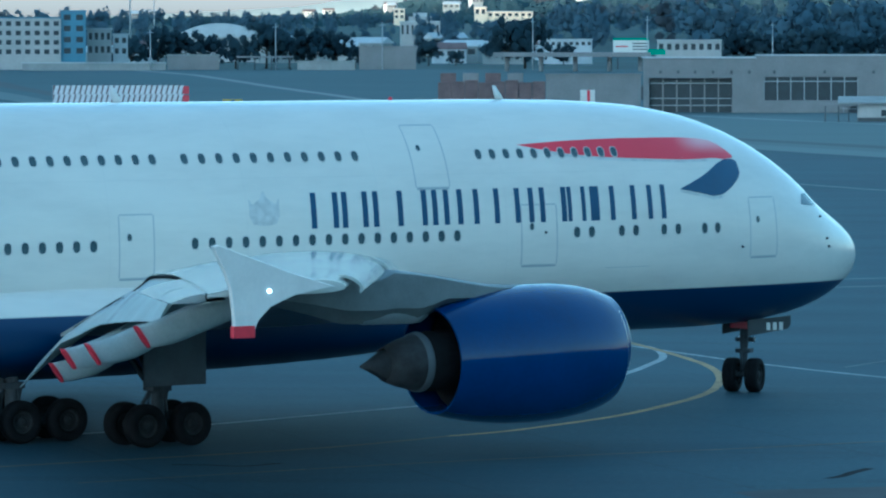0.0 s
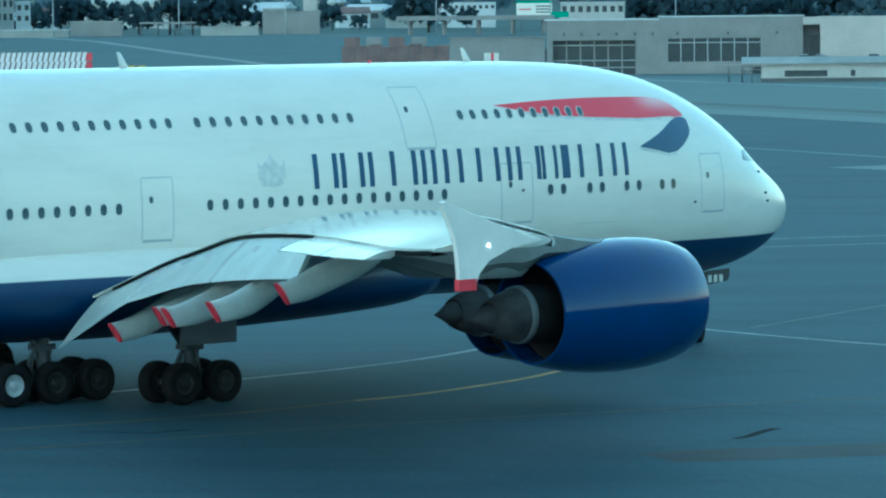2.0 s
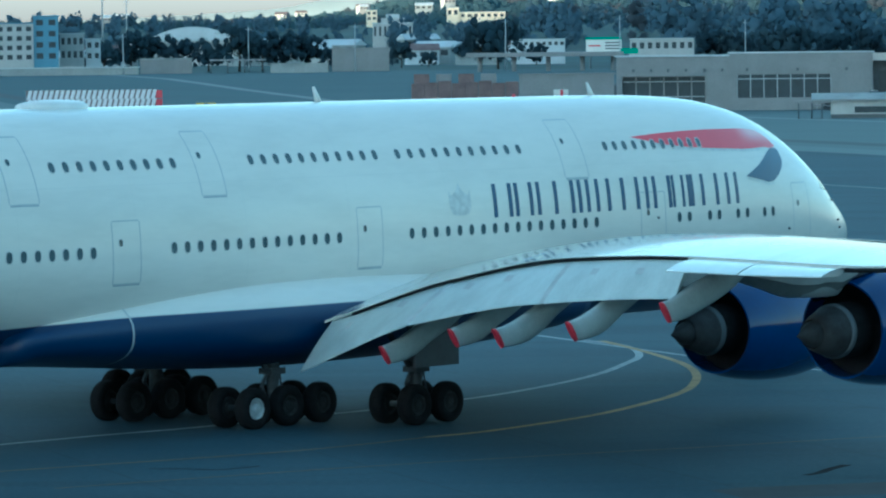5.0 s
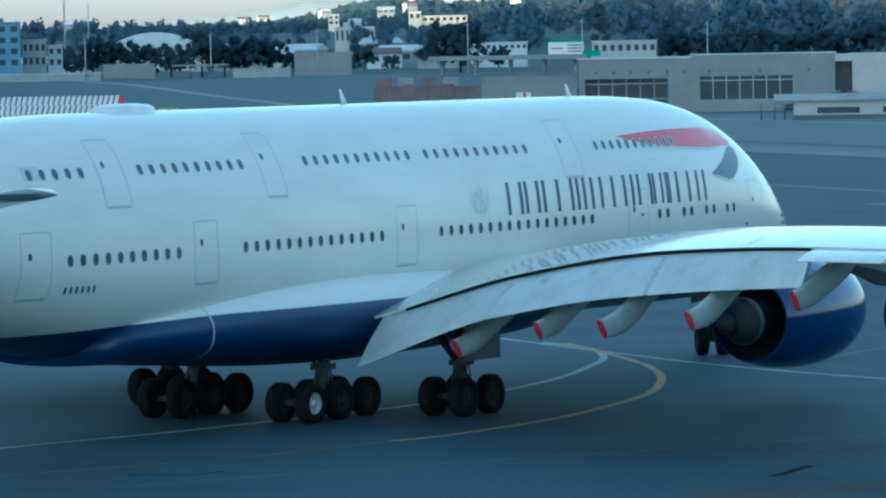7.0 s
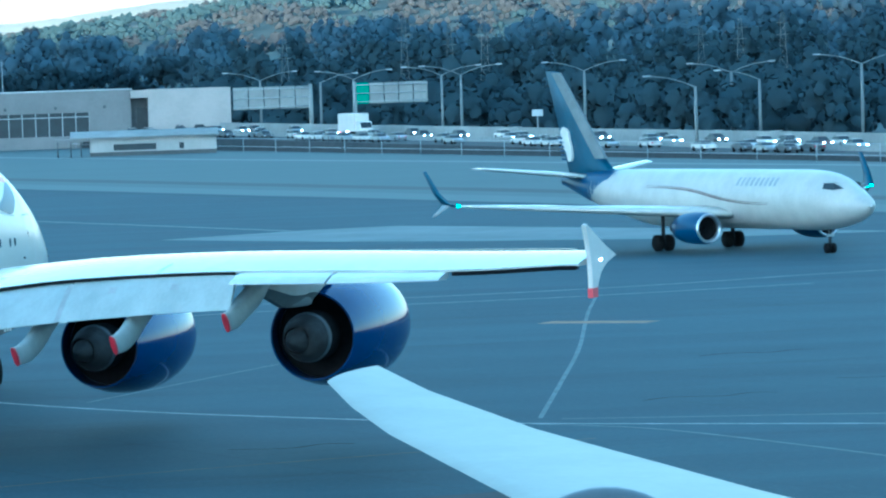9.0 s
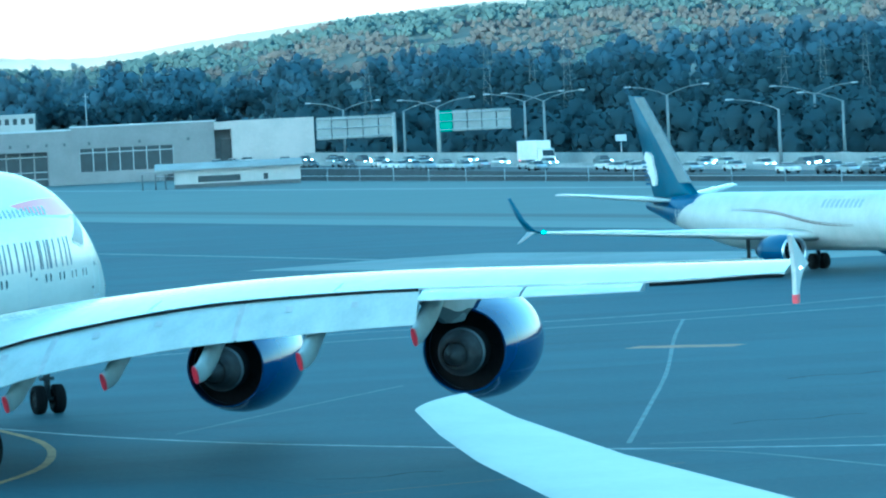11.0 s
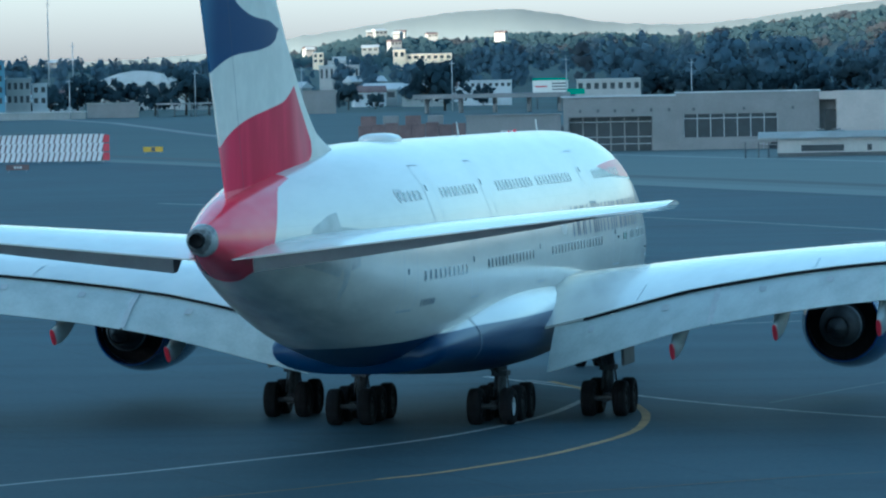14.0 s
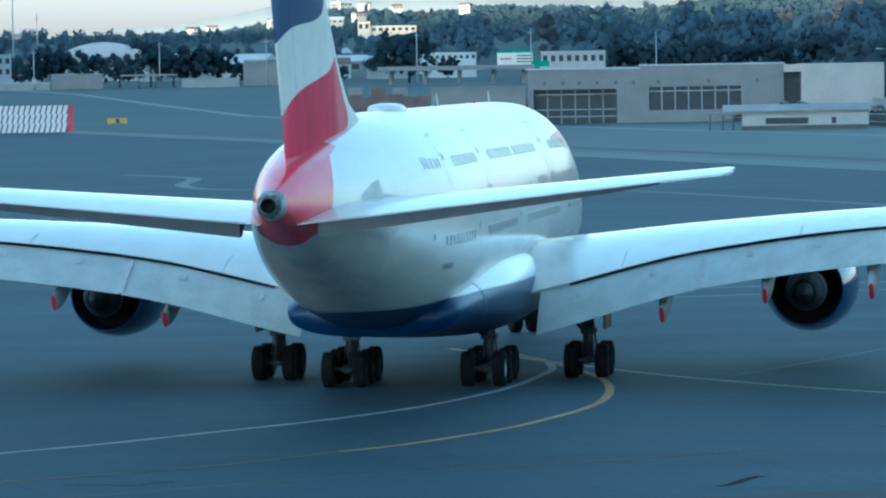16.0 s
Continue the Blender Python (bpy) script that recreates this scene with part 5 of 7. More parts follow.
def build_fuselage():
    s_list = [0.2, 0.23, 0.3, 0.4, 0.55, 0.75] + [1 + 0.5 * k for k in range(38)] + [20 + 2 * k for k in range(14)] + [47 + k for k in range(23)] + [69.5, 70]
    rings = []
    for s in s_list:
        zt, zb, w, zc = ZT(s), ZB(s), WW(s), ZC(s)
        nu = 2.0 + 0.35 * min(1, s / 14)
        ring = []
        for k in range(112):
            a = 2 * math.pi * k / 112
            c, d = math.cos(a), math.sin(a)
            n, h = (nu, zt - zc) if d >= 0 else (2.0, zc - zb)
            ring.append((ORIGIN - s, w * math.copysign(abs(c) ** (2 / n), c), zc + h * math.copysign(abs(d) ** (2 / n), d)))
        rings.append(ring)
    body = Shape().loft(rings).make("fuselage", "hull", PLANE)
    # auxiliary exhaust at the tail
    sh = Shape().lathe([(0, 0.25), (0.2, 0.24), (0.3, 0.22), (0.3, 0.2), (0.1, 0.19), (0.08, 0.001)], 24, 0, Matrix.Translation((ORIGIN - 69.95, 0, 8.15)))
    sh.make("tail_exhaust", "core", PLANE, "sooty round exhaust in the tail cone")
    # belly fairing
    def fairing(s):
        t = (s - 20.5) / 29.4
        k = max(0.0, math.sin(math.pi * min(1, max(0, t)))) ** 0.42
        rise = (0.5 + 0.5 * math.cos(2 * math.pi * (min(1, max(0.5, t)) - 0.5))) ** 0.7
        return k, min(k, rise)
    rings = []
    for j in range(41):
        s = 20.6 + 29.2 * j / 40
        k, rise = fairing(s)
        zlow, wid, ztop = 2.62 - 0.79 * rise, 3.1 + 1.22 * k - 0.3 * smooth(39, 47, s), 3.4 + 2.15 * k
        zc = 3.55
        ring = []
        for i in range(36):
            a = 2 * math.pi * i / 36
            c, d = math.cos(a), math.sin(a)
            h = ztop - zc if d >= 0 else zc - zlow
            n = 2.7 if d < 0 else 2.3
            ring.append((ORIGIN - s, wid * math.copysign(abs(c) ** (2 / n), c), zc + max(h, 0.01) * math.copysign(abs(d) ** (2 / n), d)))
        rings.append(ring)
    fair = Shape().loft(rings).make("belly_fairing", "hull", PLANE, "navy and white bulged fairing under the wing")
    j = 34
    ring = [[(x, y * 1.002 + 0.004 * math.copysign(1, y), 3.55 + (z - 3.55) * 1.003) for x, y, z in rings[j]], [(x - 0.09, y * 1.002 + 0.004 * math.copysign(1, y), 3.55 + (z - 3.55) * 1.003) for x, y, z in rings[j]]]
    Shape().loft(ring, 0, False).make("fairing_joint", "outline", fair, "grey joint strip")
    return body


BODY = build_fuselage()


def cabin_window():
    """One oval pane in a thin frame, facing -y."""
    sh = Shape()
    n = 18
    def oval(w, h, y):
        return [(w * math.copysign(abs(math.cos(a)) ** 0.8, math.cos(a)), y, h * math.copysign(abs(math.sin(a)) ** 0.8, math.sin(a))) for a in (2 * math.pi * i / n for i in range(n))]
    sh.loft([oval(0.165, 0.22, 0.02), oval(0.16, 0.215, -0.005), oval(0.13, 0.185, -0.006)], 1, False)
    sh.loft([oval(0.13, 0.185, -0.006), oval(0.125, 0.18, -0.003)], 0, False)
    v = oval(0.125, 0.18, -0.003)
    sh.add(v, [tuple(range(n))], 0)
    return sh


def place_on_skin(ob, s, z, out=0.0):
    p, n = on_skin(s, z, out)
    up = Vector((0, 0, 1))
    yv = -n
    xv = yv.cross(up).normalized()
    zv = xv.cross(yv)
    m = Matrix((xv, yv, zv)).transposed().to_4x4()
    ob.matrix_basis = Matrix.Translation(p) @ m


def build_windows():
    first = None
    rows = [(31.21, 20.66, 17, 6.28), (43.33, 35.07, 14, 6.28), (52.62, 47.12, 10, 6.26),
            (15.54, 14.89, 2, 6.28), (13.54, 12.9, 2, 6.28), (11.59, 10.92, 2, 6.28), (9.64, 9.0, 2, 6.27),
            (19.38, 13.46, 11, 9.04), (31.27, 24.5, 11, 9.05), (38.92, 32.5, 11, 9.05), (48.38, 42.75, 10, 9.04), (53.9, 51.42, 5, 9.03)]
    for s0, s1, n, z in rows:
        for k in range(n):
            s = s0 + (s1 - s0) * k / (n - 1)
            if first is None:
                first = cabin_window().make("window", ["pane", "winframe"], BODY)
                ob = first
            else:
                ob = new("window", first.data)
                ob.parent = BODY
            place_on_skin(ob, s, z, 0.012 if s < 18 and z > 8 else 0.005)


build_windows()


def build_doors():
    doors = [(5.97, 7.3, 5.2, 7.28), (16.43, 17.9, 5.2, 7.25), (32.8, 34.07, 5.22, 7.25), (44.95, 46.2, 5.22, 7.22), (53.5, 54.85, 5.14, 7.2),
             (20.85, 22.2, 7.96, 10.03), (40.55, 41.7, 7.94, 10.02), (49.3, 50.55, 7.93, 10.02)]
    for s0, s1, z0, z1 in doors:
        d = decal("door", [(s0 + (s1 - s0) * k / 6, z0 + (0.07 if k in (0, 6) else 0), z1 - (0.07 if k in (0, 6) else 0)) for k in range(7)], "hull", BODY, "closed white cabin door", 0.002)
        w = 0.05
        sh = Shape()
        for a, b, lo, hi in ((s0 - w, s0, z0, z1), (s1, s1 + w, z0, z1)):
            sh.loft([[on_skin(q, lo + (hi - lo) * k / 8, 0.004)[0] for k in range(9)] for q in (a, b)], 0, False, False)
        for lo, hi in ((z0 - w, z0), (z1, z1 + w)):
            sh.loft([[on_skin(s0 + (s1 - s0) * j / 4, q, 0.004)[0] for q in (lo, hi)] for j in range(5)], 0, False, False)
        sh.make("door_outline", "outline", d)
        # the sill below the door shows as a dark edge
        sh = Shape()
        sh.loft([[on_skin(s0 + (s1 - s0) * j / 4, q, 0.004)[0] for q in (z0 - 0.09, z0 - 0.03)] for j in range(5)], 0, False, False)
        sh.make("door_sill", "grey", d)
        pane = cabin_window()
        ob = pane.make("door_window", ["pane", "outline"], d)
        ob.scale = (0.6, 1, 0.6)
        m = Matrix.Diagonal((0.6, 1, 0.6, 1))
        place_on_skin(ob, s0 + (s1 - s0) * 0.72, z0 + 1.32, 0.012)
        ob.matrix_basis = ob.matrix_basis @ m


build_doors()


def build_livery():
    # the titles, as plain upright bars of their size and colour
    letters = [(26.6, 25.5, 2), (25.35, 24.3, 2), (24.1, 23.85, 1), (23.6, 22.35, 1), (22.1, 21.85, 1), (21.65, 20.95, 2), (20.6, 19.7, 2),
               (19.05, 17.95, 2), (17.6, 17.35, 1), (17.1, 15.95, 2), (15.9, 14.5, 3), (14.9, 13.8, 2), (13.55, 12.35, 1), (12.3, 11.45, 2)]
    for s0, s1, bars in letters:
        wide = 0.22 if bars < 3 else 0.18
        span = s0 - s1
        for k in range(bars):
            c = (s0 + s1) / 2 if bars == 1 else s0 - wide / 2 - (span - wide) * k / (bars - 1)
            sh = Shape().loft([[on_skin(q, 6.66 + 1.2 * j / 8, 0.01)[0] for j in range(9)] for q in (c + wide / 2, c - wide / 2)], 0, False, False)
            sh.make("title_bar", "title", BODY, "navy title bar")
    # faint crest
    decal("crest", [(29.05, 7.1, 7.7), (28.9, 6.85, 7.5), (28.6, 6.8, 7.7), (28.45, 6.8, 7.95), (28.3, 6.8, 7.7), (28.0, 6.85, 7.5), (27.85, 7.1, 7.7)], "crest", BODY, "faint grey crest", 0.006)
    # the ribbon
    red = [(17.6, 9.33, 9.34), (16.5, 9.14, 9.4), (15.5, 9.0, 9.45), (14.2, 8.88, 9.49), (13.0, 8.82, 9.51), (11.5, 8.76, 9.51), (10.4, 8.72, 9.5), (9.6, 8.72, 9.48), (9.0, 8.74, 9.43), (8.6, 8.74, 9.38), (8.2, 8.7, 9.24), (7.85, 8.72, 9.02), (7.62, 8.74, 8.82)]
    decal("ribbon", red, "ribbon", BODY, "red speed ribbon", 0.01)
    drop = [(s, lo - 0.1, lo - 0.02) for s, lo, hi in red[1:9]]
    decal("ribbon", drop, "crest", BODY, "grey drop line under the red ribbon", 0.008, 2)
    blue = [(10.66, 7.67, 7.7), (10.2, 7.6, 7.86), (9.6, 7.5, 8.08), (9.1, 7.4, 8.3), (8.6, 7.45, 8.55), (8.16, 7.66, 8.69), (7.85, 7.86, 8.7), (7.65, 8.02, 8.68), (7.5, 8.2, 8.6)]
    decal("ribbon", blue, "title", BODY, "navy end of the ribbon", 0.012)
    shadow = [(10.7, 7.58, 7.64), (10.2, 7.48, 7.58), (9.6, 7.38, 7.48), (9.1, 7.28, 7.38), (8.6, 7.32, 7.43)]
    decal("ribbon", shadow, "crest", BODY, "grey drop line under the ribbon", 0.008)
    # registration, as plain bars
    for k in range(6):
        a = 52.8 - 0.27 * k
        decal("registration_bar", [(a, 5.2, 5.42), (a - 0.1, 5.2, 5.42)], "title", BODY, "", 0.01, 2)
    # flight deck side window and small probes
    decal("cockpit_window", [(4.3, 6.98, 7.06), (4.05, 6.95, 7.35), (3.7, 6.92, 7.38), (3.45, 6.9, 7.2), (3.2, 6.9, 7.0)], "pane", BODY, "", 0.01, 4)
    for s, z in ((7.75, 5.55), (3.0, 5.7), (3.2, 6.5), (2.9, 5.4), (16.9, 6.3)):
        p, n = on_skin(s, z, 0.02)
        sh = Shape().tube(p - n * 0.05, p + n * 0.05, 0.05, 0.04, 8)
        sh.make("probe", "dgrey", BODY)
    decal("vent_line", [(14.2, 4.98, 5.0), (12.2, 4.98, 5.0)], "outline", BODY, "", 0.008, 1)


build_livery()


def build_roof_fittings():
    # satellite dome: a long low teardrop
    sh = Shape()
    prof = [(0.0, 0.02), (0.15, 0.3), (0.4, 0.55), (0.9, 0.68), (1.8, 0.7), (2.4, 0.6), (2.9, 0.35), (3.05, 0.02)]
    rings = [[(ORIGIN - 43.8 - d, r * math.cos(a), 10.84 + 0.38 * (r / 0.92) ** 0.5 * max(0, math.sin(a)) ** 0.6) for a in [math.pi * i / 16 for i in range(17)]] for d, r in prof]
    sh.loft(rings, 0, False, False)
    sh.make("satellite_dome", "white", PLANE, "white satellite dome on the roof")
    for s, h in ((16.2, 0.5), (31.9, 0.55)):
        sh = Shape()
        sh.loft([[(ORIGIN - s + 0.1, 0, 10.85), (ORIGIN - s - 0.05, 0.05, 10.85), (ORIGIN - s - 0.3, 0, 10.85), (ORIGIN - s - 0.05, -0.05, 10.85)],
                 [(ORIGIN - s - 0.3, 0, 10.88 + h), (ORIGIN - s - 0.36, 0.02, 10.88 + h), (ORIGIN - s - 0.46, 0, 10.88 + h), (ORIGIN - s - 0.36, -0.02, 10.88 + h)]])
        sh.make("antenna", "white", PLANE, "white blade antenna")
    sh = Shape().tube((ORIGIN - 21, 0, 10.85), (ORIGIN - 21, 0, 11.0), 0.09, 0.05, 10)
    sh.make("beacon", "redmark", PLANE)


build_roof_fittings()


def aerofoil(le, te, thick, z_le, z_te, y, n=14, blunt=0.03, droop=0.0):
    """A closed section at y from s=le to s=te, top first from the nose back."""
    c = te - le
    up, lo = [], []
    for k in range(n + 1):
        u = 0.5 - 0.5 * math.cos(math.pi * k / n)
        t = thick * c * (1.4845 * math.sqrt(u) - 0.63 * u - 1.758 * u**2 + 1.4215 * u**3 - 0.5075 * u**4)
        t = max(t, 0.0) + blunt * u
        mid = z_le + (z_te - z_le) * u + 0.018 * c * math.sin(math.pi * u)
        up.append((ORIGIN - le - c * u, y, mid + t * 1.0))
        lo.append((ORIGIN - le - c * u, y, mid - t * 1.0))
    return up + lo[:0:-1]


LE = herm([3.0, 10, 21, 30.5, 39.75], [21.6, 27.6, 35.7, 42.6, 49.4])
TE = herm([3.0, 4.5, 11.2, 19.4, 26.3, 34.9, 39.75], [36.4, 36.8, 38.4, 42.4, 45.75, 50.3, 53.3])
ZLE = herm([3.0, 11, 19.4, 26.3, 35, 39.3], [4.3, 5.5, 6.3, 6.68, 6.92, 7.02])
ZTE = herm([3.0, 4.5, 11.2, 19.4, 26.3, 35, 39.3], [3.25, 3.55, 5.17, 6.23, 6.55, 6.68, 6.92])
THK = herm([3.0, 11, 20, 30, 39.3], [0.125, 0.105, 0.095, 0.09, 0.085])


def build_wing(side):
    """side -1: right wing, +1: left wing."""
    ys = [3.0, 3.6, 4.5, 6, 8, 10, 12, 14, 16, 18, 20, 22, 24, 26.3, 28, 30, 32, 34, 36, 38, 39.75]
    rings = [aerofoil(LE(y), TE(y), THK(y), ZLE(y), ZTE(y), side * y) for y in ys]
    if side > 0:
        rings = [r[::-1] for r in rings]
    wing = Shape().loft(rings).make("wing", "wing", PLANE, "grey-white swept wing with drooped flaps")
    sharpen(wing, 50)

    def panel(name, y0, y1, drop0, back0, drop1, back1, label="", gap=0.16, n=8):
        """A drooped flap from y0 to y1: hinge line on the wing's rear edge, lower edge back and down."""
        rows = []
        for k in range(n + 1):
            y = y0 + (y1 - y0) * k / n
            back, drop = back0 + (back1 - back0) * k / n, drop0 + (drop1 - drop0) * k / n
            s, z = TE(y) + gap * 0.4, ZTE(y) - gap
            th = 0.1 + 0.07 * back
            pts = []
            nrm = Vector((drop, 0, -back)).normalized()
            for u, w in ((-0.15, 0.2), (0.0, 0.5), (0.2, 0.75), (0.5, 0.6), (0.8, 0.28), (1.0, 0.05)):
                bow = 0.05 * math.sin(math.pi * max(0, u)) * back
                pts.append((u, w, bow))
            top = [(ORIGIN - s - back * u, side * y, z - drop * u + bow) for u, w, bow in pts]
            low = [(ORIGIN - s - back * u + nrm.x * th * w * 1.6 * (1), side * y, z - drop * u + bow - th * w * 1.6 * abs(nrm.z) - 0.01) for u, w, bow in pts]
            rows.append(top + low[::-1])
        if side > 0:
            rows = [r[::-1] for r in rows]
        ob = Shape().loft(rows).make(name, "flap" if name == "flap" else "wing", wing, label)
        return sharpen(ob, 45)

    # black strip laid along the flaps for the shade in their gap
    sh = Shape()
    sl = [5.9 + 20.45 * k / 24 for k in range(25)]
    ends = [[(ORIGIN - TE(y) + dx, side * y, ZTE(y) + dz) for y in sl] for dx, dz in ((0.02, 0.015), (-0.04, 0.0), (-0.06, -0.08), (0.1, -0.1))]
    sh.loft(ends + ends[:1], 0, False, False)
    sh.make("flap_seal", "black", wing, "black strip standing in for the shaded gap along the flaps")
    # black strip drawn for the shade below the wing tip's rear edge
    sl = [34.95 + 4.7 * k / 8 for k in range(9)]
    ends = [[(ORIGIN - TE(y) + dx, side * y, ZTE(y) + dz) for y in sl] for dx, dz in ((0.05, -0.01), (-0.03, -0.03), (-0.03, -0.15), (0.5, -0.12))]
    Shape().loft(ends + ends[:1], 0, False, False).make("tip_shroud", "black", wing, "black strip standing in for shade under the wing tip")
    panel("flap", 4.7, 11.35, 1.5, 1.55, 1.22, 2.3, "drooped inboard flap")
    panel("flap", 11.45, 19.35, 1.22, 2.3, 1.15, 1.45, "drooped middle flap")
    panel("flap", 19.45, 26.35, 1.15, 1.45, 1.0, 0.65, "drooped outer flap")
    panel("aileron", 26.6, 30.4, 0.3, 1.35, 0.28, 1.2, "outer wing control surface", 0.03)
    panel("aileron", 30.5, 34.8, 0.28, 1.2, 0.2, 1.0, "outer wing control surface", 0.03)
    # drooped leading-edge slats, in pieces, with gaps at the pylons
    for y0, y1, n in ((5.6, 13.4, 3), (15.9, 24.8, 3), (27.0, 38.4, 4)):
        for k in range(n):
            a, b = y0 + (y1 - y0) * k / n + 0.04, y0 + (y1 - y0) * (k + 1) / n - 0.04
            rows = []
            for j in range(5):
                y = a + (b - a) * j / 4
                c = 0.55 + 0.035 * (TE(y) - LE(y))
                out = [(0.5, 0.24), (0.1, 0.2), (-0.3, 0.06), (-0.55, -0.16), (-0.6, -0.34), (-0.45, -0.46)]
                inn = [(-0.42, -0.36), (-0.45, -0.2), (-0.2, -0.02), (0.15, 0.12), (0.5, 0.2)]
                rows.append([(ORIGIN - LE(y) - c * u, side * y, ZLE(y) + 0.06 + c * w) for u, w in out + inn])
            if side > 0:
                rows = [r[::-1] for r in rows]
            sharpen(Shape().loft(rows).make("slat", "wing", wing, "drooped leading-edge slat"), 50)
    # spoiler and slat joints: thin raised strips
    for y in (8.0, 15.2, 23.0):
        sh = Shape()
        row = []
        for k in range(5):
            u = 0.78 + 0.2 * k / 4
            c = TE(y) - LE(y)
            a = aerofoil(LE(y), TE(y), THK(y), ZLE(y), ZTE(y), side * y)
            x = ORIGIN - LE(y) - c * u
            zz = float(np.interp(-x, [-p[0] for p in a[:15]], [p[2] for p in a[:15]]))
            row.append((x, zz))
        sh.loft([[(x, side * (y - 0.03), z + 0.006) for x, z in row], [(x, side * (y + 0.03), z + 0.006) for x, z in row]], 0, False, False)
        sh.make("spoiler_joint", "rub", wing)
    # grey seal strips over the joints between the flaps
    for y, back, drop in ((11.4, 2.3, 1.22), (19.4, 1.45, 1.15)):
        s, z = TE(y) + 0.065, ZTE(y) - 0.16
        rows = [[(ORIGIN - s - back * u, side * (y + d), z - drop * u + 0.05 * math.sin(math.pi * u) * back + 0.025) for d in (-0.13, 0.13)] for u in (0.0, 0.2, 0.4, 0.6, 0.8, 1.0)]
        Shape().loft(rows, 0, False, False).make("flap_joint", "rub", wing, "grey seal strip between two flaps")
    # small grey service plates, flush on the flaps
    for y, back, drop in ((6.4, 1.7, 1.45), (9.4, 2.1, 1.3), (13.3, 2.1, 1.2), (16.0, 1.8, 1.18), (21.4, 1.2, 1.1), (24.0, 0.95, 1.05)):
        s, z = TE(y) + 0.065, ZTE(y) - 0.16
        rows = [[(ORIGIN - s - back * u, side * (y + d), z - drop * u + 0.05 * math.sin(math.pi * u) * back + 0.02) for d in (-0.2, 0.2)] for u in (0.2, 0.3, 0.38)]
        Shape().loft(rows, 0, False, False).make("flap_plate", "rub", wing)
    # flap track fairings with red ends
    for s, y, z, ln in ((40.1, 9.8, 2.45, 5.2), (41.55, 13.9, 3.22, 5.0), (44.5, 18.1, 3.53, 5.4), (46.1, 22.2, 3.96, 5.0), (47.05, 26.4, 4.69, 4.6)):
        rows, m = [], 12
        for k in range(m + 1):
            u = k / m
            q = s - ln * (1 - u)
            hh = 0.12 + 0.28 * smooth(0, 0.4, u) - 0.1 * smooth(0.7, 1, u)
            ww = 0.06 + 0.22 * math.sin(math.pi * min(1, 0.08 + 0.9 * u)) ** 0.9
            top = ZTE(y) - 0.2 + (TE(y) - q) * 0.05 - (max(0, q - TE(y)) * 0.62)
            cz = min(top - hh * 0.6, z + 0.32 + (1 - u) ** 1.1 * (top - 0.4 - z))
            rows.append([(ORIGIN - q - 0.22 * u * u * math.sin(2 * math.pi * i / 14), side * y + ww * math.copysign(abs(math.cos(2 * math.pi * i / 14)) ** 0.7, math.cos(2 * math.pi * i / 14)), cz + hh * math.sin(2 * math.pi * i / 14)) for i in range(14)])
        ft = Shape().loft(rows).make("flap_track_fairing", "fairing", wing, "canoe fairing under the flaps")
        end = rows[-1]
        back = [(p[0] - 0.03, side * y + (p[1] - side * y) * 0.9, p[2]) for p in end]
        zm = sum(p[2] for p in end) / len(end)
        grow = [tuple(a + (b - a) * 0.2 for a, b in zip(p, q)) for p, q in zip(rows[-1], rows[-2])]
        grow = [(x, side * y + (yy - side * y) * 1.12, z) for x, yy, z in grow]
        mid = [(p[0], side * y + (p[1] - side * y) * 1.12, zm + (p[2] - zm) * 1.06) for p in rows[-1]]
        Shape().loft([grow, mid, back]).make("fairing_end", "redmark", ft, "red tip", False)
    # wing tip fence
    sh = Shape()
    y = 39.88
    up = [(49.9, 7.06), (51.1, 7.4), (52.4, 7.85), (53.15, 8.12), (53.3, 8.09), (52.95, 7.45), (52.8, 7.05), (52.72, 6.4), (52.7, 5.95), (52.2, 5.95), (52.05, 6.3), (51.7, 6.62), (51.0, 6.88)]
    def ring(off, yy):
        cx = sum(p[0] for p in up) / len(up)
        cz = sum(p[1] for p in up) / len(up)
        return [(ORIGIN - (cx + (a - cx) * off), side * yy, cz + (b - cz) * off) for a, b in up]
    rr = [ring(0.98, y - 0.01), ring(1.0, y + 0.03), ring(1.0, y + 0.09), ring(0.98, y + 0.13)]
    if side > 0:
        rr = [r[::-1] for r in rr]
    fence = sh.loft(rr).make("wing_fence", "white", wing, "white arrow-shaped wing tip fence", False)
    sh = Shape().box(ORIGIN - 52.73, ORIGIN - 52.15, side * (y + 0.06) - 0.08, side * (y + 0.06) + 0.08, 5.92, 6.2)
    sh.make("fence_end", "redmark", fence, "red lower tip", False)
    sh = Shape().lathe([(-0.05, 0.005), (-0.03, 0.03), (0, 0.04), (0.03, 0.03), (0.05, 0.005)], 12, 0, Matrix.Translation((ORIGIN - 51.75, side * (y + 0.15), 7.0)))
    sh.make("position_light", "lampwhite", wing, "lit white position light")
    return wing


WINGS = [build_wing(-1), build_wing(1)]


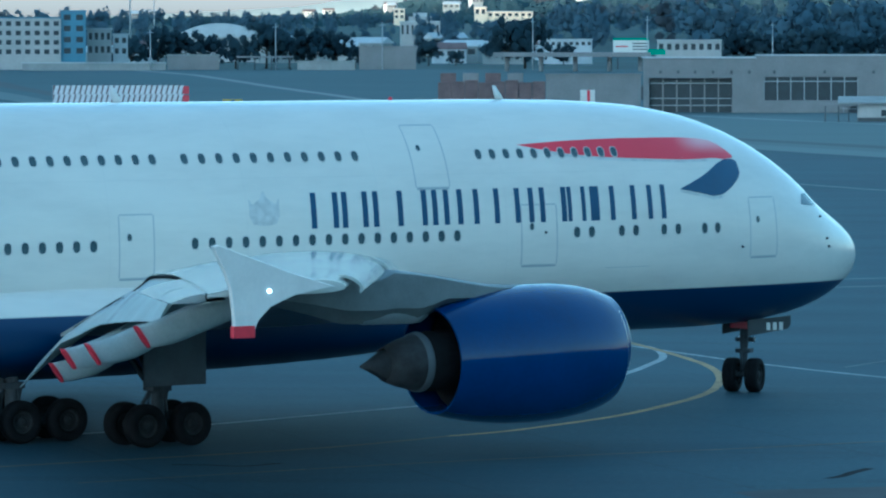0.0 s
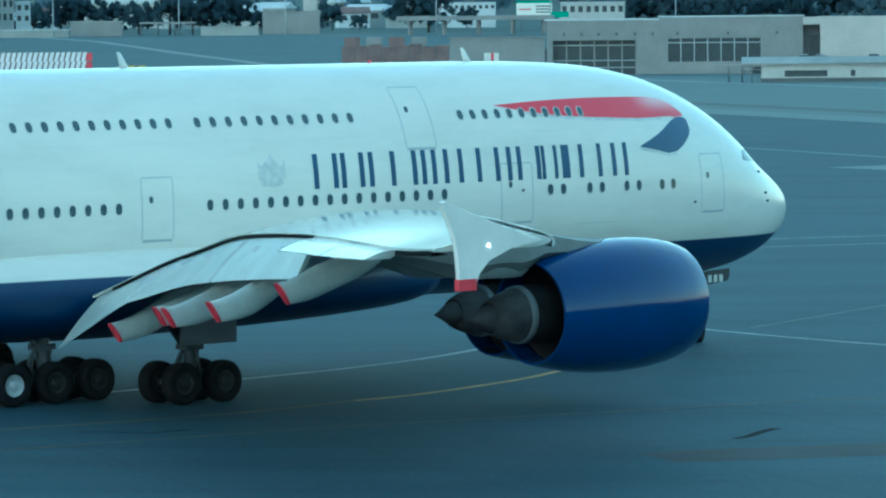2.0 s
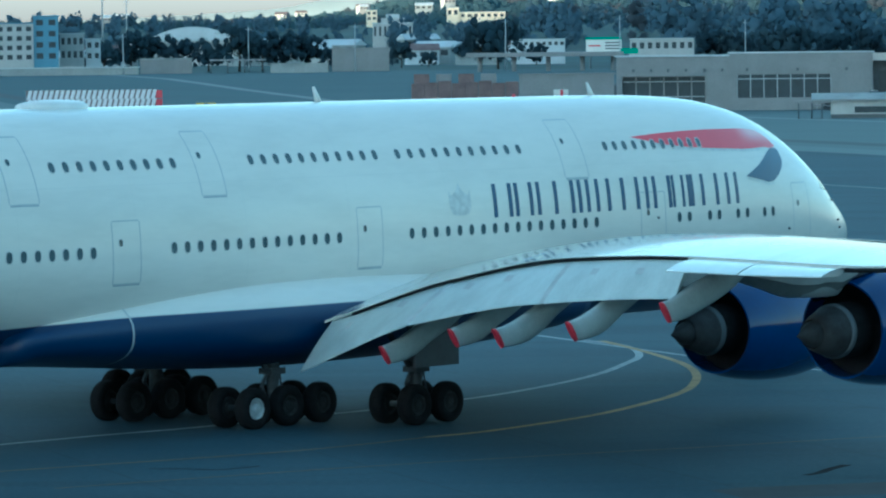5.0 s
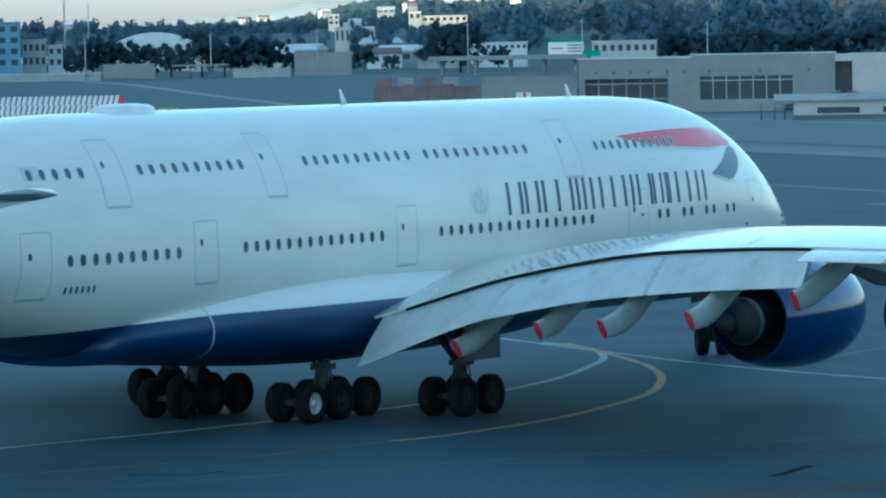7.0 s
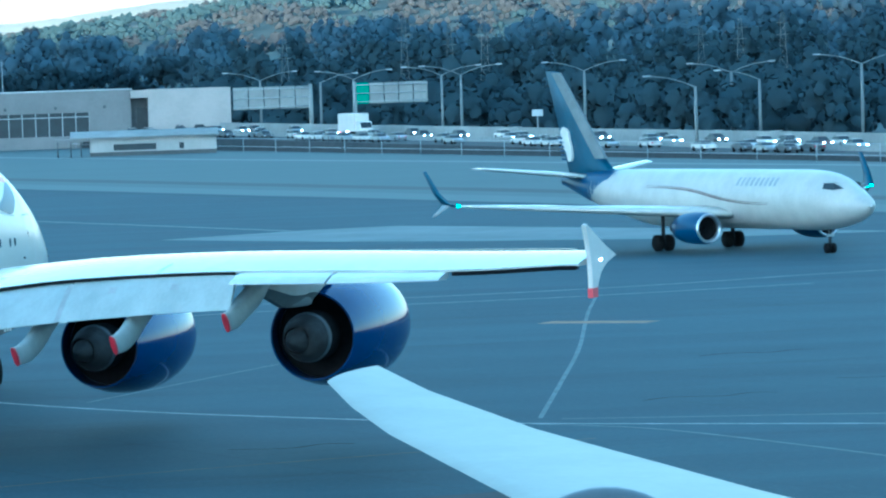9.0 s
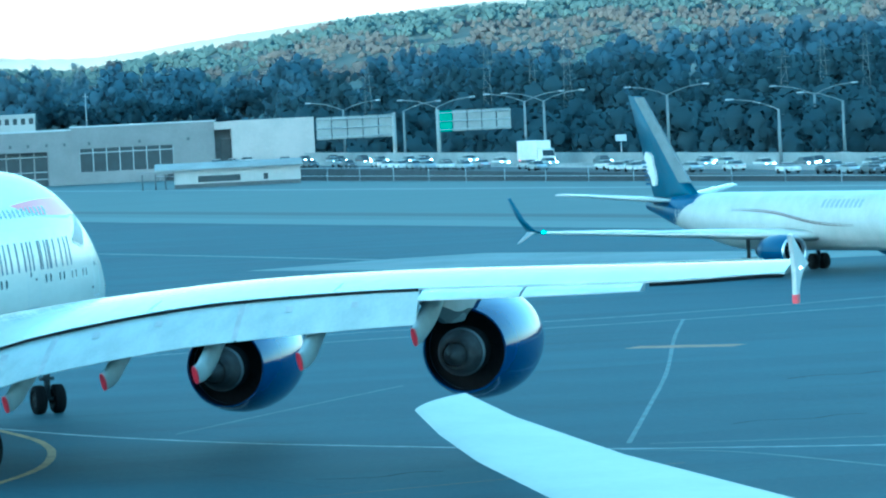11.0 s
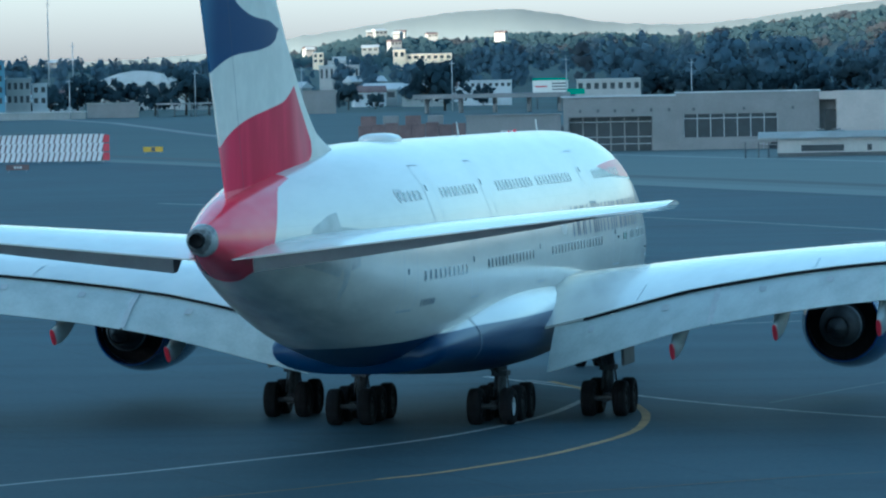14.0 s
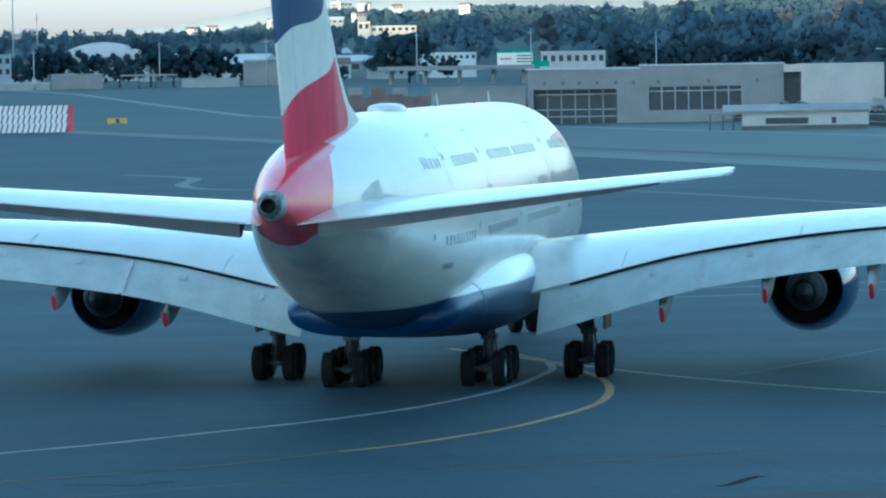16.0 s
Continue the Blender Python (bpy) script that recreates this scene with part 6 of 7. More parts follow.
def build_engine(side, y, front, zc):
    """A nacelle with its lip, fan cowl, core, plug and pylon; front: s of its lip."""
    m = Matrix.Translation((ORIGIN - front, side * y, zc)) @ Matrix.Rotation(radians(-1.5), 4, "Y")
    cowl = Shape().lathe([(0.1, 1.64), (0.4, 1.75), (0.9, 1.86), (1.7, 1.95), (2.6, 1.97), (3.6, 1.92), (4.6, 1.79), (5.4, 1.62), (5.8, 1.5), (5.8, 1.44), (5.0, 1.46)], 48, 0, m).make("engine_cowl", "navy", PLANE, "glossy navy engine nacelle")
    sharpen(cowl, 40)
    Shape().lathe([(0.14, 1.64), (0.03, 1.57), (0.0, 1.5), (0.06, 1.43), (0.35, 1.38)], 48, 0, m).make("intake_lip", "silver", cowl, "bare metal intake lip")
    Shape().lathe([(0.3, 1.39), (1.3, 1.46), (1.35, 0.4), (0.9, 0.02)], 40, 0, m).make("fan", "black", cowl)
    Shape().lathe([(4.9, 1.47), (5.0, 0.8), (5.4, 0.84), (5.9, 0.85), (6.3, 0.8)], 40, 0, m).make("core_duct", "core", cowl, "black bypass duct and casing")
    Shape().lathe([(6.3, 0.8), (6.6, 0.75), (7.0, 0.64), (7.4, 0.48), (7.42, 0.44)], 40, 0, m).make("core_cowl", "hot", cowl, "heat-stained dark core cowl")
    Shape().lathe([(6.22, 0.83), (6.26, 0.85), (6.4, 0.835), (6.44, 0.79)], 40, 0, m).make("exhaust_ring", "dgrey", cowl, "pale metal ring on the core")
    Shape().lathe([(7.0, 0.44), (7.4, 0.41), (7.7, 0.28), (8.0, 0.12), (8.2, 0.03), (8.22, 0.001)], 32, 0, m).make("exhaust_plug", "hot", cowl, "heat-stained exhaust cone")
    # latches
    for d, a in ((1.0, -1.9), (1.25, -1.9), (1.6, -1.6)):
        p = m @ Vector((-d, -side * -1.83 * math.cos(a) * 1.0, 1.83 * math.sin(a)))
        sh = Shape().box(p.x - 0.09, p.x + 0.09, p.y - 0.03, p.y + 0.03, p.z - 0.05, p.z + 0.05)
        sh.make("latch", "white", cowl, "", False)
    # pylon up to the wing: low over the core, deep behind the nozzle, then swept up to the wing's underside
    end = min(front + 12.2, TE(y) - 0.9)
    under = herm([front + 1.6, front + 5.6, front + 6.4, front + 8.6, front + 10.0, end], [zc + 1.5, zc + 1.35, zc + 0.95, zc + 0.98, zc + 1.3, ZLE(y) - 0.75])
    rows = []
    for k in range(25):
        u = k / 24
        s = front + 1.6 + (end - front - 1.6) * u
        roof = zc + 1.9
        over = smooth(front + 3.0, LE(y), s)
        zw = roof + (ZLE(y) - 0.1 - roof) * over if s < LE(y) else ZLE(y) - 0.3
        low = under(s)
        w = 0.08 + 0.42 * math.sin(math.pi * min(1, 0.08 + 0.9 * u)) ** 0.8
        top = max(zw, low + 0.1)
        rows.append([(ORIGIN - s, side * y - w * 0.25, low), (ORIGIN - s, side * y + w * 0.25, low), (ORIGIN - s, side * y + w, low + 0.3 * (top - low)), (ORIGIN - s, side * y + w * 0.9, top - 0.08), (ORIGIN - s, side * y, top), (ORIGIN - s, side * y - w * 0.9, top - 0.08), (ORIGIN - s, side * y - w, low + 0.3 * (top - low))])
    pylon = sharpen(Shape().loft(rows).make("pylon", "pylon", cowl, "grey pylon under the wing"), 40)
    # pale heat shield under the pylon, behind the nozzle
    rows = []
    for k in range(9):
        s = front + 6.0 + 2.2 * k / 8
        low, w = under(s) - 0.015, 0.3 + 0.1 * math.sin(math.pi * k / 8)
        rows.append([(ORIGIN - s, side * y - w, low + 0.36), (ORIGIN - s, side * y - w * 0.5, low), (ORIGIN - s, side * y + w * 0.5, low), (ORIGIN - s, side * y + w, low + 0.36)])
    Shape().loft(rows, 0, False, False).make("heat_shield", "rub", pylon, "pale bare-metal heat shield")


for sd in (-1, 1):
    build_engine(sd, 25.9, 31.5, 4.1)
    build_engine(sd, 14.7, 22.85, 3.28)


def build_tail():
    # fin, with a long fillet at the foot of its front edge
    lead = herm([8.9, 10.2, 10.6, 10.8, 11.2, 12.0, 13.0, 24.1], [51.5, 52.3, 52.9, 53.6, 55.1, 56.4, 57.6, 67.0])
    rows = []
    for k in range(15):
        z = (8.9, 9.6, 10.2, 10.5, 10.75, 11.0, 11.3, 11.7, 12.3, 13.0, 14.5, 17, 20, 23, 24.1)[k]
        le = lead(z)
        te = 66.8 + (z - 10.0) * 0.4
        c = te - le
        ring = []
        up, lo = [], []
        for j in range(13):
            u = 0.5 - 0.5 * math.cos(math.pi * j / 12)
            t = 0.1 * c * (1.4845 * math.sqrt(u) - 0.63 * u - 1.758 * u**2 + 1.4215 * u**3 - 0.5075 * u**4) * 0.9 + 0.02 * u
            up.append((ORIGIN - le - c * u, t, z))
            lo.append((ORIGIN - le - c * u, -t, z))
        rows.append(up + lo[:0:-1])
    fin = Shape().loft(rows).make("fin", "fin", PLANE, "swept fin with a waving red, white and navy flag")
    sharpen(fin, 50)
    for side in (-1, 1):
        rows = []
        for k in range(13):
            y = 0.6 + 14.2 * k / 12
            u = (y - 0.6) / 14.5
            le, te = 58.9 + 9.3 * u, 68.2 + 3.3 * u
            z = 7.45 + 1.58 * u
            rows.append(aerofoil(le, te, 0.078, z, z + 0.02 * (1 - u), side * y, 12, 0.02))
        rows.append(aerofoil(69.0, 71.1, 0.06, 9.1, 9.08, side * 15.05, 12, 0.01))
        if side > 0:
            rows = [r[::-1] for r in rows]
        h = Shape().loft(rows).make("horizontal_stabilizer", "wing", PLANE, "grey-white tailplane")
        sharpen(h, 50)
        # tapered dark band, added for the shade on the tailplane's underside
        sh = Shape()
        pts = []
        for k in range(7):
            y = 1.3 + 11.4 * k / 6
            u = (y - 0.6) / 14.5
            le, te = 58.9 + 9.3 * u, 68.2 + 3.3 * u
            zt = 7.45 + 1.58 * u - 0.02
            hgt = 0.05 + 0.4 * (1 - (y - 1.3) / 11.4) ** 0.7
            pts.append([(ORIGIN - te + 0.08, side * y, zt), (ORIGIN - te + 0.16, side * y, zt - hgt), (ORIGIN - te + 0.6, side * y, zt - hgt * 0.9), (ORIGIN - te + 1.2, side * y, zt)])
        sh.loft(pts)
        sh.make("underside_shade", "dgrey", h, "dark band standing in for the tailplane's shaded underside", False)
    # bare metal rub plates where the right tailplane swivels
    for shape in ([(58.1, 7.68, 7.75), (58.6, 7.66, 8.08), (59.5, 7.64, 8.16), (60.4, 7.62, 8.22), (60.45, 7.62, 8.72), (61.3, 7.64, 8.62), (62.5, 7.7, 8.32), (63.9, 7.78, 7.86)],
                  [(59.0, 6.85, 7.25), (59.8, 6.75, 7.3), (59.9, 5.72, 7.3), (60.2, 5.95, 7.3), (60.7, 6.55, 7.3), (62.0, 6.8, 7.28), (63.5, 7.02, 7.2)]):
        decal("rub_plate", shape, "rub", BODY, "bare grey rub plate", 0.006)
    decal("fuselage_mark", [(54.2, 8.9, 9.3), (53.4, 8.9, 9.3)], "crest", BODY, "", 0.006, 3)


build_tail()

# ---- landing gear ----
WHEELS = []


def build_bogie(name, side, y, s_mid, axles, label):
    """A bogie with its strut; wheels listed for rolling."""
    gear = Shape()
    r, half = 0.7, 0.62
    gear.tube((ORIGIN - s_mid, side * y, r), (ORIGIN - s_mid + 0.1, side * y * 0.98, 3.4), 0.2, 0.26, 14)
    gear.tube((ORIGIN - s_mid, side * y, 1.5), (ORIGIN - s_mid - 1.1, side * y * 0.95, 3.2), 0.09, 0.11, 8)
    gear.tube((ORIGIN - s_mid, side * y, 1.6), (ORIGIN - s_mid, side * (y - 1.2), 3.0), 0.08, 0.1, 8)
    gear.tube((ORIGIN - s_mid + 0.25, side * y + 0.1, 0.9), (ORIGIN - s_mid + 0.45, side * y + 0.1, 1.9), 0.06, 0.06, 8)
    for dx, dy in ((0.2, -0.3), (-0.25, 0.25), (0.35, 0.2)):
        gear.tube((ORIGIN - s_mid + dx, side * y + dy, 0.95), (ORIGIN - s_mid + dx * 0.4, side * y + dy * 0.5, 2.4), 0.035, None, 6)
    gear.tube((ORIGIN - s_mid - 0.3, side * y, 0.9), (ORIGIN - s_mid - 0.55, side * y, 1.35), 0.07, None, 6)
    gear.tube((ORIGIN - s_mid - 0.55, side * y, 1.35), (ORIGIN - s_mid - 0.2, side * y, 1.9), 0.07, None, 6)
    gear.box(ORIGIN - s_mid - 0.35, ORIGIN - s_mid + 0.35, side * y - 0.3, side * y + 0.3, 1.75, 1.95)
    a0, a1 = s_mid + axles[0], s_mid + axles[-1]
    gear.tube((ORIGIN - a0, side * y, r), (ORIGIN - a1, side * y, r), 0.17, None, 10)
    ob = gear.make(name, "strut", PLANE, label)
    sharpen(ob, 40)
    for a in axles:
        Shape().tube((ORIGIN - s_mid - a, side * y - half, r), (ORIGIN - s_mid - a, side * y + half, r), 0.1, None, 8).make("axle", "strut", ob)
        for k in (-1, 1):
            w = new("wheel", MAIN_WHEEL_BRIGHT if (k == side and a == axles[-1] and len(axles) == 3 and side < 0) else MAIN_WHEEL)
            w.parent = ob
            WHEELS.append((w, (ORIGIN - s_mid - a, side * y + k * half, r), r))
    return ob


w0 = wheel_mesh(0.7, 0.53, "rimdark")
MAIN_WHEEL = w0.data
bpy.data.objects.remove(w0)
w0 = wheel_mesh(0.7, 0.53, "rim")
MAIN_WHEEL_BRIGHT = w0.data
bpy.data.objects.remove(w0)
w0 = wheel_mesh(0.635, 0.5, "rimdark")
NOSE_WHEEL = w0.data
bpy.data.objects.remove(w0)

for sd in (-1, 1):
    g = build_bogie("wing_gear", sd, 6.32, 34.35, (-0.85, 0.85), "four-wheel landing gear under the wing")
    sh = Shape().box(ORIGIN - 35.3, ORIGIN - 33.0, sd * 7.05 - 0.05, sd * 7.05 + 0.05, 1.95, 3.9, 0, None, 0.0)
    sh.make("gear_door", "dgrey", g, "dark grey leg door", False)
    g = build_bogie("body_gear", sd, 2.75, 37.7, (-1.7, 0, 1.7), "six-wheel landing gear under the belly")


def build_nose_gear():
    base = (ORIGIN - 5.2, 0, 0)
    gear = Shape()
    gear.tube((0, 0, 0.635), (0.12, 0, 3.0), 0.13, 0.18, 14)
    gear.tube((0, 0, 1.3), (1.0, 0, 2.8), 0.07, 0.08, 8)
    gear.tube((-0.18, 0, 0.8), (-0.3, 0, 1.5), 0.05, 0.05, 8)
    gear.tube((0, -0.5, 0.635), (0, 0.5, 0.635), 0.09, None, 8)
    gear.box(-0.12, 0.3, -0.28, 0.28, 1.45, 1.6)
    gear.box(0.1, 0.35, -0.35, 0.35, 1.85, 2.0)
    ob = gear.make("nose_gear", "strut", PLANE, "twin-wheel nose gear turned into the corner")
    sharpen(ob, 40)
    for k in (-1, 1):
        w = new("wheel", NOSE_WHEEL)
        w.parent = ob
        WHEELS.append((w, (0, k * 0.43, 0.635), 0.635))
    for k in (-1, 1):
        Shape().lathe([(-0.06, 0.02), (-0.05, 0.1), (0.02, 0.11), (0.08, 0.05)], 12, 0, Matrix.Translation((0.32, k * 0.25, 1.93))).make("taxi_light", "silver", ob)
    for k in (-1, 1):
        plate = [(ORIGIN - 5.6, 2.12), (ORIGIN - 3.75, 2.32), (ORIGIN - 3.6, 2.45), (ORIGIN - 3.6, 2.8), (ORIGIN - 5.6, 2.7)]
        d = Shape().loft([[(x, k * 0.75 + j, z) for x, z in plate] for j in (-0.03, 0.03)]).make("nose_gear_door", "door", PLANE, "dark open nose gear door", False)
        if k < 0:
            for j in range(3):
                Shape().box(ORIGIN - 4.75 + 0.3 * j, ORIGIN - 4.57 + 0.3 * j, -0.79, -0.781, 2.3, 2.58).make("marking_bar", "white", d, "", False)
    Shape().box(ORIGIN - 5.35, ORIGIN - 4.9, -0.6, 0.6, 2.35, 2.6).make("gear_bay", "redmark", PLANE, "red lining at the bay's edge", False)
    return ob, base


NOSE_GEAR, NOSE_AT = build_nose_gear()


# ---- the far twin-engined airliner holding on the taxiway, in its own space: nose at x=0, tail towards -x ----
def build_far_airliner():
    root = thing("twinjet_airliner", "white twin-engined airliner with a dark blue tail on the taxiway", "airliner", "", "", Matrix.Translation((56.1, 281.5, 0)) @ Matrix.Rotation(radians(-65.5), 4, "Z"))
    zt = herm([0, 0.3, 1, 2, 3, 4.5, 6.5, 26, 32, 37.5], [3.1, 3.6, 4.0, 4.5, 5.0, 5.35, 5.5, 5.5, 5.35, 4.9])
    zb = herm([0, 0.3, 1, 2, 4, 6, 24, 30, 37.5], [3.1, 2.7, 2.3, 1.95, 1.6, 1.5, 1.5, 2.4, 4.3])
    ww = herm([0, 0.3, 1, 2, 4, 6, 25, 31, 37.5], [0.02, 0.55, 1.0, 1.35, 1.75, 1.88, 1.88, 1.5, 0.25])
    rings = []
    for s in [0, 0.1, 0.3, 0.6] + [1 + 0.75 * k for k in range(49)]:
        s = min(s, 37.5)
        c, h, w = (zt(s) + zb(s)) / 2, (zt(s) - zb(s)) / 2, ww(s)
        rings.append([(-s, w * math.cos(2 * math.pi * k / 28), c + h * math.sin(2 * math.pi * k / 28)) for k in range(28)])
    body = Shape().loft(rings).make("fuselage", "farwhite", root)
    # dark blue tail end wrapped on the body
    rings = []
    for s in [29.5 + 0.5 * k for k in range(17)]:
        c, h, w = (zt(s) + zb(s)) / 2, (zt(s) - zb(s)) / 2 + 0.02, ww(s) + 0.02
        lo = -0.35 * math.pi + 0.55 * math.pi * smooth(33.5, 29.5, s)
        rings.append([(-s, w * math.cos(a), c + h * math.sin(a)) for a in [lo + (math.pi - 2 * lo) * k / 20 for k in range(21)]])
    Shape().loft(rings, 0, False, False).make("tail_wrap", "title", body, "dark blue tail paint")
    # thin dark red wave along the side
    for off in (0.0, 0.16):
        rows = []
        for k in range(30):
            s = 9 + 15 * k / 29
            z = 3.75 + 0.55 * math.tanh((s - 16) / 3.5) + off * 0.7
            w = (0.045 if off == 0 else 0.02) * math.sin(math.pi * k / 29) + 0.01
            c, h = (zt(s) + zb(s)) / 2, (zt(s) - zb(s)) / 2
            rows.append([(-s, -(ww(s) * math.sqrt(max(0, 1 - ((q - c) / h) ** 2)) + 0.012), q) for q in (z - w, z + w)])
        Shape().loft(rows, 0, False, False).make("cheat_line", "brown", body)
    for k in range(9):
        s = 8.4 + 0.55 * k
        rows = [[(-q, -(ww(q) * math.sqrt(1 - ((z - 3.5) / 2) ** 2) + 0.012), z) for z in (4.45, 4.75, 5.0)] for q in (s, s + 0.32)]
        Shape().loft(rows, 0, False, False).make("title_bar", "grey", body, "grey title bars")
    # cockpit glazing
    for y in (-1, 1):
        Shape().loft([[(-1.95, y * 0.1, 4.3), (-2.6, y * 0.1, 4.72), (-2.6, y * 1.0, 4.66), (-1.95, y * 0.85, 4.28)], [(-2.7, y * 1.05, 4.62), (-3.4, y * 1.25, 4.66), (-3.4, y * 1.42, 4.28), (-2.5, y * 1.2, 4.22)]], 0, False).make("cockpit_window", "glass", body, "", False)
    def surface(y0, y1, le0, te0, le1, te1, z0, z1, side, th=0.11):
        rows = []
        for k in range(9):
            u = k / 8
            le, te = le0 + (le1 - le0) * u, te0 + (te1 - te0) * u
            ring = [(x - 0, y, z) for x, y, z in aerofoil(le, te, th, z0 + (z1 - z0) * u, z0 + (z1 - z0) * u, side * (y0 + (y1 - y0) * u), 10, 0.02)]
            rows.append([(x - ORIGIN, y, z) for x, y, z in ring])
        return rows if side < 0 else [r[::-1] for r in rows]
    for side in (-1, 1):
        wing = Shape().loft(surface(1.2, 17.0, 13.2, 21.4, 23.4, 25.0, 2.5, 3.6, side)).make("wing", "wing", root, "grey-white swept wing")
        rows = []
        for y, z, le, te in ((17.0, 3.6, 23.4, 25.0), (17.5, 3.8, 23.9, 25.2), (17.85, 4.5, 24.7, 25.6), (18.1, 6.0, 26.0, 26.5)):
            rows.append([(-le, side * y, z), (-(le + te) / 2, side * (y - 0.06), z + 0.03), (-te, side * y, z), (-(le + te) / 2, side * (y + 0.06), z - 0.03)])
        Shape().loft(rows).make("winglet", "tailblue", wing, "dark blue winglet")
        rows = [[(-24.0, side * 17.4, 3.7), (-24.6, side * 17.46, 3.7), (-25.2, side * 17.4, 3.7), (-24.6, side * 17.34, 3.7)], [(-25.4, side * 17.9, 2.9), (-25.6, side * 17.92, 2.9), (-25.8, side * 17.9, 2.9), (-25.6, side * 17.88, 2.9)]]
        Shape().loft(rows).make("lower_winglet", "grey", wing)
        Shape().lathe([(-0.2, 0.01), (-0.08, 0.08), (0.08, 0.08), (0.2, 0.01)], 10, 0, Matrix.Translation((-23.6, side * 17.1, 3.66))).make("position_light", "lampgreen", wing, "lit green position light")
        Shape().loft(surface(0.5, 7.15, 33.0, 37.0, 36.8, 38.6, 4.9, 5.7, side)).make("tailplane", "wing", root)
        m = Matrix.Translation((-11.6, side * 4.83, 1.75))
        cowl = Shape().lathe([(0.1, 0.98), (0.5, 1.06), (1.6, 1.08), (2.6, 1.0), (3.4, 0.82), (3.4, 0.75)], 28, 0, m).make("engine_cowl", "title", root, "dark blue engine nacelle")
        Shape().lathe([(0.14, 1.0), (0.0, 0.93), (0.08, 0.82), (0.4, 0.78)], 28, 0, m).make("intake_lip", "silver", cowl, "bright metal intake lip")
        Shape().lathe([(0.4, 0.79), (0.9, 0.8), (0.9, 0.2), (0.5, 0.01)], 24, 0, m).make("fan", "black", cowl)
        Shape().lathe([(3.2, 0.6), (4.2, 0.42), (4.8, 0.05)], 20, 0, m).make("exhaust_plug", "hot", cowl)
        gear = Shape().tube((-20.3, side * 2.86, 0.55), (-20.3, side * 2.86, 2.4), 0.14).make("main_gear", "strut", root)
        for k in (-0.42, 0.42):
            Shape().tube((-20.3, side * 2.86 + k - 0.18, 0.56), (-20.3, side * 2.86 + k + 0.18, 0.56), 0.56, None, 18).make("wheel", "tyre", gear)
    gear = Shape().tube((-4.7, 0, 0.35), (-4.7, 0, 2.2), 0.1).make("nose_gear", "strut", root)
    for k in (-0.2, 0.2):
        Shape().tube((-4.7, k - 0.1, 0.34), (-4.7, k + 0.1, 0.34), 0.34, None, 16).make("wheel", "tyre", gear)
    Shape().box(-4.75, -4.6, -0.3, 0.3, 1.1, 1.25).make("taxi_lamp", "silver", gear, "", False)
    rows = []
    for z, le, te in ((4.9, 29.5, 36.6), (5.6, 31.0, 36.9), (6.6, 32.3, 37.3), (9.5, 35.0, 38.4), (12.5, 37.8, 39.6)):
        rows.append([(-le, 0, z), (-(le * 0.7 + te * 0.3), 0.22 - 0.012 * z, z), (-te, 0.02, z), (-te, -0.02, z), (-(le * 0.7 + te * 0.3), -0.22 + 0.012 * z, z)])
    fin = Shape().loft(rows).make("fin", "tailblue", root, "dark blue fin with a pale emblem")
    ring = [(-36.6 - 0.35 * (z - 7.2) + w * 0.7, 7.1 + (z - 7.3) * 0.85) for w, z in ((-0.5, 6.0), (0.1, 6.05), (0.5, 6.5), (0.75, 7.2), (0.7, 7.9), (0.9, 8.5), (0.5, 8.8), (-0.1, 8.9), (-0.6, 8.5), (-0.75, 7.8), (-0.85, 7.2), (-0.45, 6.8))]
    emblem = Shape().loft([[(x, y, z) for x, z in ring] for y in (0.24, -0.24)]).make("emblem", "white", fin, "plain white emblem shape", False)
    for k in range(6):
        z = 6.1 + 0.3 * k
        Shape().box(-37.35 - 0.3 * (z - 6.1), -36.75 - 0.3 * (z - 6.1), -0.26, -0.24, z, z + 0.13).make("emblem_bar", "title", emblem, "dark bar", False)
    Shape().loft([[(-31.7, -0.1, 6.2), (-33.0, -0.2, 6.2), (-33.0, 0.2, 6.2), (-31.7, 0.1, 6.2)], [(-37.6, -0.07, 12.4), (-38.7, -0.11, 12.4), (-38.7, 0.11, 12.4), (-37.6, 0.07, 12.4)]]).make("fin_edge", "steel", fin, "pale grey front of the fin", False)
    return root


build_far_airliner()


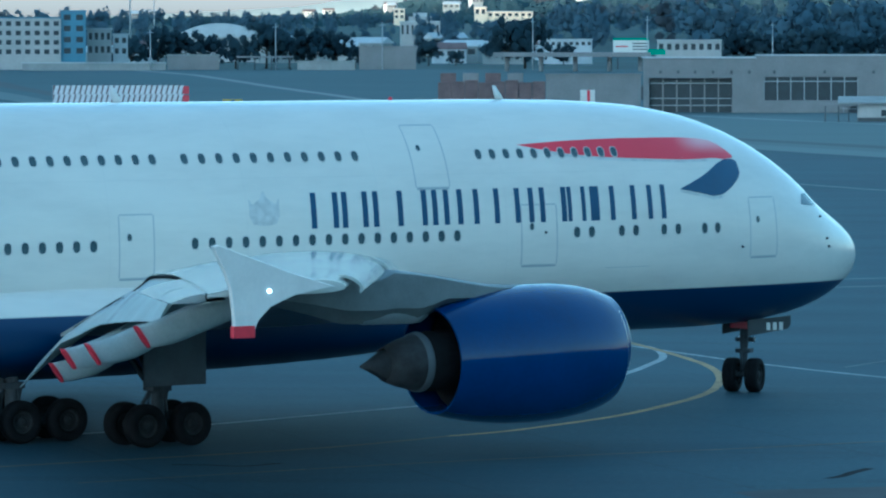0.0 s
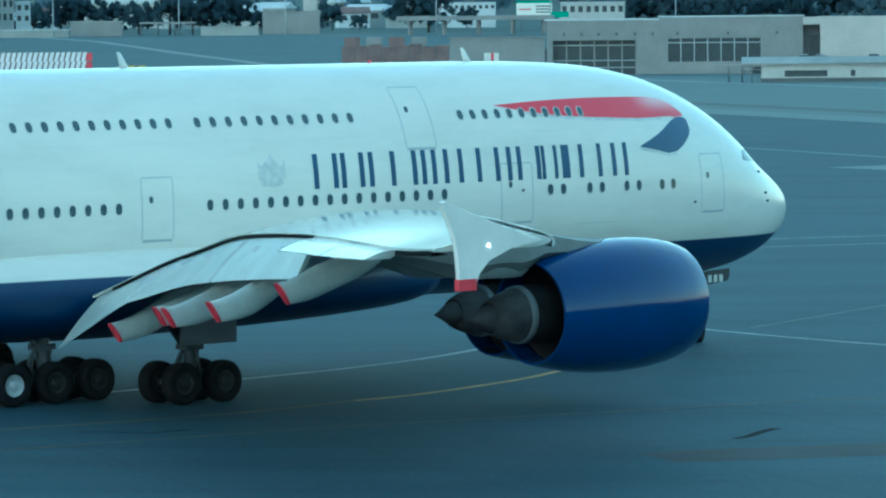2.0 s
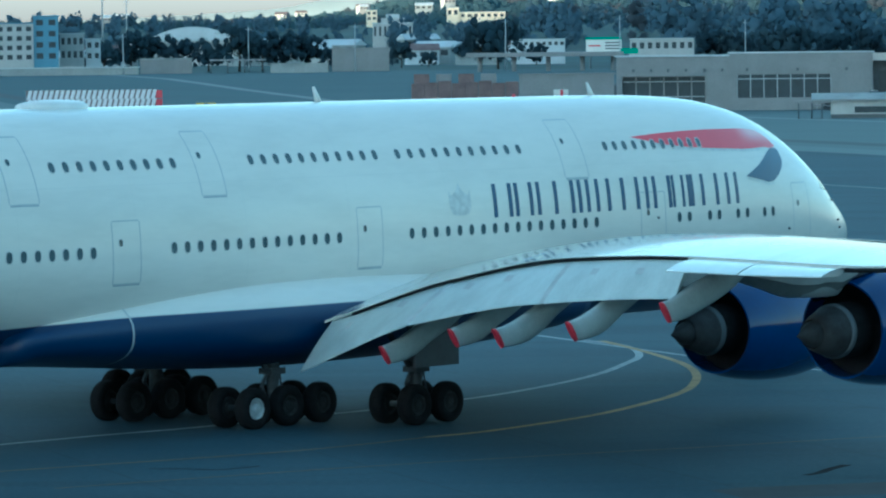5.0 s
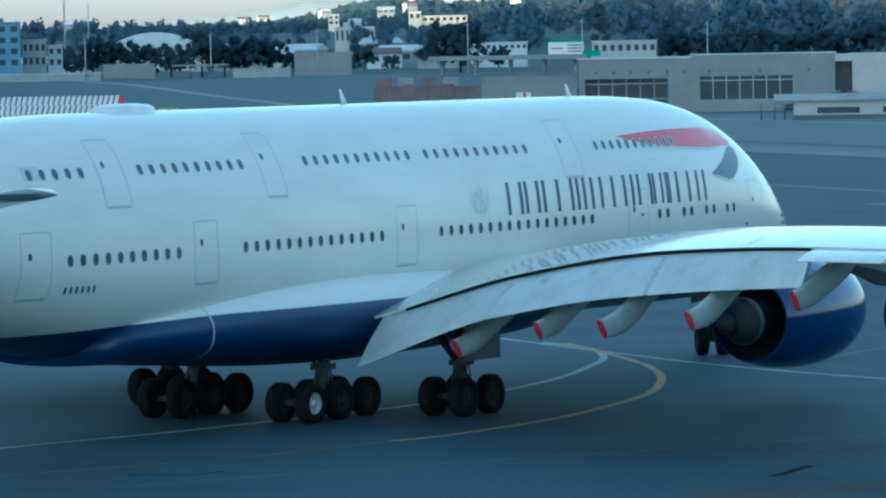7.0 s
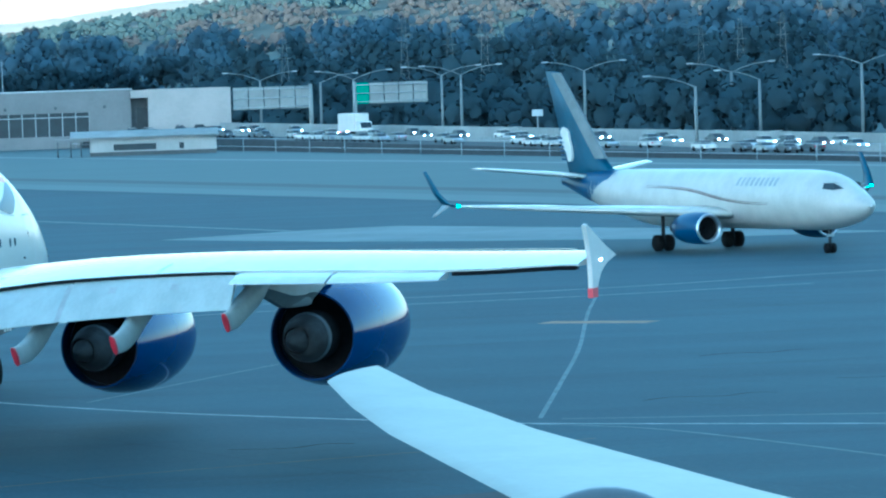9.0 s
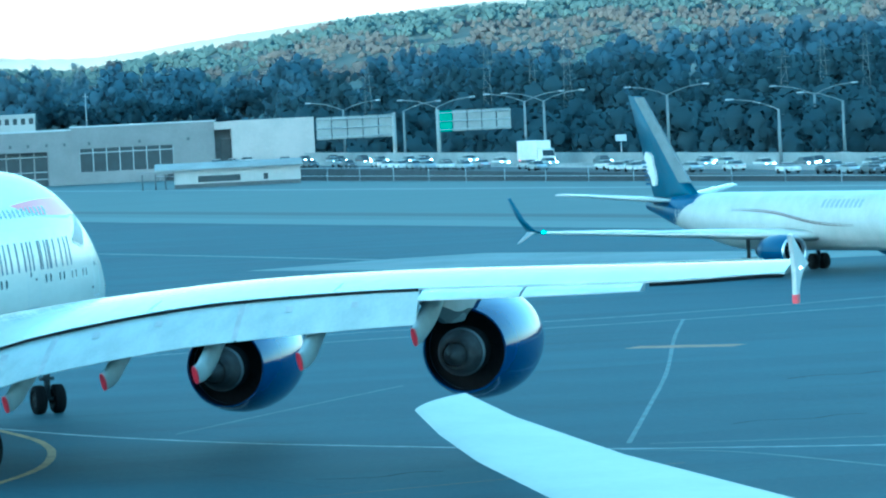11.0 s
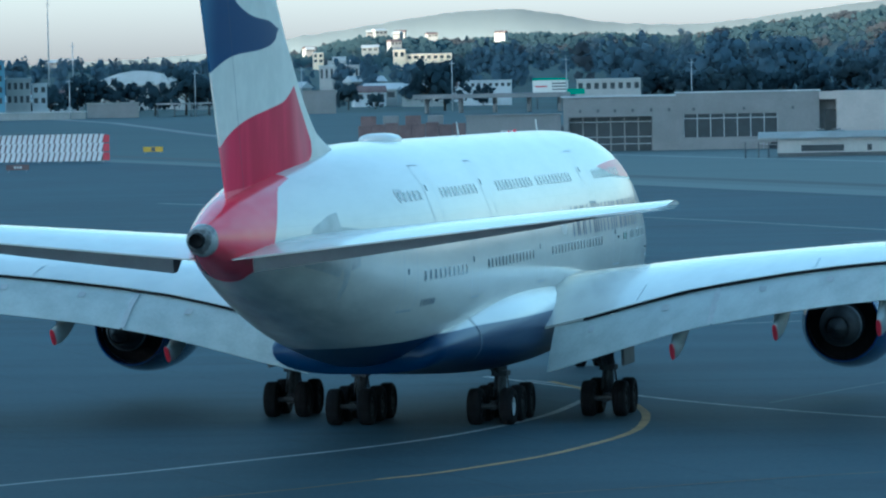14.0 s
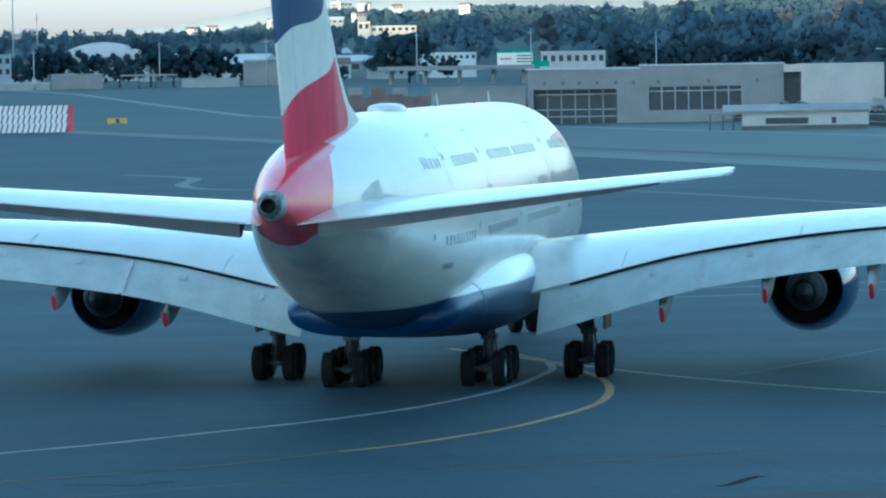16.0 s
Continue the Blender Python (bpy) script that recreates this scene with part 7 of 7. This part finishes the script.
# ---- the parked airliner below the camera: crown of its body and one wing show ----
def build_near_airliner():
    root = thing("parked_airliner", "white parked airliner seen from above at the terminal", "airliner")
    # body along a line from the lower left to the right
    a, b = Vector((-14, 61.5, 0)), Vector((26, 66, 0))
    ax = (b - a).normalized()
    side = Vector((-ax.y, ax.x, 0))
    rad = herm([0, 3, 7, 12, 18, 24, 40], [0.7, 1.25, 1.65, 1.9, 1.98, 2.0, 2.0])
    top = herm([0, 6, 12, 15, 19, 23, 40], [4.45, 4.72, 4.95, 5.34, 5.6, 5.68, 5.7])
    rings = []
    for k in range(41):
        p = a + ax * k
        r = rad(k)
        rings.append([p + side * (r * math.cos(2 * math.pi * i / 32)) + Vector((0, 0, top(k) - r + r * math.sin(2 * math.pi * i / 32))) for i in range(32)])
    body = Shape().loft(rings).make("fuselage", "white", root)
    p = a + ax * 16.3
    Shape().lathe([(-0.04, 0.032), (0.0, 0.034), (0.03, 0.025), (0.05, 0.004)], 12, 0, Matrix.Translation((p.x, p.y, top(16.3) + 0.02)) @ Matrix.Rotation(radians(90), 4, "Y")).make("beacon", "lamporange", body, "lit orange beacon")
    for k in (15.6, 17.3):
        p = a + ax * k + Vector((0, 0, 0))
        r = rad(k)
        sh = Shape()
        for q in (-1, 1):
            c0 = p - side * (r * 0.74) + Vector((0, 0, top(k) - r + r * 0.7))
            sh.tube(c0, c0 - ax * 0.35 + Vector((0, 0, 0.1 * q)), 0.025, None, 5)
        sh.make("arrow_mark", "dgrey", body)
    p = a + ax * 12.9
    Shape().box(p.x - 0.12, p.x + 0.12, p.y - 0.3, p.y, 4.98, 5.08).make("hatch", "dgrey", body, "", False)
    # far wing: sections from root to raked tip, given by front and rear edge
    front = [Vector((11.0, 63, 4.6)), Vector((8.9, 78, 5.05)), Vector((7.62, 88.2, 5.45)), Vector((7.2, 92.2, 5.72)), Vector((6.98, 96.0, 6.0))]
    rear = [Vector((17.2, 64, 4.6)), Vector((13.25, 77.7, 5.05)), Vector((10.6, 88.2, 5.42)), Vector((9.02, 94.4, 5.85)), Vector((8.35, 99.0, 6.12))]
    rings = []
    for f0, r0 in zip(front, rear):
        c = (r0 - f0)
        up, lo = [], []
        for k in range(11):
            u = 0.5 - 0.5 * math.cos(math.pi * k / 10)
            t = 0.1 * c.length * (1.4845 * math.sqrt(u) - 0.63 * u - 1.758 * u**2 + 1.4215 * u**3 - 0.5075 * u**4) * 0.5 + 0.01 * u
            q = f0 + c * u
            up.append(q + Vector((0, 0, t)))
            lo.append(q - Vector((0, 0, t)))
        rings.append(up + lo[:0:-1])
    wing = Shape().loft([r[::-1] for r in rings]).make("wing", "greywhite", root, "white wing with a curved raked tip")
    sharpen(wing, 50)
    # satellite dome on the crown
    c = Vector((8.65, 64.05, 5.55))
    rings = []
    for k in range(13):
        u = k / 12
        w = math.sin(math.pi * (0.02 + 0.96 * u)) ** 0.45
        rings.append([c + ax * (2.6 * (u - 0.5)) + side * (0.62 * w * math.cos(math.pi * i / 14)) + Vector((0, 0, 0.98 * w * math.sin(math.pi * i / 14))) for i in range(15)])
    Shape().loft(rings, 0, True, False).make("satellite_dome", "dome", body, "dark grey satellite dome on the crown")
    # landing gear so that it stands
    for k, o in ((34, 0), (12, 0)):
        p = a + ax * k
        g = Shape().tube((p.x, p.y, 0.5), (p.x, p.y, 2.2), 0.16).make("gear_leg", "strut", root)
        for q in (-0.5, 0.5):
            c = p + side * q
            Shape().tube(c + side * -0.2 + Vector((0, 0, 0.5)), c + side * 0.2 + Vector((0, 0, 0.5)), 0.5, None, 18).make("wheel", "tyre", g)
    # box truck roof beside it
    t = thing("catering_truck", "white box truck with posts at its roof corners", "truck", "", "", Matrix.Translation((-7.3, 72.6, 0)) @ Matrix.Rotation(radians(6), 4, "Z"))
    Shape().box(-1.45, 1.25, -1.3, 0.5, 1.0, 3.83, 0, None, 0.06).make("box", "white", t, "", False)
    Shape().box(-1.35, 1.15, -1.2, 0.4, 3.83, 3.88).make("roof", "roof", t, "pale roof sheet", False)
    for x in (-1.38, 1.18):
        for y in (-1.22, 0.42):
            Shape().box(x - 0.07, x + 0.07, y - 0.07, y + 0.07, 3.78, 3.98).make("corner_post", "grey", t, "", False)
    Shape().box(-1.2, 1.0, 0.6, 5.0, 0.6, 2.2, 0, None, 0.15).make("cab", "white", t, "", False)
    for y in (-0.5, 4.0):
        for x in (-1.1, 0.9):
            Shape().tube((x - 0.15, y, 0.48), (x + 0.15, y, 0.48), 0.48, None, 16).make("wheel", "tyre", t)


build_near_airliner()


# ---- motion ----
# seconds, x, y of the point 36 m behind the nose, heading in degrees
TAXI = [
    (0.0, -24.64, 143.91, 39.16),
    (0.5, -23.79, 144.65, 40.48),
    (1.0, -22.95, 145.40, 41.86),
    (1.5, -22.12, 146.15, 43.27),
    (2.0, -21.32, 146.88, 44.65),
    (2.5, -20.55, 147.67, 46.08),
    (3.0, -19.79, 148.53, 47.57),
    (3.5, -19.07, 149.42, 49.09),
    (4.0, -18.38, 150.30, 50.73),
    (4.5, -17.73, 151.15, 52.46),
    (5.0, -17.10, 151.98, 54.17),
    (7.5, -14.36, 156.77, 62.15),
    (8.0, -13.93, 157.68, 63.81),
    (8.5, -13.46, 158.63, 65.38),
    (11.0, -11.21, 163.62, 72.49),
    (11.5, -10.87, 164.59, 73.91),
    (12.0, -10.57, 165.57, 75.37),
    (12.5, -10.25, 166.66, 76.85),
    (13.0, -10.02, 167.86, 78.28),
    (13.5, -9.81, 169.18, 79.58),
    (14.0, -9.61, 170.59, 80.48),
    (14.5, -9.41, 171.97, 81.40),
    (15.0, -9.26, 173.29, 82.39),
    (15.5, -9.14, 174.51, 83.43),
    (16.0, -9.00, 175.71, 84.41),
]
tx = [np.array([r[k] for r in TAXI]) for k in range(4)]


def taxi(t):
    return [herm(tx[0], tx[k])(t) for k in (1, 2, 3)]


def motions():
    walk(PLANE, [(r[0], pose(r[1], r[2], 0, 0, 0, r[3])) for r in TAXI])
    # rolled distance and steering follow from the path
    fx, fy, fh = (herm(tx[0], tx[k]) for k in (1, 2, 3))
    times = [0.25 * k for k in range(65)]
    rolled, steer = [0.0], []
    for k, t in enumerate(times):
        if k:
            rolled.append(rolled[-1] + math.hypot(fx(t) - fx(times[k - 1]), fy(t) - fy(times[k - 1])))
        e = 0.5
        a, b = max(0, t - e), min(16, t + e)
        v = math.hypot(fx(b) - fx(a), fy(b) - fy(a)) / (b - a)
        w = radians(fh(b) - fh(a)) / (b - a)
        steer.append(math.degrees(math.atan2(w * 31.5, v)))
    for w, at, r in WHEELS:
        nose = r < 0.69
        gain = 1.12 if nose else 1.0
        walk(w, [(t, pose(*at, 0, math.degrees(d * gain / r), 0)) for t, d in zip(times, rolled)])
    for ob, u0, lane, way, speed in MOVERS:
        rows = []
        for t in (0.0, 8.0, 16.0):
            q = road(u0 + way * speed * t, lane)
            rows.append((t, pose(q.x, q.y, q.z, 0, 0, math.degrees(math.atan2(way * ROAD_U.y, way * ROAD_U.x)))))
        walk(ob, rows)
    walk(NOSE_GEAR, [(t, pose(*NOSE_AT, 0, 0, q)) for t, q in zip(times[::2], steer[::2])])


motions()
